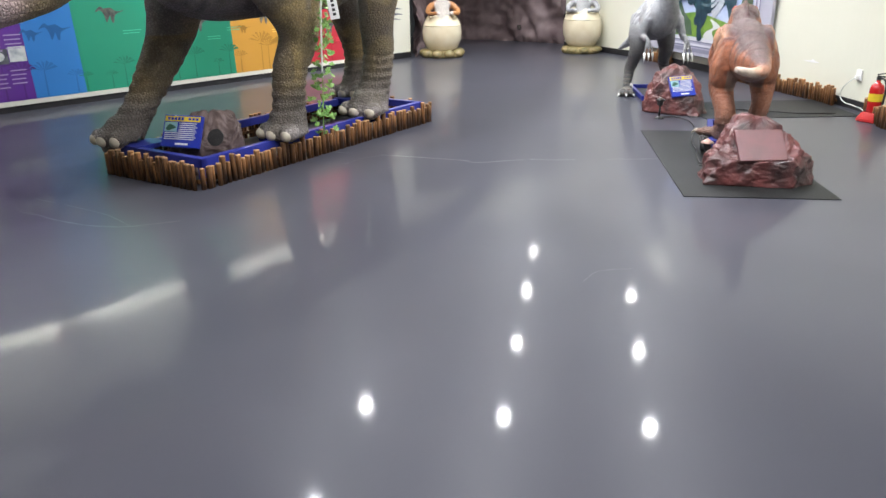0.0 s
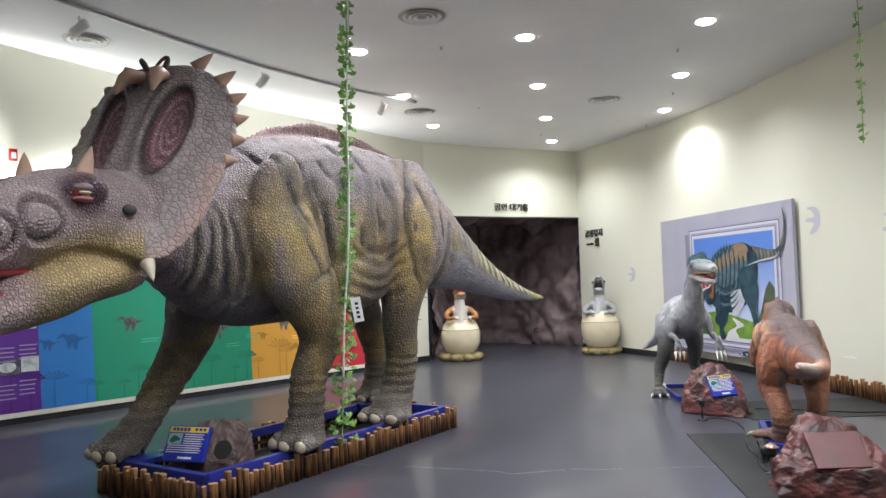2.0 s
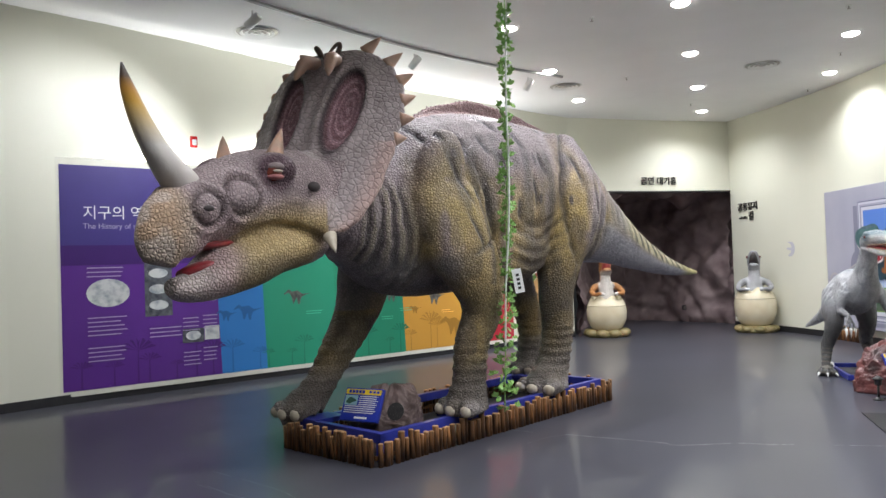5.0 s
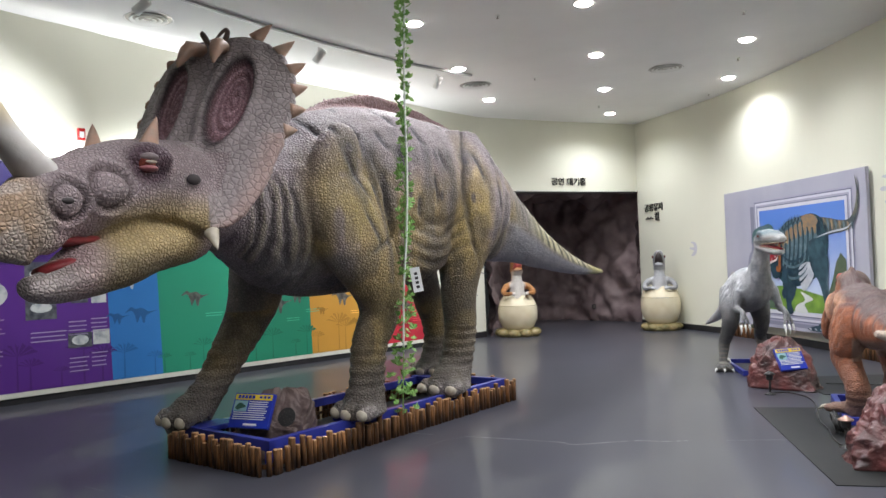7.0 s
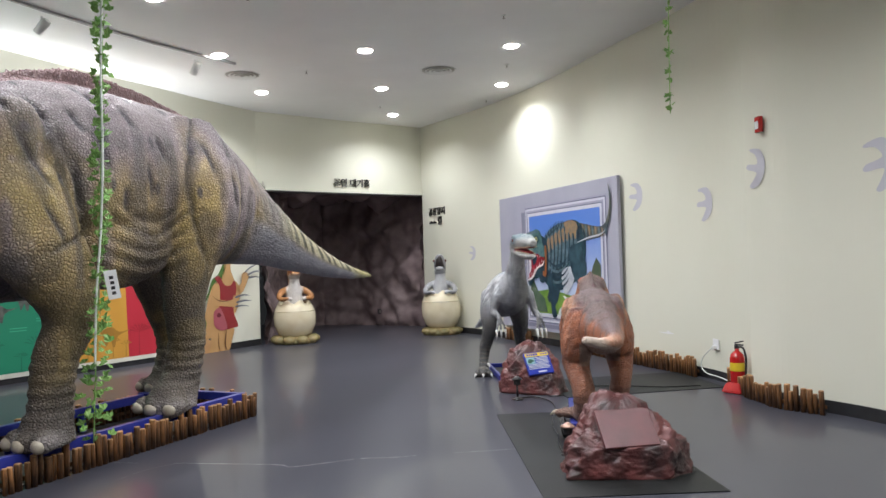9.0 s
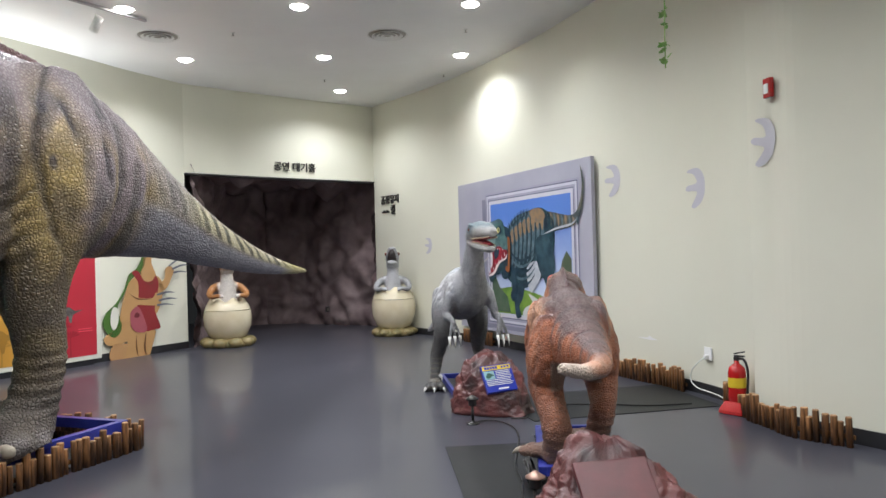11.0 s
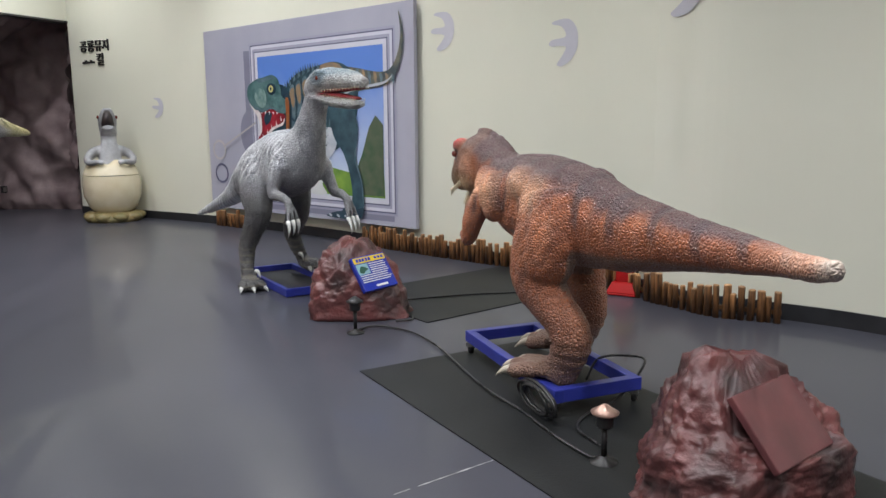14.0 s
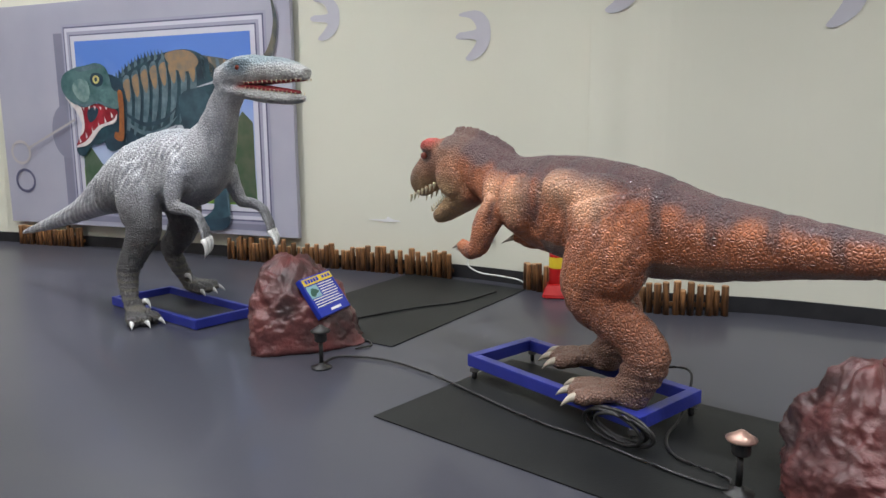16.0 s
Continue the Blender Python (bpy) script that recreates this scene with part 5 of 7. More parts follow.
def pen_point(s, w):
    """Plan place in the horned dinosaur's axes."""
    return Vector((-2.31 + 0.48 * s + 0.877 * w, 5.62 + 0.877 * s - 0.48 * w))


log_fence("low fence of varnished brown logs round the dinosaur base",
          [[pen_point(-0.02, -0.62), pen_point(-0.02, 0.50), pen_point(3.28, 0.50), pen_point(3.28, -0.62), pen_point(-0.02, -0.62)]])


def steel_frame(name, corners, z0, z1, thick, label, wheels=False, tray=True):
    """A welded rectangular frame of four beams, on castors or on the floor."""
    c = [Vector(p) for p in corners]
    mid = sum(c, Vector((0, 0))) / 4
    root = tagged(empty(name, mid.x, mid.y), label, "frame")
    for a, b in zip(c, c[1:] + c[:1]):
        t = (b - a).normalized()
        nrm = Vector((-t.y, t.x))
        if nrm.dot(mid - a) < 0:
            nrm = -nrm
        bm = bmesh.new()
        lo, hi = a - mid, b - mid
        box(bm, 0, (hi - lo).length, 0, thick, z0, z1, 0.004)
        flip = 1 if Vector((-t.y, t.x)).dot(nrm) > 0 else -1
        ob = part("beam", bm, M_BLUE, root)
        start = lo if flip > 0 else hi
        ob.matrix_basis = pose(start.x, start.y, 0, 0, 0, math.degrees(math.atan2(t.y, t.x)) + (0 if flip > 0 else 180))
        ob.matrix_basis = ob.matrix_basis @ Matrix.Translation((0, 0, 0.0015 if abs(t.x) > abs(t.y) else 0))
    if tray:
        bm = bmesh.new()
        inner = [mid + (p - mid) * 0.97 - mid for p in c]
        low = [bm.verts.new((p.x, p.y, z0 + 0.004)) for p in inner]
        high = [bm.verts.new((p.x, p.y, z0 + 0.012)) for p in inner]
        bm.faces.new(low), bm.faces.new(high)
        for k in range(4):
            bm.faces.new((low[k], low[(k + 1) % 4], high[(k + 1) % 4], high[k]))
        part("tray", bm, M_TRAY, root, "dull black sheet inside the frame")
    if wheels:
        for p in c:
            q = mid + (p - mid) * 0.93 - mid
            bm = bmesh.new()
            box(bm, -0.018, 0.018, -0.022, 0.022, 0.045, z0, 0.003)
            fork = part("castor", bm, M_STEEL, root, "swivel castor with black wheel")
            fork.matrix_basis = pose(q.x, q.y, 0, 0, 0, 30)
            bm = bmesh.new()
            lathe(bm, [(0, -0.011), (0.024, -0.011), (0.03, -0.007), (0.03, 0.007), (0.024, 0.011), (0, 0.011)], 20, pose(0.012, 0, 0.03, 90, 0, 0))
            part("wheel", bm, M_BLACK, fork, smooth=True)
    return root


steel_frame("statue_base", [pen_point(0.06, -0.56), pen_point(0.06, 0.46), pen_point(3.2, 0.46), pen_point(3.2, -0.56)], 0.15, 0.225, 0.06, "blue welded steel base frame under the horned dinosaur", tray=False)
bm = bmesh.new()
strip(bm, [pen_point(0.1, -0.53), pen_point(3.16, -0.53)], -0.98, 0.002, 0.012)
tagged(mesh_object("ground_sheet", bm, M_TRAY), "dull black sheet on the floor inside the fence", "sheet")
for s in (0.09, 1.1, 2.2, 3.17):
    for w in (-0.53, 0.43):
        bm = bmesh.new()
        box(bm, -0.025, 0.025, -0.025, 0.025, 0.012, 0.15, 0.003)
        leg = part("leg", bm, M_BLUE, bpy.data.objects["statue_base"])
        q = pen_point(s, w)
        leg.matrix_parent_inverse = bpy.data.objects["statue_base"].matrix_world.inverted()
        leg.matrix_basis = pose(q.x, q.y, 0, 0, 0, 61.3)
for s, w in ((1.06, 0.44), (0.16, -0.66), (2.34, 0.36), (3.2, -0.52)):
    bm = bmesh.new()
    box(bm, -0.16, 0.16, -0.12, 0.12, 0.19, 0.232, 0.004)
    plate = part("foot_plate", bm, M_BLUE, bpy.data.objects["statue_base"])
    q = pen_point(min(max(s, 0.22), 3.05), min(max(w, -0.46), 0.36))
    plate.matrix_parent_inverse = bpy.data.objects["statue_base"].matrix_world.inverted()
    plate.matrix_basis = pose(q.x, q.y, 0, 0, 0, 61.3)
steel_frame("wheeled_frame", [(2.61, 7.64), (2.35, 6.60), (2.81, 6.51), (3.07, 7.55)], 0.07, 0.13, 0.05, "blue steel frame on castors under the red dinosaur", wheels=True, tray=False)
steel_frame("floor_frame", [(2.33, 10.62), (2.30, 9.55), (2.77, 9.52), (2.80, 10.6)], 0.004, 0.065, 0.035, "low blue steel frame lying under the grey raptor")


# ---- rubber mats ----
def mat_sheet(corners, label):
    bm = bmesh.new()
    low = [bm.verts.new((x, y, 0.001)) for x, y in corners]
    high = [bm.verts.new((x, y, 0.006)) for x, y in corners]
    bm.faces.new(low), bm.faces.new(high)
    for k in range(4):
        bm.faces.new((low[k], low[(k + 1) % 4], high[(k + 1) % 4], high[k]))
    tagged(mesh_object("rubber_mat", bm, M_RUBBER), label, "mat", "rubber mats")


mat_sheet([(1.95, 7.68), (1.82, 5.24), (2.92, 5.17), (3.0, 7.62)], "black rubber floor mat under the red dinosaur")
mat_sheet([(2.78, 8.31), (4.52, 8.47), (4.46, 9.6), (2.70, 9.42)], "thin black rubber mat lying along the wall")


# ---- rock stands ----
def rock_body(rx, ry, h, seed, top, face=None, lean=(0, 0)):
    """A craggy moulded rock: rings of ridged noise on a tapering body, cut flat where a plate sits on it."""
    bm = bmesh.new()
    n, rows = 150, 60
    off = Vector((seed * 3.7, seed * 1.3, 0))
    rr = random.Random(seed)
    cuts = []
    for _ in range(32):
        a, e = rr.uniform(0, 2 * math.pi), rr.uniform(-0.15, 1.1)
        mid = rr.uniform(0.1, 0.95)
        cuts.append((Vector((math.cos(a), math.sin(a), e)).normalized(), Vector((math.cos(a) * (1 - (1 - top) * mid), math.sin(a) * (1 - (1 - top) * mid), mid)) * rr.uniform(0.92, 1.04)))
    rings = []
    for j in range(rows + 1):
        t = j / rows
        ring = []
        for i in range(n):
            a = 2 * math.pi * i / n
            d = Vector((math.cos(a), math.sin(a), 1.5 * t))
            crag = noise.ridged_multi_fractal(d * 1.5 + off, 0.9, 2.1, 5, 1.0, 2.0)
            cell, _ = noise.voronoi(d * 2.6 + off)
            wide = (1 - (1 - top) * t ** 0.85) * math.sqrt(max(0.0, 1 - max(0.0, (t - 0.8) / 0.2) ** 2 * 0.97))
            r = wide * (0.96 + 0.07 * (crag - 1.0) + 0.07 * (cell[1] - cell[0])) + 0.05 * max(0, 0.12 - t) / 0.12
            z = h * (t + 0.05 * t * noise.noise(d * 2.2 + off))
            q = Vector((r * d.x, r * d.y, z / h))
            for nrm, c in cuts:
                over = (q - c).dot(nrm)
                if over > 0:
                    q -= nrm * over * 0.95
            fold, _ = noise.voronoi(Vector((q.x, q.y, 1.3 * q.z)) * 3.4 + off)
            q *= 1 + 0.065 * noise.fractal(q * 4.5 + off, 0.6, 2.2, 7) + 0.03 * min(0.5, fold[1] - fold[0]) - 0.015
            p = Vector((rx * q.x + lean[0] * t, ry * q.y + lean[1] * t, max(0.0, q.z * h) + 0.003 if j else 0.003))
            if face:
                m, w, hh, proud = face
                local = m.inverted() @ p
                inside = abs(local.x) < w / 2 + 0.012 and abs(local.z) < hh / 2 + 0.012
                limit = 0.012 if inside else -proud - 0.02 * noise.noise(p * 9 + off)
                if local.y < limit:
                    local.y += (limit - local.y) * (1.0 if inside else 0.85)
                    p = m @ local
            ring.append(bm.verts.new(p))
        rings.append(ring)
    for a, b in zip(rings, rings[1:]):
        for i in range(n):
            bm.faces.new((a[i], a[(i + 1) % n], b[(i + 1) % n], b[i])).smooth = True
    bm.faces.new(rings[0][::-1]), bm.faces.new(rings[-1])
    return bm


def info_stand(x, y, turn, rx, ry, h, seed, rock, label, plate, printed_plate=True, grille=False, lean=(0, 0), z=0.0, top=0.5):
    """A moulded rock that carries a tilted plate; the plate faces the local -y."""
    root = tagged(empty("rock_stand", x, y, z, turn), label, "display stand", "rock stands")
    px, py, pz, w, hh, tilt, roll = plate
    m = pose(px, py, pz, -tilt, 0, 0) @ pose(0, 0, 0, 0, roll, 0)
    part("rock", rock_body(rx, ry, h, seed, top, (m, w, hh, 0.014 if printed_plate else 0.03), lean), rock, root)
    bm = bmesh.new()
    box(bm, -w / 2, w / 2, -0.006 if printed_plate else 0.004, 0.03, -hh / 2, hh / 2, 0.006)
    board = part("plaque", bm, M_PLATE if printed_plate else M_REDPANEL, root, "blue printed information plaque" if printed_plate else "blank dull red plate")
    board.matrix_basis = m
    if printed_plate:
        bm = bmesh.new()
        rect(bm, -w * 0.47, w * 0.47, hh * 0.30, hh * 0.46, -0.009)
        part("header", bm, M_YELLOW, board, "yellow header strip")
        bm = bmesh.new()
        for k in range(5):
            rect(bm, -w * 0.40 + k * w * 0.09, -w * 0.33 + k * w * 0.09, hh * 0.335, hh * 0.43, -0.0105)
        for k in range(3):
            rect(bm, w * 0.15 + k * w * 0.1, w * 0.22 + k * w * 0.1, hh * 0.35, hh * 0.42, -0.0105)
        tagged(part("heading", bm, M_PLATE, board, "short bars of dark heading writing"), kind="stuff")
        bm = bmesh.new()
        rect(bm, -w * 0.46, -w * 0.12, -hh * 0.03, hh * 0.27, -0.009)
        part("picture", bm, M_SKY, board, "small printed picture")
        bm = bmesh.new()
        flat(bm, rounded([(-w * 0.42, hh * 0.06), (-w * 0.34, hh * 0.2), (-w * 0.24, hh * 0.18), (-w * 0.15, hh * 0.1), (-w * 0.26, hh * 0.05), (-w * 0.33, hh * 0.0)]), -0.0105)
        part("picture_animal", bm, M_DARKGREEN, board)
        bm = bmesh.new()
        r = random.Random(seed)
        for k in range(9):
            left = -w * 0.08 if k < 5 else -w * 0.44
            rect(bm, left, w * r.uniform(0.36, 0.45), hh * (0.235 - k * 0.062), hh * (0.258 - k * 0.062), -0.009)
        rect(bm, -w * 0.12, w * 0.22, -hh * 0.43, -hh * 0.37, -0.009)
        part("text", bm, M_WHITE, board, "small white lines of writing")
    if grille:
        bm = bmesh.new()
        lathe(bm, [(0, 0.0), (0.062, 0.0), (0.07, 0.008), (0.07, 0.012), (0, 0.012)], 28)
        g = part("speaker", bm, M_BLACK, root, "round black loudspeaker grille")
        g.matrix_basis = pose(0.22, -0.175, 0.33, 66, 0, 8)
        for k in range(19):
            a, rr = k * 2.4, 0.013 * math.sqrt(k)
            bm = bmesh.new()
            lathe(bm, [(0, 0), (0.0045, 0.0), (0.0045, 0.003), (0, 0.003)], 6, Matrix.Translation((rr * math.cos(a), rr * math.sin(a), 0.0125)))
            part("hole", bm, M_PIT, g)
    return root


M_PLATE = printed("blue plaque print", (0.015, 0.035, 0.36))
M_SKY = printed("pale picture print", (0.22, 0.45, 0.62), (0.30, 0.42, 0.25), 12, 0.4)
M_DARKGREEN = printed("dark picture print", (0.03, 0.10, 0.07))
q = pen_point(0.42, 0.12)
info_stand(q.x, q.y, -14.0, 0.40, 0.22, 0.50, 7, M_BROWNROCK, "brown moulded rock with blue plaque and loudspeaker in the pen", (-0.12, -0.15, 0.36, 0.36, 0.27, 26, 0), grille=True, lean=(0.02, 0.06), z=0.013, top=0.72)
info_stand(2.52, 8.78, 6, 0.44, 0.41, 0.52, 3, M_REDROCK, "red-brown moulded rock with a blue information plaque", (0.03, -0.15, 0.32, 0.275, 0.255, 36, -4), lean=(0.03, 0.10), top=0.42)
info_stand(2.48, 5.73, 5, 0.45, 0.40, 0.51, 5, M_REDROCK, "red-brown moulded rock with a blank red plate", (-0.04, -0.14, 0.315, 0.37, 0.27, 41, 0), printed_plate=False, lean=(0.0, 0.05), top=0.70)


# ---- path lights and their cables ----
def path_light(x, y, cap, label):
    root = tagged(empty("path_light", x, y), label, "lamp", "path lights")
    part("base", lathe(bmesh.new(), [(0, 0), (0.055, 0), (0.055, 0.008), (0.02, 0.016), (0.014, 0.03), (0, 0.03)], 24), M_BLACK, root, smooth=True)
    part("stem", lathe(bmesh.new(), [(0.0, 0.03), (0.012, 0.03), (0.012, 0.15), (0, 0.15)], 14), M_BLACK, root, smooth=True)
    part("housing", lathe(bmesh.new(), [(0, 0.148), (0.03, 0.148), (0.034, 0.155), (0.034, 0.2), (0, 0.2)], 22), M_BLACK, root)
    part("cap", lathe(bmesh.new(), [(0, 0.2), (0.052, 0.2), (0.055, 0.207), (0.03, 0.222), (0.012, 0.236), (0, 0.238)], 26), cap, root, "conical cap", smooth=True)


path_light(2.28, 8.37, M_BLACK, "short black path light beside the rock stand")
path_light(2.215, 6.17, M_COPPER, "short black path light with coppery conical cap")
cable("power_cable", [(2.30, 8.40, 0.008), (2.45, 8.41, 0.012), (2.56, 8.17, 0.012), (2.53, 7.83, 0.012), (2.42, 7.43, 0.013), (2.32, 7.06, 0.013), (2.28, 6.74, 0.013), (2.22, 6.48, 0.013), (2.19, 6.25, 0.013), (2.2, 6.2, 0.013)], 0.0065, M_BLACK, "thin black power cable trailing over the mat", "cable")
cable("lamp_cable", [(2.24, 6.2, 0.013), (2.29, 6.24, 0.013), (2.34, 6.44, 0.013), (2.49, 6.54, 0.013), (2.70, 6.56, 0.03), (2.93, 6.6, 0.15), (2.98, 6.72, 0.148), (2.85, 6.82, 0.135), (2.8, 6.86, 0.02)], 0.0065, M_BLACK, "black lamp cable looping over the blue frame", "cable")
coil = []
for k in range(60):
    a, swell = k * 2 * math.pi / 12, 1 + 0.12 * math.sin(k * 0.37)
    along, up = 0.145 * swell * math.cos(a) + 0.03 * math.sin(k * 0.11), 0.065 * swell * math.sin(a)
    coil.append((2.36 + 0.24 * along - 0.04 + 0.022 * math.sin(k * 0.23) - 0.3 * up, 6.68 + 0.97 * along, max(0.016, 0.085 + up)))
cable("cable_coil", coil, 0.0075, M_BLACK, "coil of black cable lying at the blue frame", "cable", steps=3)
cable("mat_cable", [(3.0, 8.93, 0.012), (3.13, 8.9, 0.012), (3.53, 8.79, 0.012), (3.9, 8.62, 0.012), (4.3, 8.6, 0.012)], 0.006, M_BLACK, "black cable under the edge of the mat", "cable")
cable("small_loop", [(2.62, 8.45, 0.009), (2.72, 8.42, 0.009), (2.78, 8.52, 0.009), (2.72, 8.60, 0.009)], 0.006, M_BLACK, "short loop of black cable behind the path light", "cable")


# ---- fences along the east wall ----
def along(line, y0, y1, inset):
    pts = [p for p in offsets(line, -inset) if y1 <= p.y <= y0]
    return pts


log_fence("low fence of varnished brown logs below the painting", [along(RIGHT_A, 14.2, 13.2, 0.06)])
log_fence("low fence of varnished brown logs along the cream wall", [along(RIGHT_A, 11.55, 9.15, 0.06)])
log_fence("short row of brown logs behind the fire extinguisher", [[Vector((4.60, 8.52)), Vector((4.50, 8.02)), Vector((4.48, 7.98))]])
log_fence("low brown log fence turning the corner of the pier", [[Vector((4.47, 7.93)), Vector((4.47, 7.35)), Vector((4.68, 6.98))]])


# ---- painting ----
def painting():
    root = tagged(empty("wall_painting", 3.19, 14.25, 0, -74.65), "large trick-art painting of a dinosaur leaving its frame", "painting")
    bm = bmesh.new()
    box(bm, 0, 3.70, 0.0, 0.05, 0.25, 2.50, 0.004)
    board = part("board", bm, printed("lavender grey print", (0.45, 0.45, 0.52), (0.36, 0.36, 0.45), 1.1, 0.5), root)

    def shape(name, pts, depth, mat, label="", smooth=True):
        bm = bmesh.new()
        flat(bm, rounded(pts) if smooth else pts, -0.0015 * depth - 0.001)
        return part(name, bm, mat, root, label)

    dark, light, mid = printed("dark moulding", (0.12, 0.12, 0.20)), printed("pale moulding", (0.62, 0.62, 0.70)), printed("moulding", (0.36, 0.36, 0.47))
    shape("cast_shade", [(0.86, 0.30), (3.40, 0.30), (3.40, 2.15), (0.86, 2.2)], 1, printed("painted shade", (0.23, 0.23, 0.31)), smooth=False)
    shape("cast_shade", oval(0.93, 1.22, 0.2, 0.27), 1.4, printed("painted head shade", (0.25, 0.25, 0.33)))
    for k, (a, mat) in enumerate(((0.0, mid), (0.025, dark), (0.04, light), (0.075, mid), (0.105, dark), (0.118, light))):
        shape("moulding", [(0.98 + a, 0.36 + a), (3.45 - a, 0.36 + a), (3.45 - a, 2.28 - a), (0.98 + a, 2.28 - a)], 2 + k, mat, smooth=False)
    sky = bpy.data.materials.new("painted sky")
    sky.use_nodes = True
    n, l = nodes_of(sky)
    tc, xyz, r = n.new("ShaderNodeTexCoord"), n.new("ShaderNodeSeparateXYZ"), n.new("ShaderNodeValToRGB")
    l.new(tc.outputs["Object"], xyz.inputs[0])
    mr, ns, ad = n.new("ShaderNodeMapRange"), n.new("ShaderNodeTexNoise"), n.new("ShaderNodeMath")
    mr.inputs[1].default_value, mr.inputs[2].default_value = 0.5, 2.15
    l.new(xyz.outputs["Z"], mr.inputs[0])
    ns.inputs["Scale"].default_value = 3
    l.new(tc.outputs["Object"], ns.inputs["Vector"])
    ad.operation = "MULTIPLY_ADD"
    ad.inputs[1].default_value = 0.3
    l.new(ns.outputs["Fac"], ad.inputs[0])
    l.new(mr.outputs[0], ad.inputs[2])
    l.new(ad.outputs[0], r.inputs[0])
    r.color_ramp.elements[0].position, r.color_ramp.elements[0].color = 0.2, (0.55, 0.62, 0.75, 1)
    r.color_ramp.elements[1].position, r.color_ramp.elements[1].color = 1.1, (0.10, 0.22, 0.62, 1)
    l.new(r.outputs[0], n["Principled BSDF"].inputs["Base Color"])
    n["Principled BSDF"].inputs["Roughness"].default_value = 0.35
    shape("sky", [(1.15, 0.53), (3.28, 0.53), (3.28, 2.11), (1.15, 2.11)], 8, sky, smooth=False)
    shape("meadow", [(1.15, 0.54), (3.28, 0.54), (3.27, 0.78), (2.7, 0.80), (2.2, 0.88), (1.7, 0.92), (1.15, 0.86)], 9, printed("meadow paint", (0.22, 0.36, 0.06), (0.10, 0.22, 0.04), 6, 0.5), smooth=False)
    shape("brook", [(2.05, 0.54), (2.35, 0.54), (2.28, 0.66), (2.5, 0.74), (2.2, 0.84), (2.3, 0.72), (2.1, 0.64)], 10, printed("brook paint", (0.6, 0.62, 0.62)))
    shape("mountain", [(2.78, 0.56), (3.27, 0.56), (3.27, 1.30), (3.16, 1.40), (3.06, 1.28), (2.95, 1.0), (2.84, 0.8)], 11, printed("mountain paint", (0.035, 0.09, 0.045), (0.10, 0.12, 0.08), 8, 0.6), smooth=False)
    shape("hill", [(1.16, 0.56), (1.7, 0.56), (1.62, 0.78), (1.4, 0.9), (1.28, 1.05), (1.16, 1.12)], 11, printed("hill paint", (0.04, 0.10, 0.05), (0.10, 0.14, 0.10), 8, 0.6), smooth=False)
    teal = printed("teal hide paint", (0.03, 0.085, 0.105), (0.012, 0.03, 0.05), 9, 0.6)
    deep = printed("deep teal paint", (0.012, 0.03, 0.05), (0.03, 0.07, 0.1), 8, 0.5)
    slate = printed("slate band paint", (0.15, 0.22, 0.25), (0.06, 0.11, 0.14), 14, 0.6)
    tan = printed("tan band paint", (0.36, 0.22, 0.11), (0.20, 0.17, 0.13), 12, 0.6)
    pale = printed("pale belly paint", (0.55, 0.58, 0.62), (0.36, 0.40, 0.46), 8, 0.5)
    red = printed("red mouth paint", (0.42, 0.03, 0.05), (0.2, 0.01, 0.02), 9, 0.6)
    gum = printed("white tooth paint", (0.75, 0.72, 0.70), (0.6, 0.5, 0.5), 20, 0.4)
    shape("tail", [(2.5, 1.92), (2.85, 1.90), (3.2, 1.84), (3.38, 1.86), (3.49, 2.0), (3.535, 2.2), (3.51, 2.42), (3.575, 2.22), (3.555, 2.0), (3.46, 1.80), (3.3, 1.70), (2.95, 1.66), (2.6, 1.6)], 12, printed("tail paint", (0.16, 0.15, 0.11), (0.04, 0.06, 0.07), 9, 0.7))
    for k in range(9):
        x = 2.72 + 0.085 * k
        shape("tail_band", [(x, 1.90 - 0.012 * k), (x + 0.035, 1.89 - 0.012 * k), (x + 0.05, 1.78), (x + 0.03, 1.70)], 13, tan if k % 2 else slate)
    shape("tail_light", [(2.62, 1.62), (2.95, 1.675), (3.3, 1.715), (3.42, 1.80), (3.3, 1.74), (2.95, 1.70)], 14, pale)
    shape("far_leg", [(1.75, 1.0), (2.1, 1.0), (2.05, 0.78), (1.95, 0.66), (2.0, 0.52), (1.86, 0.5), (1.82, 0.7)], 12, deep)
    shape("body", [(1.62, 1.62), (1.76, 1.80), (1.95, 1.90), (2.2, 1.94), (2.5, 1.98), (2.72, 1.93), (2.88, 1.78), (2.9, 1.5), (2.78, 1.2), (2.5, 1.02), (2.15, 0.92), (1.8, 0.95), (1.55, 1.15), (1.5, 1.42)], 13, teal)
    shape("belly", [(2.2, 1.2), (2.45, 1.28), (2.55, 1.1), (2.4, 0.92), (2.28, 0.86), (2.2, 1.0)], 14, pale)
    # ribs: a slate band with a tan saddle on each, dark between
    for k in range(8):
        x, zt = 1.76 + 0.115 * k, 1.70 + 0.25 * math.sin(min(1.5, 0.3 + 0.19 * k))
        shape("rib", [(x, zt - 0.06), (x + 0.08, zt - 0.02), (x + 0.10, zt - 0.26), (x + 0.06, zt - 0.50), (x - 0.02, zt - 0.66), (x + 0.01, zt - 0.42), (x + 0.025, zt - 0.24)], 15, slate)
        shape("saddle", [(x + 0.005, zt - 0.09), (x + 0.078, zt - 0.05), (x + 0.088, zt - 0.2), (x + 0.06, zt - 0.27), (x + 0.02, zt - 0.2)], 16, tan)
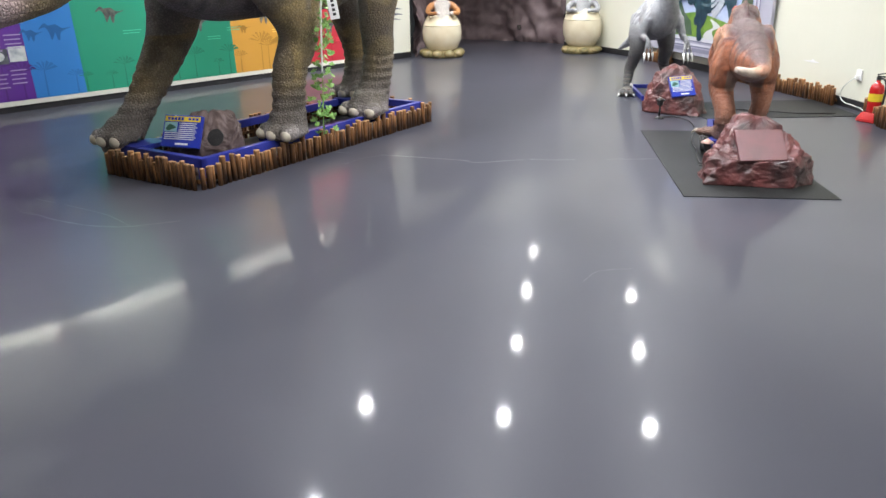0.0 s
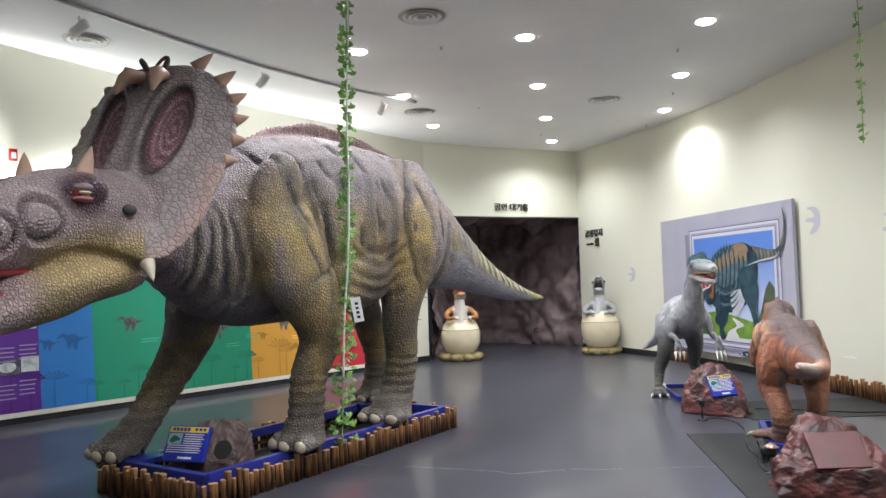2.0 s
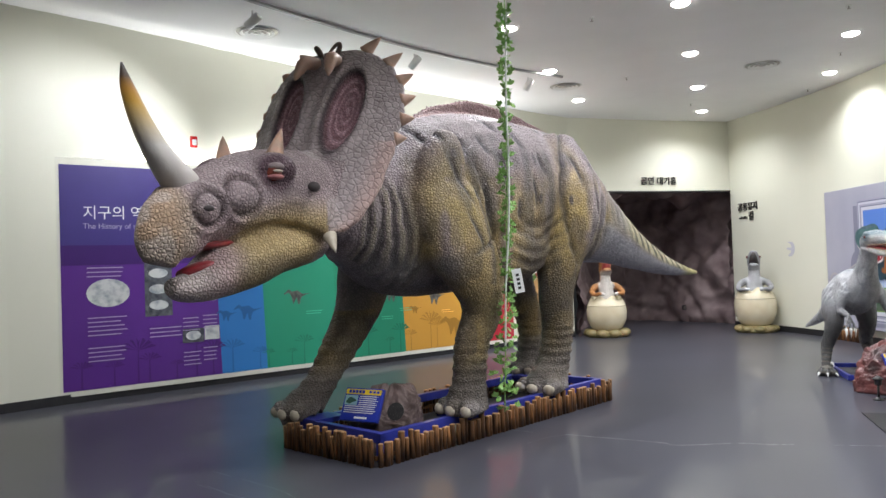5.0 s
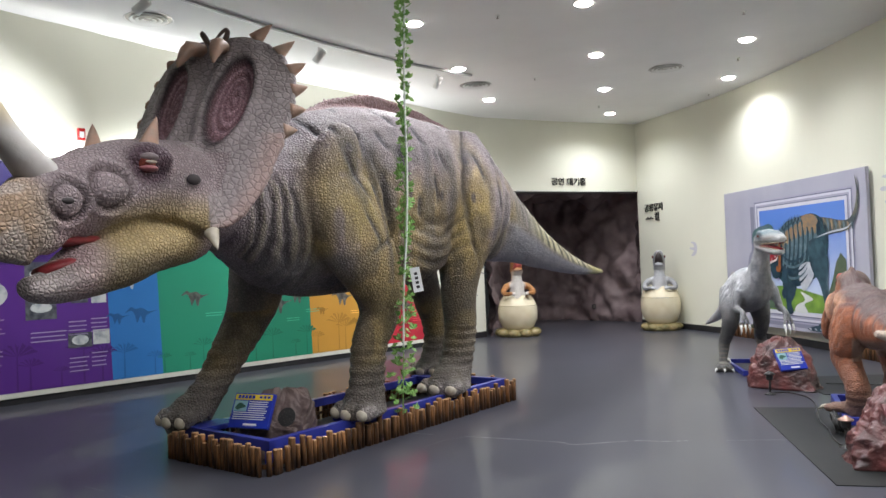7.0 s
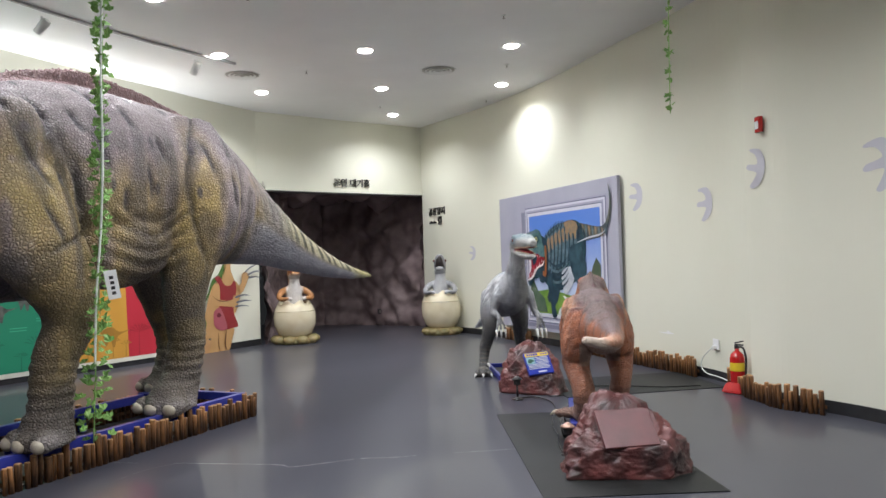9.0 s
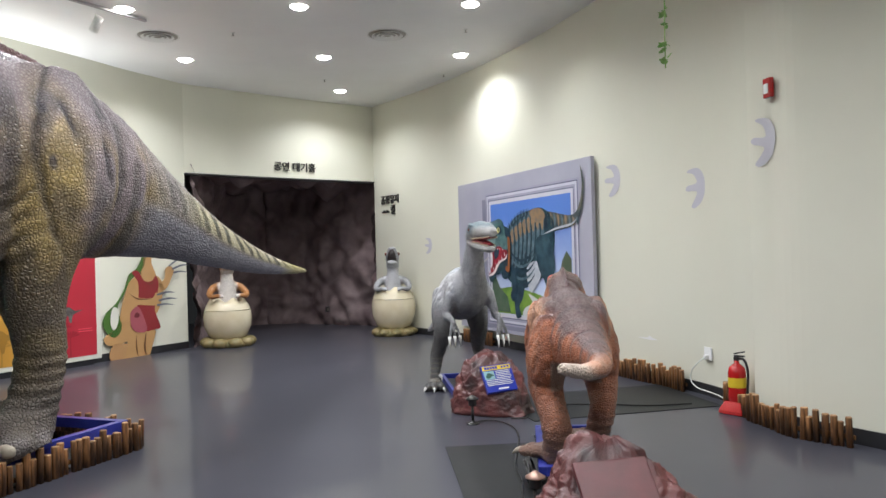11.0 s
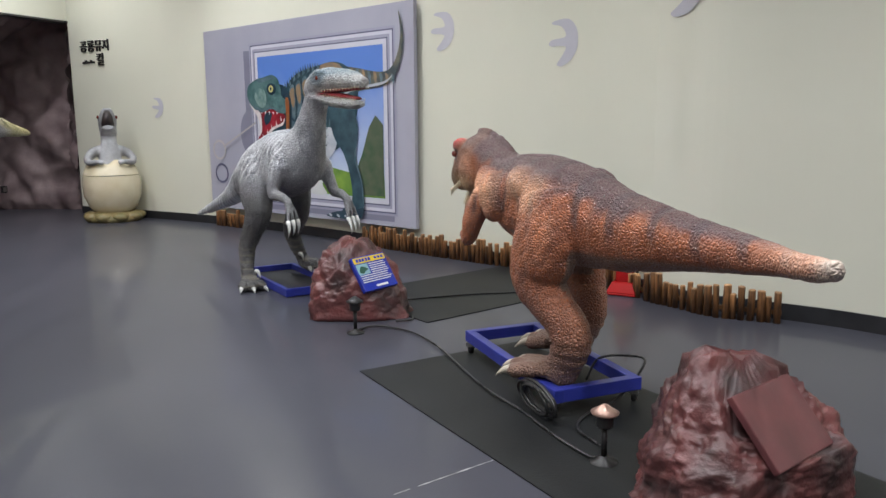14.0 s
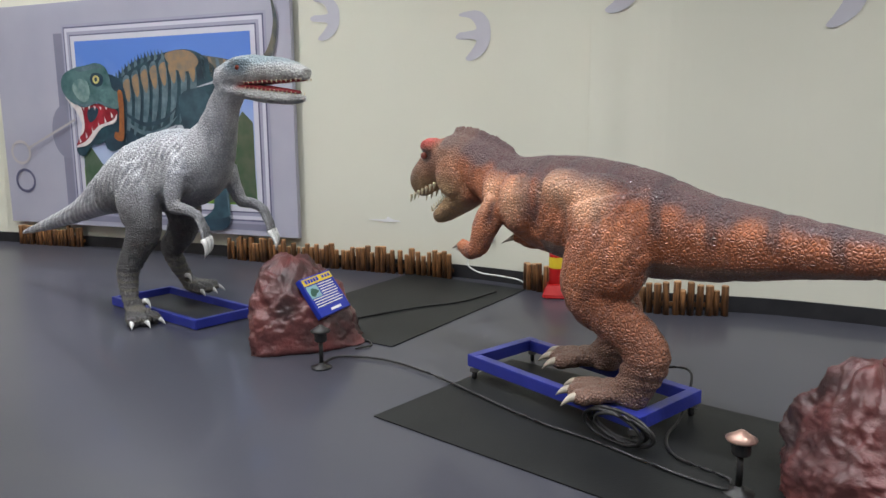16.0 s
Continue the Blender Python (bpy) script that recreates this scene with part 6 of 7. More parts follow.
    shape("hump", [(2.30, 1.93), (2.45, 1.975), (2.62, 1.95), (2.70, 1.86), (2.6, 1.78), (2.42, 1.80)], 17, tan)
    for k in range(5):
        z0 = 1.40 - 0.085 * k
        shape("hide_fold", [(1.78, z0), (2.0, z0 - 0.09), (2.25, z0 - 0.05), (2.42, z0 + 0.06), (2.25, z0 - 0.085), (2.0, z0 - 0.13), (1.8, z0 - 0.04)], 17, slate if k % 2 else deep)
    for k in range(16):
        x = 1.62 + 0.042 * k
        zz = 1.66 + 0.27 * math.sin(min(1.5, 0.2 + 0.105 * k))
        shape("crest", [(x, zz - 0.05), (x + 0.05, zz - 0.02), (x + 0.015, zz + 0.06)], 14, slate if k % 2 else deep, smooth=False)
    shape("thigh", [(2.45, 1.55), (2.75, 1.6), (2.9, 1.3), (2.86, 0.95), (2.95, 0.7), (2.97, 0.45), (2.88, 0.36), (2.72, 0.34), (2.62, 0.38), (2.78, 0.5), (2.76, 0.75), (2.66, 1.0), (2.5, 1.2)], 18, printed("thigh paint", (0.012, 0.035, 0.055), (0.05, 0.11, 0.14), 7, 0.5))
    shape("thigh_light", [(2.88, 1.12), (2.865, 0.95), (2.95, 0.7), (2.97, 0.46), (2.955, 0.46), (2.93, 0.7), (2.84, 0.94)], 19, slate)
    shape("foot", [(2.35, 0.30), (2.55, 0.36), (2.85, 0.40), (2.97, 0.42), (2.9, 0.30), (2.6, 0.28)], 19, deep)
    for k in range(3):
        shape("claw", oval(2.42 + 0.13 * k, 0.31, 0.03, 0.014, 10, -20), 20, pale)
    shape("arm", [(1.75, 1.2), (1.9, 1.15), (1.9, 0.9), (1.8, 0.72), (1.72, 0.8), (1.8, 0.95)], 18, deep)
    shape("neck", [(1.45, 1.75), (1.70, 1.74), (1.80, 1.5), (1.72, 1.1), (1.5, 1.05), (1.42, 1.4)], 19, deep)
    shape("lower_jaw", [(1.10, 1.11), (1.23, 1.14), (1.39, 1.26), (1.55, 1.31), (1.66, 1.39), (1.70, 1.47), (1.66, 1.26), (1.54, 1.18), (1.42, 1.10), (1.30, 1.08), (1.18, 0.97), (1.09, 1.01)], 20, teal)
    shape("mouth", [(1.15, 1.49), (1.44, 1.49), (1.67, 1.42), (1.60, 1.32), (1.41, 1.27), (1.24, 1.12), (1.10, 1.08), (1.14, 1.16), (1.21, 1.26), (1.19, 1.39)], 21, red)
    shape("gum", [(0.99, 1.57), (1.10, 1.52), (1.20, 1.45), (1.22, 1.26), (1.16, 1.18), (1.18, 1.29), (1.15, 1.39), (1.08, 1.47)], 22, gum)
    shape("lower_gum", [(1.10, 1.08), (1.23, 1.13), (1.40, 1.27), (1.60, 1.33), (1.66, 1.39), (1.63, 1.31), (1.44, 1.25), (1.27, 1.10), (1.11, 1.06)], 22, gum)
    shape("gullet", [(1.30, 1.45), (1.42, 1.45), (1.39, 1.36), (1.30, 1.31), (1.27, 1.38)], 22, deep)
    shape("skull", [(0.95, 1.66), (0.98, 1.78), (1.14, 1.85), (1.30, 1.87), (1.44, 1.89), (1.55, 1.85), (1.60, 1.76), (1.63, 1.64), (1.70, 1.59), (1.72, 1.47), (1.64, 1.44), (1.53, 1.46), (1.42, 1.50), (1.25, 1.46), (1.12, 1.49), (1.02, 1.55)], 23, printed("skull paint", (0.035, 0.10, 0.105), (0.10, 0.19, 0.19), 10, 0.7))
    shape("snout_light", [(1.10, 1.67), (1.18, 1.74), (1.30, 1.72), (1.33, 1.62), (1.30, 1.53), (1.21, 1.52), (1.13, 1.59)], 24, printed("skull light", (0.26, 0.36, 0.34), (0.10, 0.19, 0.19), 14, 0.6))
    shape("cheek_light", [(1.42, 1.61), (1.55, 1.63), (1.62, 1.56), (1.66, 1.49), (1.57, 1.49), (1.48, 1.52)], 24, printed("cheek light", (0.13, 0.25, 0.24), (0.05, 0.12, 0.13), 14, 0.6))
    shape("lip", [(1.02, 1.56), (1.12, 1.50), (1.25, 1.46), (1.42, 1.50), (1.53, 1.47), (1.64, 1.44), (1.53, 1.49), (1.42, 1.52), (1.25, 1.49), (1.13, 1.53)], 25, slate)
    shape("crown_light", [(1.14, 1.84), (1.30, 1.86), (1.44, 1.87), (1.51, 1.84), (1.37, 1.83), (1.23, 1.81)], 24, slate)
    shape("eye_socket", [(1.35, 1.74), (1.39, 1.79), (1.47, 1.79), (1.52, 1.76), (1.51, 1.69), (1.45, 1.66), (1.38, 1.68)], 25, deep)
    shape("collar", [(1.70, 1.61), (1.76, 1.59), (1.76, 1.36), (1.73, 1.14), (1.62, 1.15), (1.63, 1.22), (1.68, 1.22), (1.70, 1.42)], 26, printed("collar paint", (0.36, 0.13, 0.04), (0.2, 0.07, 0.03), 16, 0.5))
    shape("eye", oval(1.43, 1.73, 0.045, 0.04), 26, printed("eye yellow", (0.62, 0.55, 0.20)))
    shape("pupil", oval(1.43, 1.73, 0.018, 0.022), 27, deep)
    for k in range(6):
        shape("tooth", [(1.14 + 0.075 * k, 1.49 - 0.006 * k), (1.17 + 0.075 * k, 1.485 - 0.006 * k), (1.155 + 0.075 * k, 1.43)], 24, gum, smooth=False)
        shape("tooth", [(1.14 + 0.09 * k, 1.10 + 0.05 * k), (1.165 + 0.09 * k, 1.115 + 0.05 * k), (1.14 + 0.09 * k, 1.165 + 0.05 * k)], 24, gum, smooth=False)
    for k in range(9):
        t0, t1 = k / 9, (k + 1) / 9
        a, b = (1.1 - 0.72 * t0, 1.34 - 0.30 * t0), (1.1 - 0.72 * t1, 1.34 - 0.30 * t1)
        shape("rope", [(a[0], a[1] - 0.012), (a[0], a[1] + 0.012), (b[0], b[1] + 0.016), (b[0], b[1] - 0.010)], 22, printed("rope paint", (0.45, 0.42, 0.42)), smooth=False)
    for cx, cz, mat in ((0.24, 1.0, printed("rope ring paint", (0.5, 0.47, 0.47))), (0.27, 0.70, dark)):
        for k in range(18):
            a0, a1 = 2 * math.pi * k / 18, 2 * math.pi * (k + 1) / 18
            shape("ring", [(cx + 0.15 * math.cos(a0), cz + 0.13 * math.sin(a0)), (cx + 0.15 * math.cos(a1), cz + 0.13 * math.sin(a1)), (cx + 0.12 * math.cos(a1), cz + 0.10 * math.sin(a1)), (cx + 0.12 * math.cos(a0), cz + 0.10 * math.sin(a0))], 3, mat, smooth=False)


painting()


# ---- long coloured history panel ----
def history_panel():
    root = tagged(empty("history_panel", -6.5, 7.5, 0, 53.6), "long cream-framed wall panel with purple, blue, green, orange and red fields", "display panel")
    bm = bmesh.new()
    box(bm, -0.20, 7.42, 0.0, 0.09, 0.075, 2.91, 0.01)
    part("frame", bm, M_CREAM, root, "cream laminate frame")
    bm = bmesh.new()
    box(bm, -0.1, 7.3, 0.02, 0.10, 0.0, 0.074)
    part("plinth", bm, M_SKIRT, root, "black recessed plinth")
    zb, zt = 0.14, 2.82
    edges = (0.0, 1.93, 2.58, 3.72, 4.95, 6.26, 7.34)
    tones = ((0.105, 0.03, 0.24), (0.035, 0.19, 0.50), (0.022, 0.27, 0.16), (0.02, 0.24, 0.135), (0.55, 0.28, 0.045), (0.46, 0.028, 0.045))
    names = ("purple_field", "blue_field", "green_field", "green_field", "orange_field", "red_field")
    for k, (c, nm) in enumerate(zip(tones, names)):
        bm = bmesh.new()
        a, b = edges[k], edges[k + 1]
        lean = 0.10
        flat(bm, [(a, zb), (b, zb), (b - (lean if k < 5 else 0), zt), (a - (lean if k else 0), zt)], -0.003)
        part(nm, bm, printed(nm.replace("_", " "), c, scale=1.5), root)
    bm = bmesh.new()
    rect(bm, 0.0, 1.83, 1.86, zt, -0.0045)
    part("header", bm, printed("header print", (0.06, 0.045, 0.20)), root, "dark violet header field")
    bm = bmesh.new()
    rect(bm, 0.0, 1.85, 1.62, 1.86, -0.0045)
    part("band", bm, printed("band print", (0.055, 0.02, 0.14)), root)
    writing("지구의 역사", 0.18, M_WHITE, root, 0.25, -0.006, 2.19, label="white title lettering")
    writing("The History of the Earth", 0.092, printed("grey lettering", (0.42, 0.40, 0.52)), root, 0.25, -0.006, 2.06, label="small grey subtitle lettering", name="subtitle")
    r = random.Random(9)
    text = printed("pale writing", (0.36, 0.30, 0.46))
    for x, w, z, n in ((0.28, 0.46, 1.58, 3), (0.28, 0.46, 0.98, 5), (0.28, 0.46, 0.62, 4), (1.0, 0.42, 0.80, 3), (1.42, 0.24, 0.90, 4), (1.68, 0.2, 0.92, 4), (1.42, 0.24, 0.46, 4), (1.68, 0.2, 0.5, 4)):
        bm = bmesh.new()
        for k in range(n):
            rect(bm, x, x + w * r.uniform(0.82, 1.0), z - 0.052 * k, z - 0.052 * k + 0.014, -0.006)
        part("text_block", bm, text, root, "thin lines of pale writing")
    photo = printed("grey photo print", (0.20, 0.24, 0.28), (0.55, 0.57, 0.55), 9, 0.8)
    shade = printed("dark photo print", (0.02, 0.025, 0.04), (0.15, 0.16, 0.17), 14, 0.5)
    for kind, x, z, w, h in (("o", 0.52, 1.28, 0.25, 0.17), ("r", 1.12, 1.30, 0.17, 0.34), ("r", 1.55, 1.22, 0.10, 0.09), ("r", 1.78, 1.22, 0.09, 0.10), ("r", 1.55, 0.68, 0.14, 0.09), ("r", 1.80, 0.70, 0.10, 0.09)):
        bm = bmesh.new()
        if kind == "o":
            flat(bm, oval(x, z, w, h), -0.006)
        else:
            rect(bm, x - w, x + w, z - h, z + h, -0.006)
        part("photo", bm, photo if kind == "o" or x > 1.7 else shade, root, "small printed photograph")
        if kind == "r" and x < 1.7:
            bm = bmesh.new()
            for j in range(3 if h > 0.2 else 1):
                flat(bm, oval(x, z + (0.2 - 0.2 * j if h > 0.2 else 0), w * 0.7, 0.06), -0.0075)
            part("fossil", bm, photo, root)
    # tone-in-tone plants along the foot, and small animals with captions
    for k in range(26):
        x = 0.25 + 0.27 * k + r.uniform(-0.08, 0.08)
        f = max(i for i in range(6) if edges[i] <= x)
        c = tuple(v * 0.72 for v in tones[f])
        bm = bmesh.new()
        h = r.uniform(0.16, 0.42)
        for j in range(7):
            a = radians(20 + 23 * j)
            flat(bm, [(x, 0.16 + h), (x + 0.5 * h * math.cos(a - 0.1), 0.16 + h + 0.35 * h * math.sin(a - 0.1)), (x + 0.62 * h * math.cos(a), 0.16 + h + 0.3 * h * math.sin(a)), (x + 0.5 * h * math.cos(a + 0.12), 0.16 + h + 0.42 * h * math.sin(a + 0.12))], -0.005)
        flat(bm, [(x - 0.012, 0.15), (x + 0.012, 0.15), (x + 0.006, 0.16 + h), (x - 0.006, 0.16 + h)], -0.005)
        part("plant_print", bm, printed("plant print", c), root)
    for x, z, sc, tone in ((2.15, 1.42, 0.24, 0.6), (2.3, 0.95, 0.2, 0.13), (2.0, 0.92, 0.14, 0.13), (3.05, 1.12, 0.20, 0.02), (4.35, 0.95, 0.24, 0.02), (4.7, 1.06, 0.2, 0.02), (5.55, 0.98, 0.22, 0.02), (5.95, 0.5, 0.3, 0.2), (5.15, 0.8, 0.12, 0.3), (6.9, 0.75, 0.22, 0.02)):
        bm = bmesh.new()
        flat(bm, rounded([(x - sc, z + 0.1 * sc), (x - 0.6 * sc, z + 0.45 * sc), (x - 0.35 * sc, z + 0.3 * sc), (x + 0.1 * sc, z + 0.35 * sc), (x + 0.5 * sc, z + 0.1 * sc), (x + 1.1 * sc, z + 0.15 * sc), (x + 0.4 * sc, z - 0.12 * sc), (x + 0.25 * sc, z - 0.6 * sc), (x + 0.1 * sc, z - 0.55 * sc), (x + 0.0, z - 0.15 * sc), (x - 0.25 * sc, z - 0.6 * sc), (x - 0.38 * sc, z - 0.1 * sc), (x - 0.6 * sc, z + 0.2 * sc)], 3), -0.006)
        f = max(i for i in range(6) if edges[i] <= x)
        c = tuple(v * 0.6 for v in tones[f]) if tone in (0.13, 0.2, 0.3) else (tone, tone * 0.98, tone * 0.95)
        part("animal_print", bm, printed("animal print", c, (0.3, 0.28, 0.25) if tone == 0.02 else None, 14, 0.3), root)
        if tone == 0.02:
            bm = bmesh.new()
            for j in range(2):
                rect(bm, x + 0.15, x + 0.15 + r.uniform(0.18, 0.28), z - 0.24 - 0.035 * j, z - 0.23 - 0.035 * j, -0.006)
            part("caption", bm, printed("caption print", tuple(min(1, v * 1.8 + 0.05) for v in tones[f])), root)


history_panel()


# ---- painted cut-out figure on the wall beside the panel ----
def cutout():
    root = tagged(empty("cutout_figure", -2.10, 13.62, 0, 54.0), "flat painted cut-out of a clawed dinosaur in a red dress", "cut-out figure")

    def shape(name, pts, depth, mat, smooth=True):
        bm = bmesh.new()
        pts = rounded(pts) if smooth else pts
        y = -0.003 * depth
        if depth == 0:
            a = [bm.verts.new((x, 0.012, z)) for x, z in pts]
            b = [bm.verts.new((x, 0.0, z)) for x, z in pts]
            bm.faces.new(a), bm.faces.new(b)
            for k in range(len(a)):
                bm.faces.new((a[k - 1], a[k], b[k], b[k - 1]))
        else:
            flat(bm, pts, y)
        return part(name, bm, mat, root)

    skin, shade_ = printed("tan print", (0.50, 0.29, 0.12), (0.44, 0.25, 0.10), 5), printed("pale tan print", (0.48, 0.27, 0.12))
    green, red, claw = printed("green print", (0.07, 0.16, 0.03)), printed("dark red print", (0.27, 0.025, 0.03)), printed("grey claw print", (0.13, 0.14, 0.17))
    shape("neck", [(0.80, 2.07), (0.94, 2.07), (0.92, 1.81), (0.88, 1.59), (0.86, 1.40), (0.93, 1.23), (0.94, 1.10), (0.69, 1.12), (0.66, 1.26), (0.70, 1.41), (0.73, 1.59), (0.75, 1.81)], 0, skin)
    shape("tail", [(0.80, 1.77), (0.74, 1.59), (0.60, 1.33), (0.45, 1.23), (0.36, 1.02), (0.21, 0.82), (0.04, 0.69), (-0.02, 0.55), (0.04, 0.40), (0.14, 0.33), (0.21, 0.34), (0.28, 0.42), (0.29, 0.53), (0.23, 0.76), (0.33, 0.92), (0.47, 1.15), (0.65, 1.26), (0.74, 1.41), (0.79, 1.59)], 0, green)
    shape("hip", [(-0.01, 0.33), (0.11, 0.41), (0.29, 0.57), (0.38, 0.70), (0.58, 0.69), (0.60, 0.43), (0.42, 0.27), (0.22, 0.21), (0.04, 0.23)], 0, skin)
    shape("body", [(0.46, 1.14), (0.67, 1.23), (0.94, 1.20), (1.07, 1.05), (1.04, 0.84), (0.93, 0.62), (0.67, 0.50), (0.29, 0.53), (0.29, 0.74), (0.38, 0.99)], 1, skin)
    shape("legs", [(0.39, 0.38), (0.88, 0.40), (0.83, 0.11), (0.77, 0.00), (0.65, 0.00), (0.36, 0.00), (0.39, 0.18)], 1, skin)
    shape("pedestal", [(0.14, 0.21), (0.41, 0.20), (0.47, 0.05), (0.72, 0.00), (0.45, 0.00), (0.10, 0.00)], 0, shade_)
    shape("dress", [(0.49, 1.26), (0.60, 1.28), (0.71, 1.13), (0.85, 1.12), (0.93, 1.20), (0.98, 1.06), (0.93, 0.84), (0.90, 0.66), (1.00, 0.41), (0.92, 0.38), (0.83, 0.37), (0.72, 0.37), (0.65, 0.53), (0.57, 0.69), (0.60, 0.94), (0.59, 1.12)], 2, red)
    shape("far_arm", [(0.98, 1.06), (1.10, 1.15), (1.12, 1.30), (1.21, 1.34), (1.29, 1.27), (1.24, 1.16), (1.15, 1.01), (1.04, 0.96)], 1, skin)
    shape("forearm", [(0.41, 0.97), (0.60, 0.88), (0.85, 0.86), (0.92, 0.94), (0.99, 0.87), (0.98, 0.74), (0.90, 0.74), (0.63, 0.77), (0.44, 0.80)], 3, skin)
    shape("bag", [(0.46, 0.69), (0.58, 0.75), (0.67, 0.61), (0.74, 0.38), (0.58, 0.36), (0.46, 0.44), (0.44, 0.59)], 3, printed("pinkish print", (0.36, 0.09, 0.11)))
    shape("flower", [(0.52, 0.64), (0.57, 0.66), (0.61, 0.61), (0.56, 0.58), (0.51, 0.60)], 4, printed("flower print", (0.16, 0.02, 0.03)))
    shape("tail_gap", [(0.16, 0.77), (0.23, 0.73), (0.24, 0.60), (0.20, 0.47), (0.14, 0.44), (0.10, 0.53), (0.11, 0.67)], 2, M_CREAM)
    shape("claw", [(0.95, 0.92), (1.12, 0.95), (1.30, 0.92), (1.12, 0.92), (0.95, 0.89)], 5, claw)
    shape("claw", [(0.98, 0.83), (1.16, 0.85), (1.34, 0.82), (1.16, 0.82), (0.98, 0.80)], 5, claw)
    shape("claw", [(0.95, 0.76), (1.12, 0.76), (1.28, 0.72), (1.12, 0.74), (0.95, 0.73)], 5, claw)
    shape("claw", [(1.19, 1.36), (1.33, 1.44), (1.46, 1.46), (1.33, 1.41), (1.19, 1.33)], 5, claw)
    shape("claw", [(1.26, 1.31), (1.43, 1.36), (1.60, 1.35), (1.43, 1.33), (1.26, 1.28)], 5, claw)
    shape("claw", [(1.28, 1.25), (1.44, 1.26), (1.59, 1.22), (1.44, 1.24), (1.28, 1.22)], 5, claw)
    shape("drawn_line", [(0.43, 0.95), (0.59, 0.87), (0.85, 0.85), (0.59, 0.85)], 4, printed("brown line print", (0.16, 0.07, 0.03)))
    shape("drawn_line", [(0.72, 1.11), (0.80, 1.07), (0.87, 1.10), (0.80, 1.08)], 4, printed("brown line print", (0.16, 0.07, 0.03)))
    shape("drawn_line", [(0.54, 0.33), (0.53, 0.11), (0.57, 0.00), (0.55, 0.11)], 4, printed("brown line print", (0.16, 0.07, 0.03)))
    shape("drawn_line", [(0.72, 0.35), (0.67, 0.13), (0.72, 0.00), (0.70, 0.13)], 4, printed("brown line print", (0.16, 0.07, 0.03)))


cutout()


# ---- cave: displaced rock behind the opening ----
def rock_sheet(name, line, z0, z1, deep, seed, step=0.05):
    pts, acc = [line[0]], 0.0
    for a, b in zip(line, line[1:]):
        n = max(1, round((b - a).length / step))
        pts += [a.lerp(b, (k + 1) / n) for k in range(n)]
    nrm = [p - q for p, q in zip(offsets(pts, 1.0), pts)]
    rows = int((z1 - z0) / step)
    bm = bmesh.new()
    grid = []
    for j in range(rows + 1):
        z = z0 + (z1 - z0) * j / rows
        row = []
        for i, p in enumerate(pts):
            q = Vector((p.x * 1.0, p.y * 1.0, z))
            w = q + 0.25 * Vector((noise.noise(q * 1.7), noise.noise(q * 1.7 + Vector((9, 0, 0))), noise.noise(q * 1.7 + Vector((0, 9, 0)))))
            d1, _ = noise.voronoi(w * 1.25 + Vector((seed, 0, 0)))
            d2, _ = noise.voronoi(w * 3.1 + Vector((0, seed, 0)))
            h = 0.55 * (d1[1] - d1[0]) + 0.28 * min(0.5, d2[1] - d2[0]) + 0.14 * noise.fractal(q * 3, 1.0, 2.0, 4)
            t = nrm[i]
            row.append(bm.verts.new((p.x - t.x * deep * h, p.y - t.y * deep * h, z)))
        grid.append(row)
    for a, b in zip(grid, grid[1:]):
        for i in range(len(pts) - 1):
            bm.faces.new((a[i], a[i + 1], b[i + 1], b[i]))
    for f in bm.faces:
        f.smooth = True
    return tagged(mesh_object(name, bm, M_ROCKWALL), "purplish brown moulded cave rock", "rock wall", kind="structure")


V2 = lambda *a: [Vector(p) for p in a]
rock_sheet("wall_cave", V2((-1.16, 14.98), (-1.25, 16.2), (-1.1, 18.3), (-0.3, 19.05), (0.6, 18.75), (1.3, 18.05), (2.12, 17.5), (2.06, 16.9)), 0.0, 3.0, 0.42, 5)
bm = bmesh.new()
n = 44
grid = []
for j in range(n + 1):
    row = []
    for i in range(n + 1):
        x, y = -1.7 + 4.2 * i / n, 14.9 + 4.6 * j / n
        q = Vector((x, y, 0))
        d, _ = noise.voronoi(q * 1.3)
        row.append(bm.verts.new((x, y, 2.98 - 0.5 * (d[1] - d[0]) * ramp(0.1, 0.8, y - 15.0 - 0.6 * (x + 1.2)) - 0.1 * noise.noise(q * 3))))
    grid.append(row)
for a, b in zip(grid, grid[1:]):
    for i in range(n):
        # keep the roof of rock behind the lintel
        c = (a[i].co + b[i + 1].co) / 2
        if c.y > 15.32 + 0.604 * (c.x + 1.2):
            bm.faces.new((a[i], a[i + 1], b[i + 1], b[i])).smooth = True
bmesh.ops.delete(bm, geom=[v for v in bm.verts if not v.link_faces], context="VERTS")
tagged(mesh_object("ceiling_cave", bm, M_ROCKWALL), "purplish brown moulded rock roof of the cave", "rock roof", kind="structure")
# A black strip draws the dark underside of the lintel's thickness.
bm = bmesh.new()
strip(bm, offsets(LINTEL, -0.012), 0.21, 2.825, 2.85)
tagged(mesh_object("trim_lintel", bm, M_BLACK), "thin dark strip along the lintel's lower edge", "trim", kind="structure")
root = tagged(empty("floor_socket", 0.92, 17.93, 0.35, 40), "small square socket box on the cave rock", "socket")
bm = bmesh.new()
box(bm, -0.05, 0.05, -0.16, -0.13, -0.055, 0.055, 0.006)
part("box", bm, M_BLACK, root)
bm = bmesh.new()
box(bm, -0.03, 0.03, -0.166, -0.16, -0.034, 0.034, 0.004)
part("cover", bm, M_STEEL, root)


# ---- lettering on the walls ----
def wall_sign(name, label, x, y, z, turn, lines):
    root = tagged(empty(name, x, y, z, turn), label, "sign")
    for text, size, dx, dz in lines:
        writing(text, size, M_BLACK, root, dx, -0.012, dz, depth=0.01)


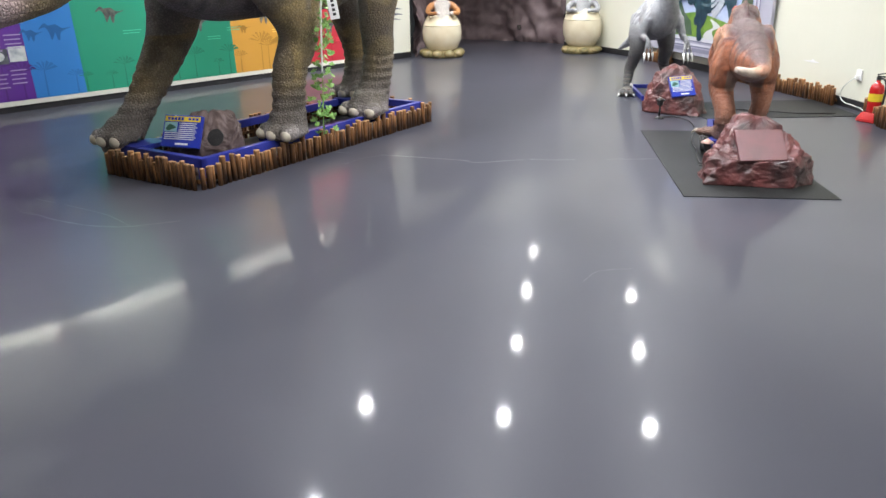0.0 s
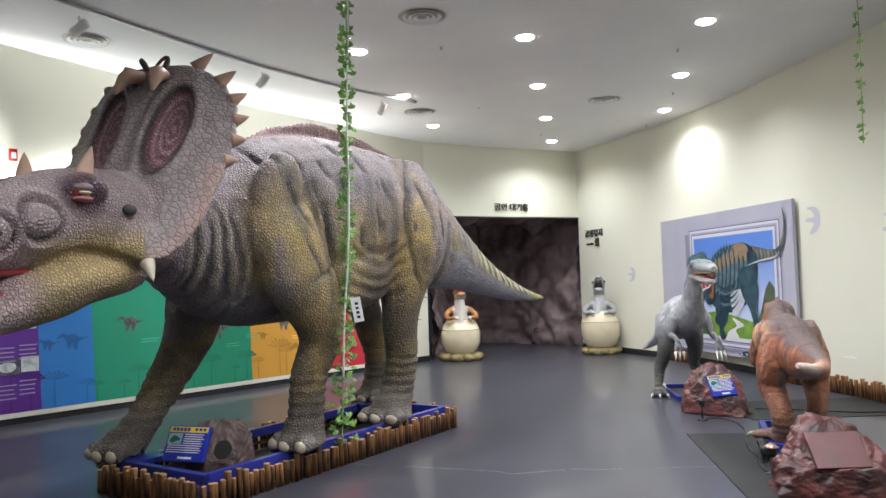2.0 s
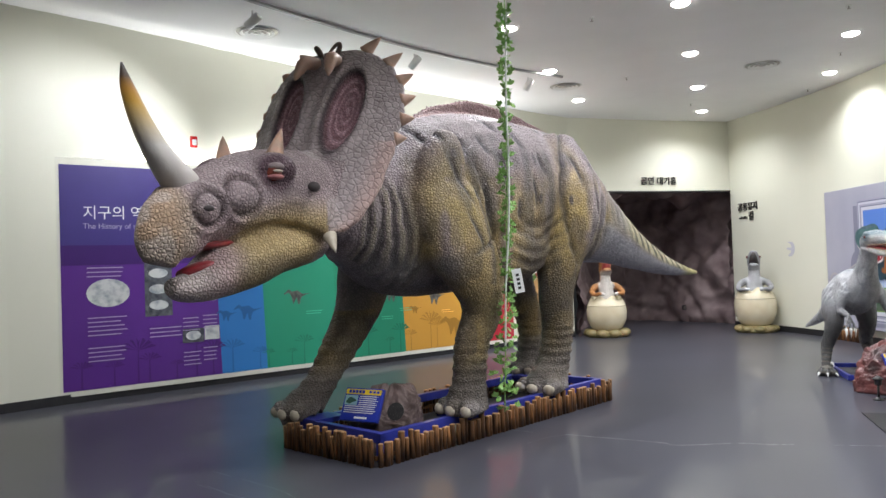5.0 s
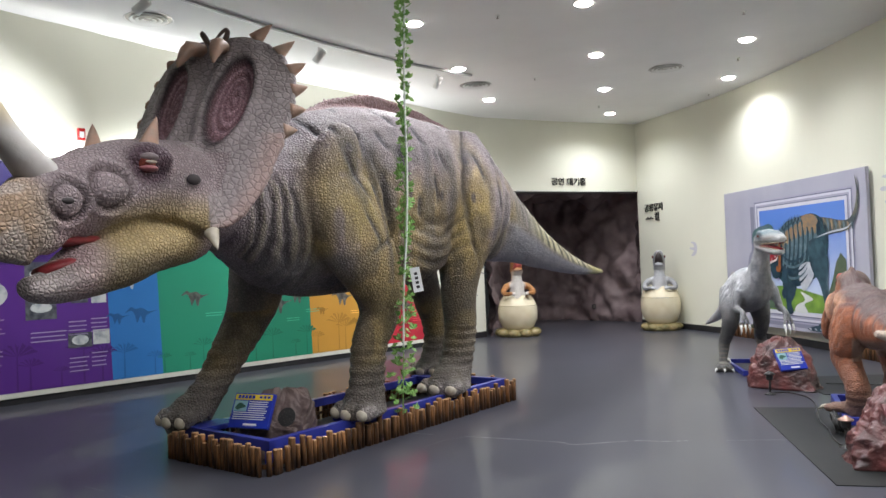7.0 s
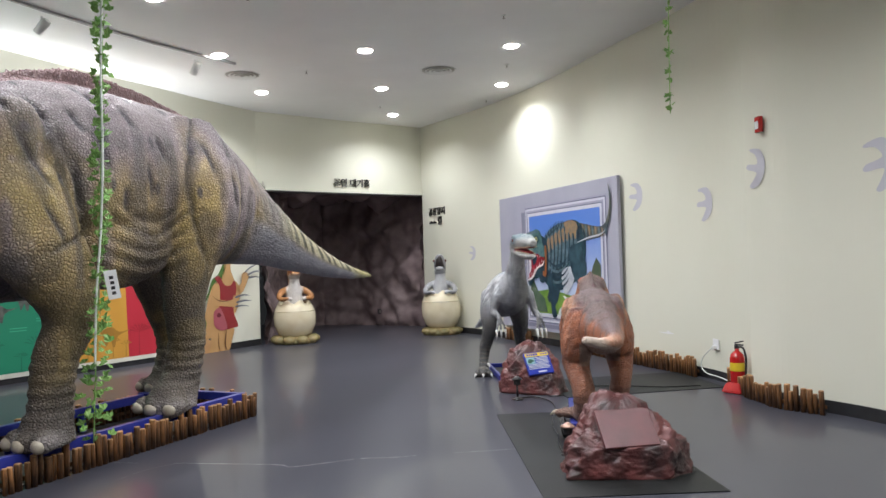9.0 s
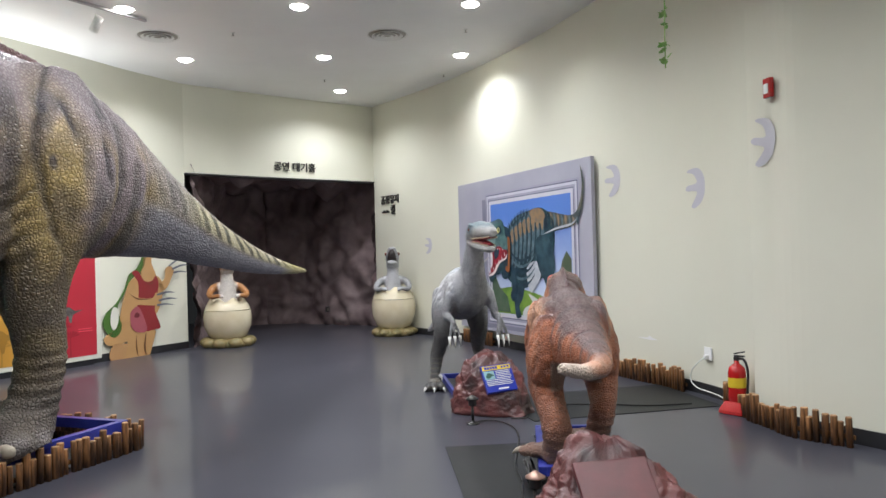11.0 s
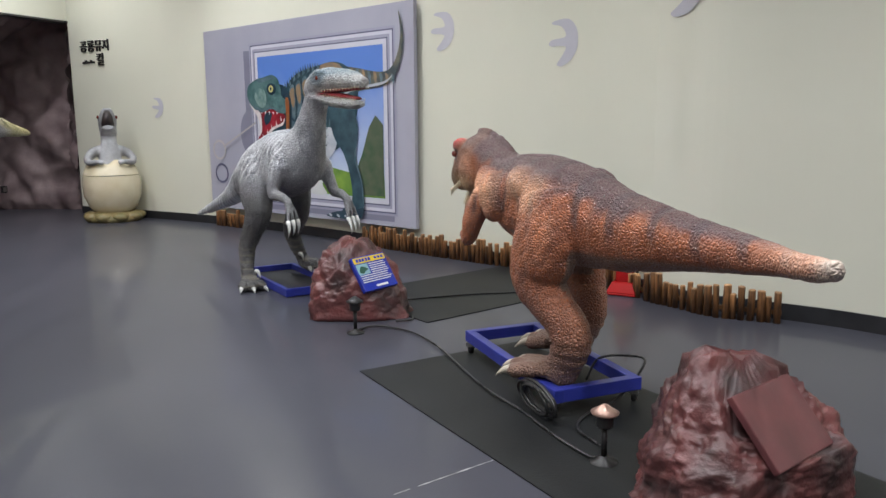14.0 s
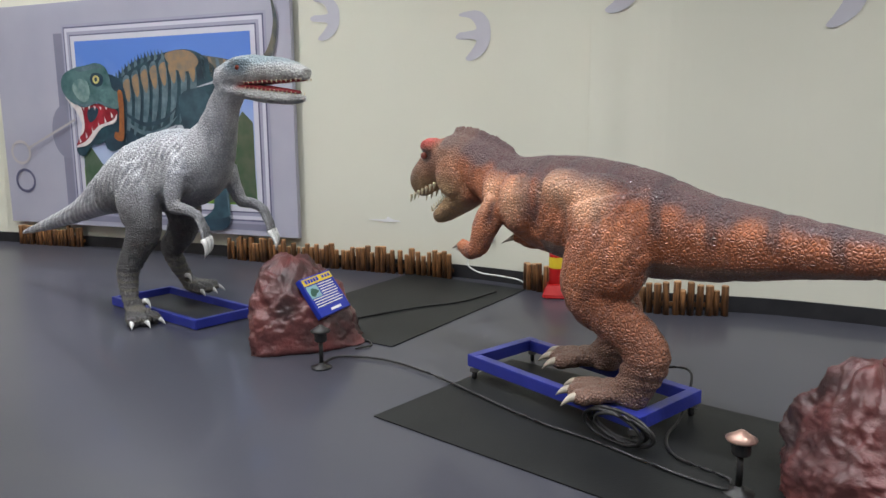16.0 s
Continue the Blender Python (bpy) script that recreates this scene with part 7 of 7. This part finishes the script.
wall_sign("wall_sign", "black raised lettering above the cave opening", 0.16, 15.82, 2.99, 31, [("공연 대기홀", 0.172, 0, 0)])
root = tagged(empty("wall_sign", 2.09, 16.66, 2.20, -62.4), "small black raised lettering beside the cave", "sign")
writing("공룡뮤지", 0.175, M_BLACK, root, 0.02, -0.012, 0.2, depth=0.01)
bm = bmesh.new()
for k in range(5):
    box(bm, 0.06 + 0.055 * k, 0.095 + 0.055 * k, -0.022, -0.004, 0.02, 0.05 + 0.02 * (k % 2))
part("small_letters", bm, M_BLACK, root, "tiny unreadable raised letters")
writing("컬", 0.19, M_BLACK, root, 0.36, -0.012, 0.0, depth=0.01)


# ---- three-toed footprints painted on the wall ----
def footprint(x, y, z, turn, size, flip=0.0):
    root = tagged(empty("wall_footprint", x, y, z, turn), "pale lilac three-toed footprint stuck on the wall", "wall sticker", "footprints")
    base = [(0.42, 0.0), (0.38, 0.28), (0.16, 0.5), (-0.22, 0.52), (-0.34, 0.46), (-0.05, 0.36), (0.08, 0.14), (-0.1, 0.1), (-0.34, 0.1), (-0.46, 0.02), (-0.36, -0.05), (-0.08, -0.08), (0.06, -0.14), (-0.1, -0.34), (-0.24, -0.48), (-0.1, -0.54), (0.18, -0.44), (0.36, -0.24)]
    c, s = math.cos(radians(flip)), math.sin(radians(flip))
    pts = [((a * c - b * s) * size, (a * s + b * c) * size) for a, b in rounded(base, 3)]
    part("print", flat(bmesh.new(), pts, -0.006), M_LILAC, root)


M_LILAC = printed("lilac sticker", (0.55, 0.545, 0.60), rough=0.4)
def on_wall(line, y):
    """The wall's plan place at that y, and the turn of things fixed to it."""
    for p, q in zip(line, line[1:]):
        if q.y <= y <= p.y:
            c = p.lerp(q, (p.y - y) / (p.y - q.y))
            return c.x, c.y, math.degrees(math.atan2(q.y - p.y, q.x - p.x))


for line, y, z, size, flip in ((RIGHT_A, 10.40, 2.18, 0.34, 0), (RIGHT_A, 9.04, 1.97, 0.36, 4), (RIGHT_B, 7.77, 2.21, 0.36, -8), (RIGHT_B, 6.50, 2.08, 0.40, 12), (RIGHT_A, 15.27, 1.56, 0.26, -5)):
    x, y, turn = on_wall(line, y)
    footprint(x, y, z, turn, size, flip)


# ---- wall fittings ----
def alarm_box(x, y, z, turn):
    root = tagged(empty("fire_alarm", x, y, z, turn), "small red and white fire alarm box on the wall", "alarm", "fire alarms")
    part("case", box(bmesh.new(), -0.045, 0.045, -0.04, 0.0, -0.075, 0.075, 0.008), M_RED, root)
    part("cover", box(bmesh.new(), -0.028, 0.028, -0.046, -0.04, -0.045, 0.03, 0.002), M_WHITE, root, "white cover plate")


alarm_box(4.553, 7.64, 2.61, -89)
alarm_box(-5.60, 8.89, 3.22, 57)


def socket():
    root = tagged(empty("wall_socket", 4.635, 8.9, 0.40, -85), "white wall socket with a plugged white cable", "socket")
    part("plate", box(bmesh.new(), -0.06, 0.06, -0.012, 0.0, -0.06, 0.06, 0.004), M_WHITE, root)
    part("plug", box(bmesh.new(), -0.02, 0.02, -0.05, -0.012, -0.05, -0.01, 0.005), M_WHITE, root)
    cable("cord", [(0, -0.05, -0.03), (-0.02, -0.10, -0.08), (-0.10, -0.12, -0.16), (-0.12, -0.12, -0.26), (0.0, -0.13, -0.31), (0.18, -0.12, -0.32), (0.34, -0.10, -0.34), (0.42, -0.1, -0.39)], 0.006, M_CORD, parent=root)


socket()


def extinguisher(x, y, turn):
    root = tagged(empty("fire_extinguisher", x, y, 0, turn), "red fire extinguisher in a red plastic floor stand", "fire extinguisher")
    stand = bmesh.new()
    lathe(stand, [(0, 0.0), (0.16, 0.0), (0.165, 0.02), (0.115, 0.10), (0.105, 0.105), (0.10, 0.06), (0, 0.05)], 4, pose(0, 0, 0, 0, 0, 45))
    bmesh.ops.bevel(stand, geom=stand.edges[:], offset=0.008, segments=2, affect="EDGES")
    base = part("stand", stand, M_RED, root, "square red floor stand")
    writing("소화기", 0.062, M_WHITE, base, 0, -0.098, 0.028, turn=(62, 0, 0), align="CENTER", depth=0.001)
    part("cylinder", lathe(bmesh.new(), [(0, 0.062), (0.066, 0.062), (0.072, 0.075), (0.072, 0.34), (0.062, 0.385), (0.035, 0.41), (0.022, 0.42), (0.022, 0.44), (0, 0.44)], 32), M_RED, root, smooth=True)
    part("label", lathe(bmesh.new(), [(0.0727, 0.22), (0.0732, 0.222), (0.0732, 0.30), (0.0727, 0.302)], 32), M_YELLOW, root, "yellow instruction label")
    part("valve", box(bmesh.new(), -0.018, 0.018, -0.018, 0.018, 0.44, 0.475, 0.004), M_BLACK, root)
    part("handle", box(bmesh.new(), -0.02, 0.075, -0.01, 0.01, 0.474, 0.488, 0.004), M_BLACK, root)
    lever = part("lever", box(bmesh.new(), -0.02, 0.08, -0.009, 0.009, 0.0, 0.012, 0.003), M_BLACK, root)
    lever.matrix_basis = pose(0, 0, 0.495, 0, -14, 0)
    cable("hose", [(0.01, 0, 0.46), (0.07, 0.0, 0.45), (0.10, 0.0, 0.36), (0.095, 0.0, 0.22), (0.088, 0, 0.14)], 0.011, M_BLACK, parent=root)


extinguisher(4.50, 8.17, -62)


# ---- ceiling fittings ----
def downlight(x, y):
    root = tagged(empty("downlight", x, y, CEIL), "round recessed white downlight, lit", "ceiling light", "downlights")
    part("ring", lathe(bmesh.new(), [(0.106, -0.004), (0.13, -0.004), (0.138, -0.001), (0.138, 0.004), (0.106, 0.004), (0.106, -0.004)], 28), M_WHITE, root)
    part("lens", lathe(bmesh.new(), [(0, -0.034), (0.045, -0.031), (0.08, -0.02), (0.1, -0.004), (0.1, 0.002), (0, 0.002)], 28), M_LAMP, root, "glowing domed lens", smooth=True)


for a, b in DOWNLIGHTS:
    downlight(*downlight_place(a, b))


def diffuser(x, y):
    z = CEIL + rise(x, y)
    root = tagged(empty("air_diffuser", x, y, z), "round white ceiling air diffuser", "vent", "air diffusers")
    for k, (r, d) in enumerate(((0.26, 0.0), (0.2, 0.014), (0.14, 0.022), (0.08, 0.028))):
        part("ring", lathe(bmesh.new(), [(r - 0.032, 0.012 - d), (r, -0.012 - d * 0.6), (r + 0.006, -0.008 - d * 0.6), (r - 0.024, 0.018 - d), (r - 0.032, 0.012 - d)], 30), M_WHITE, root, smooth=True)
    # A dull steel disc gives the throat its shade as colour.
    part("core", lathe(bmesh.new(), [(0, 0.004), (0.245, 0.004), (0.245, -0.001), (0, -0.001)], 30), M_STEEL, root, "dull steel disc standing in for the shaded throat")


for x, y in ((1.95, 12.09), (-0.98, 12.29), (-0.49, 7.97), (-4.2, 8.1)):
    diffuser(x, y)


def sprinkler(x, y):
    root = tagged(empty("sprinkler", x, y, CEIL), "small metal sprinkler head in the ceiling", "sprinkler", "sprinklers")
    part("rose", lathe(bmesh.new(), [(0, 0.0), (0.03, 0.0), (0.032, -0.006), (0.012, -0.01), (0, -0.01)], 16), M_WHITE, root)
    part("head", lathe(bmesh.new(), [(0, -0.01), (0.008, -0.01), (0.008, -0.035), (0.018, -0.037), (0.018, -0.04), (0, -0.04)], 12), M_STEEL, root)


for x, y in ((-0.02, 12.1), (2.94, 11.8), (-0.37, 9.0), (2.5, 9.6), (1.1, 14.6), (3.0, 14.2)):
    sprinkler(x, y)


def spot_track():
    line = smooth_line([(-4.3, 5.6), (-3.75, 7.05), (-2.85, 8.95), (-1.9, 10.45), (-0.95, 11.6)])
    root = tagged(empty("spot_track", -2.85, 8.95, CEIL), "grey ceiling track that carries white spotlights", "track")
    ob = part("rail", strip(bmesh.new(), line, 0.035, CEIL - 0.03, CEIL - 0.001), surface("grey rail", (0.35, 0.35, 0.35), 0.4), root)
    ob.matrix_parent_inverse = root.matrix_world.inverted()


spot_track()
for (x, y), aim in SPOTS:
    root = tagged(empty("track_spotlight", x, y, CEIL - 0.03), "white cylindrical spotlight hanging from the track", "spotlight", "track spotlights")
    part("stem", lathe(bmesh.new(), [(0, 0.0), (0.012, 0.0), (0.012, -0.09), (0, -0.09)], 12), M_WHITE, root)
    d = (Vector(aim) - Vector((x, y, CEIL - 0.13))).normalized()
    can = part("can", lathe(bmesh.new(), [(0, -0.10), (0.04, -0.10), (0.05, -0.09), (0.05, 0.085), (0.043, 0.085), (0.043, 0.06), (0, 0.06)], 22), M_WHITE, root, smooth=True)
    can.matrix_basis = Matrix.Translation((0, 0, -0.12)) @ d.to_track_quat("Z", "Y").to_matrix().to_4x4()
    lens = part("lens", lathe(bmesh.new(), [(0, 0.061), (0.042, 0.061), (0.042, 0.066), (0, 0.066)], 20), M_LAMP, can)


# ---- hanging ivy ----
def ivy(x, y, z0, z1, leaves, seed, spread, label, tag=False, cord=True, lean=(0, 0)):
    r = random.Random(seed)
    root = tagged(empty("hanging_ivy", x, y, z1), label, "hanging plant", "hanging ivy")
    pts = [(0.01 * math.sin(5 * t) + lean[0] * t * t, 0.01 * math.cos(4 * t) + lean[1] * t * t, -(z1 - z0) * t) for t in (k / 8 for k in range(9))]
    cable("stem", pts, 0.0045, M_LEAF, parent=root)
    if cord:
        cable("cord", [(a + 0.012 + 0.012 * math.sin(9 * c), b - 0.032, c) for a, b, c in pts[:8]], 0.008, M_CORD, parent=root)
    bm = bmesh.new()
    for k in range(leaves):
        t = r.random()
        a, s = r.uniform(0, 2 * math.pi), r.uniform(0.6, 1.0)
        low = 1 + 1.0 * ramp(0.72, 0.95, t) * (1 if cord else 0)
        c = Vector((lean[0] * t * t + spread * low * r.uniform(0.2, 1) * math.cos(a), lean[1] * t * t + spread * low * r.uniform(0.2, 1) * math.sin(a), -(z1 - z0) * t))
        m = Matrix.Translation(c) @ Euler((r.uniform(0.3, 1.9), r.uniform(-0.8, 0.8), a)).to_matrix().to_4x4()
        w = 0.031 * s
        v = [bm.verts.new(m @ Vector(q)) for q in ((0, 0, 0), (w, 0.3 * w, 0.004), (1.15 * w, 1.1 * w, -0.004), (0.45 * w, 1.2 * w, 0.004), (0, 2.1 * w, -0.006), (-0.45 * w, 1.2 * w, 0.004), (-1.15 * w, 1.1 * w, -0.004), (-w, 0.3 * w, 0.004))]
        bm.faces.new((v[0], v[1], v[2], v[3])), bm.faces.new((v[0], v[3], v[4], v[5])), bm.faces.new((v[0], v[5], v[6], v[7]))
    tagged(part("leaves", bm, M_LEAF, root, "small green ivy leaves"), kind="stuff")
    if tag:
        card = part("price_tag", box(bmesh.new(), -0.04, 0.04, -0.0015, 0.0015, -0.2, 0, 0.001), M_WHITE, root, "white paper tag with black writing")
        card.matrix_basis = pose(0.03, -0.05, -(z1 - 1.42), 0, -9, 18)
        bm = bmesh.new()
        for k in range(4):
            rect(bm, -0.012, 0.014, -0.062 - 0.036 * k, -0.04 - 0.036 * k, -0.0025)
        part("writing", bm, M_BLACK, card)


ivy(-0.97, 6.32, 0.24, CEIL, 400, 2, 0.06, "long green plastic ivy strand with a white cord and tag", tag=True, lean=(-0.10, -0.02))
ivy(3.46, 7.11, 2.62, CEIL, 46, 5, 0.03, "short green plastic ivy strand hanging from the ceiling", cord=False)


# ---- worn marks on the floor ----
def floor_mark(name, points, width, label, mat):
    bm = bmesh.new()
    r = random.Random(len(points))
    line = smooth_line(points, 7)
    prev = None
    for i, (p, q) in enumerate(zip(line, offsets(line, 1.0))):
        t = (q - p) * width * r.uniform(0.25, 1.0)
        cur = (bm.verts.new((p.x - t.x, p.y - t.y, 0.0012)), bm.verts.new((p.x + t.x, p.y + t.y, 0.0012)))
        if prev and r.random() > 0.12:
            bm.faces.new((prev[0], cur[0], cur[1], prev[1]))
        prev = cur
    part(name, bm, mat, floor_ob, label)


M_SCRATCH = surface("bare scratch", (0.45, 0.45, 0.45), 0.5, second=(0.2, 0.2, 0.2), scale=14, amount=0.7)
M_FAINT = surface("faint scratch", (0.16, 0.16, 0.17), 0.35, second=(0.09, 0.09, 0.10), scale=14, amount=0.7)
floor_mark("floor_crack", [(-1.08, 6.68), (-0.44, 6.52), (0.15, 6.36), (0.27, 6.28), (0.74, 6.4), (0.94, 6.38), (1.14, 6.4)], 0.008, "pale crack in the floor coating", M_SCRATCH)
floor_mark("floor_crack", [(1.42, 6.41), (1.66, 6.42), (1.88, 6.43)], 0.005, "pale crack in the floor coating", M_SCRATCH)
floor_mark("scratch", [(-3.06, 4.85), (-2.56, 4.57), (-2.14, 4.45), (-1.73, 4.59)], 0.004, "long curved scratch", M_FAINT)
floor_mark("scratch", [(-3.08, 5.11), (-2.37, 4.75), (-2.04, 4.48)], 0.003, "long curved scratch", M_FAINT)
floor_mark("scratch", [(-3.0, 4.78), (-2.4, 4.5), (-1.9, 4.46)], 0.003, "long curved scratch", M_FAINT)
floor_mark("scratch", [(-0.9, 6.2), (-0.75, 6.45), (-0.5, 6.6)], 0.003, "short scratch", M_FAINT)
floor_mark("scratch", [(0.9, 3.6), (1.0, 3.75), (1.2, 3.8)], 0.002, "short scratch", M_FAINT)


# a pale scuff on the east wall
x, y, turn = on_wall(RIGHT_A, 9.88)
root = tagged(empty("wall_scuff", x, y, 0.45, turn), "small white scuff mark on the cream wall", "scuff mark")
part("mark", flat(bmesh.new(), rounded([(-0.16, 0.0), (-0.05, -0.012), (0.06, -0.015), (0.16, -0.005), (0.08, 0.012), (0.03, 0.03), (0.0, 0.008)]), -0.005), M_WHITE, root)
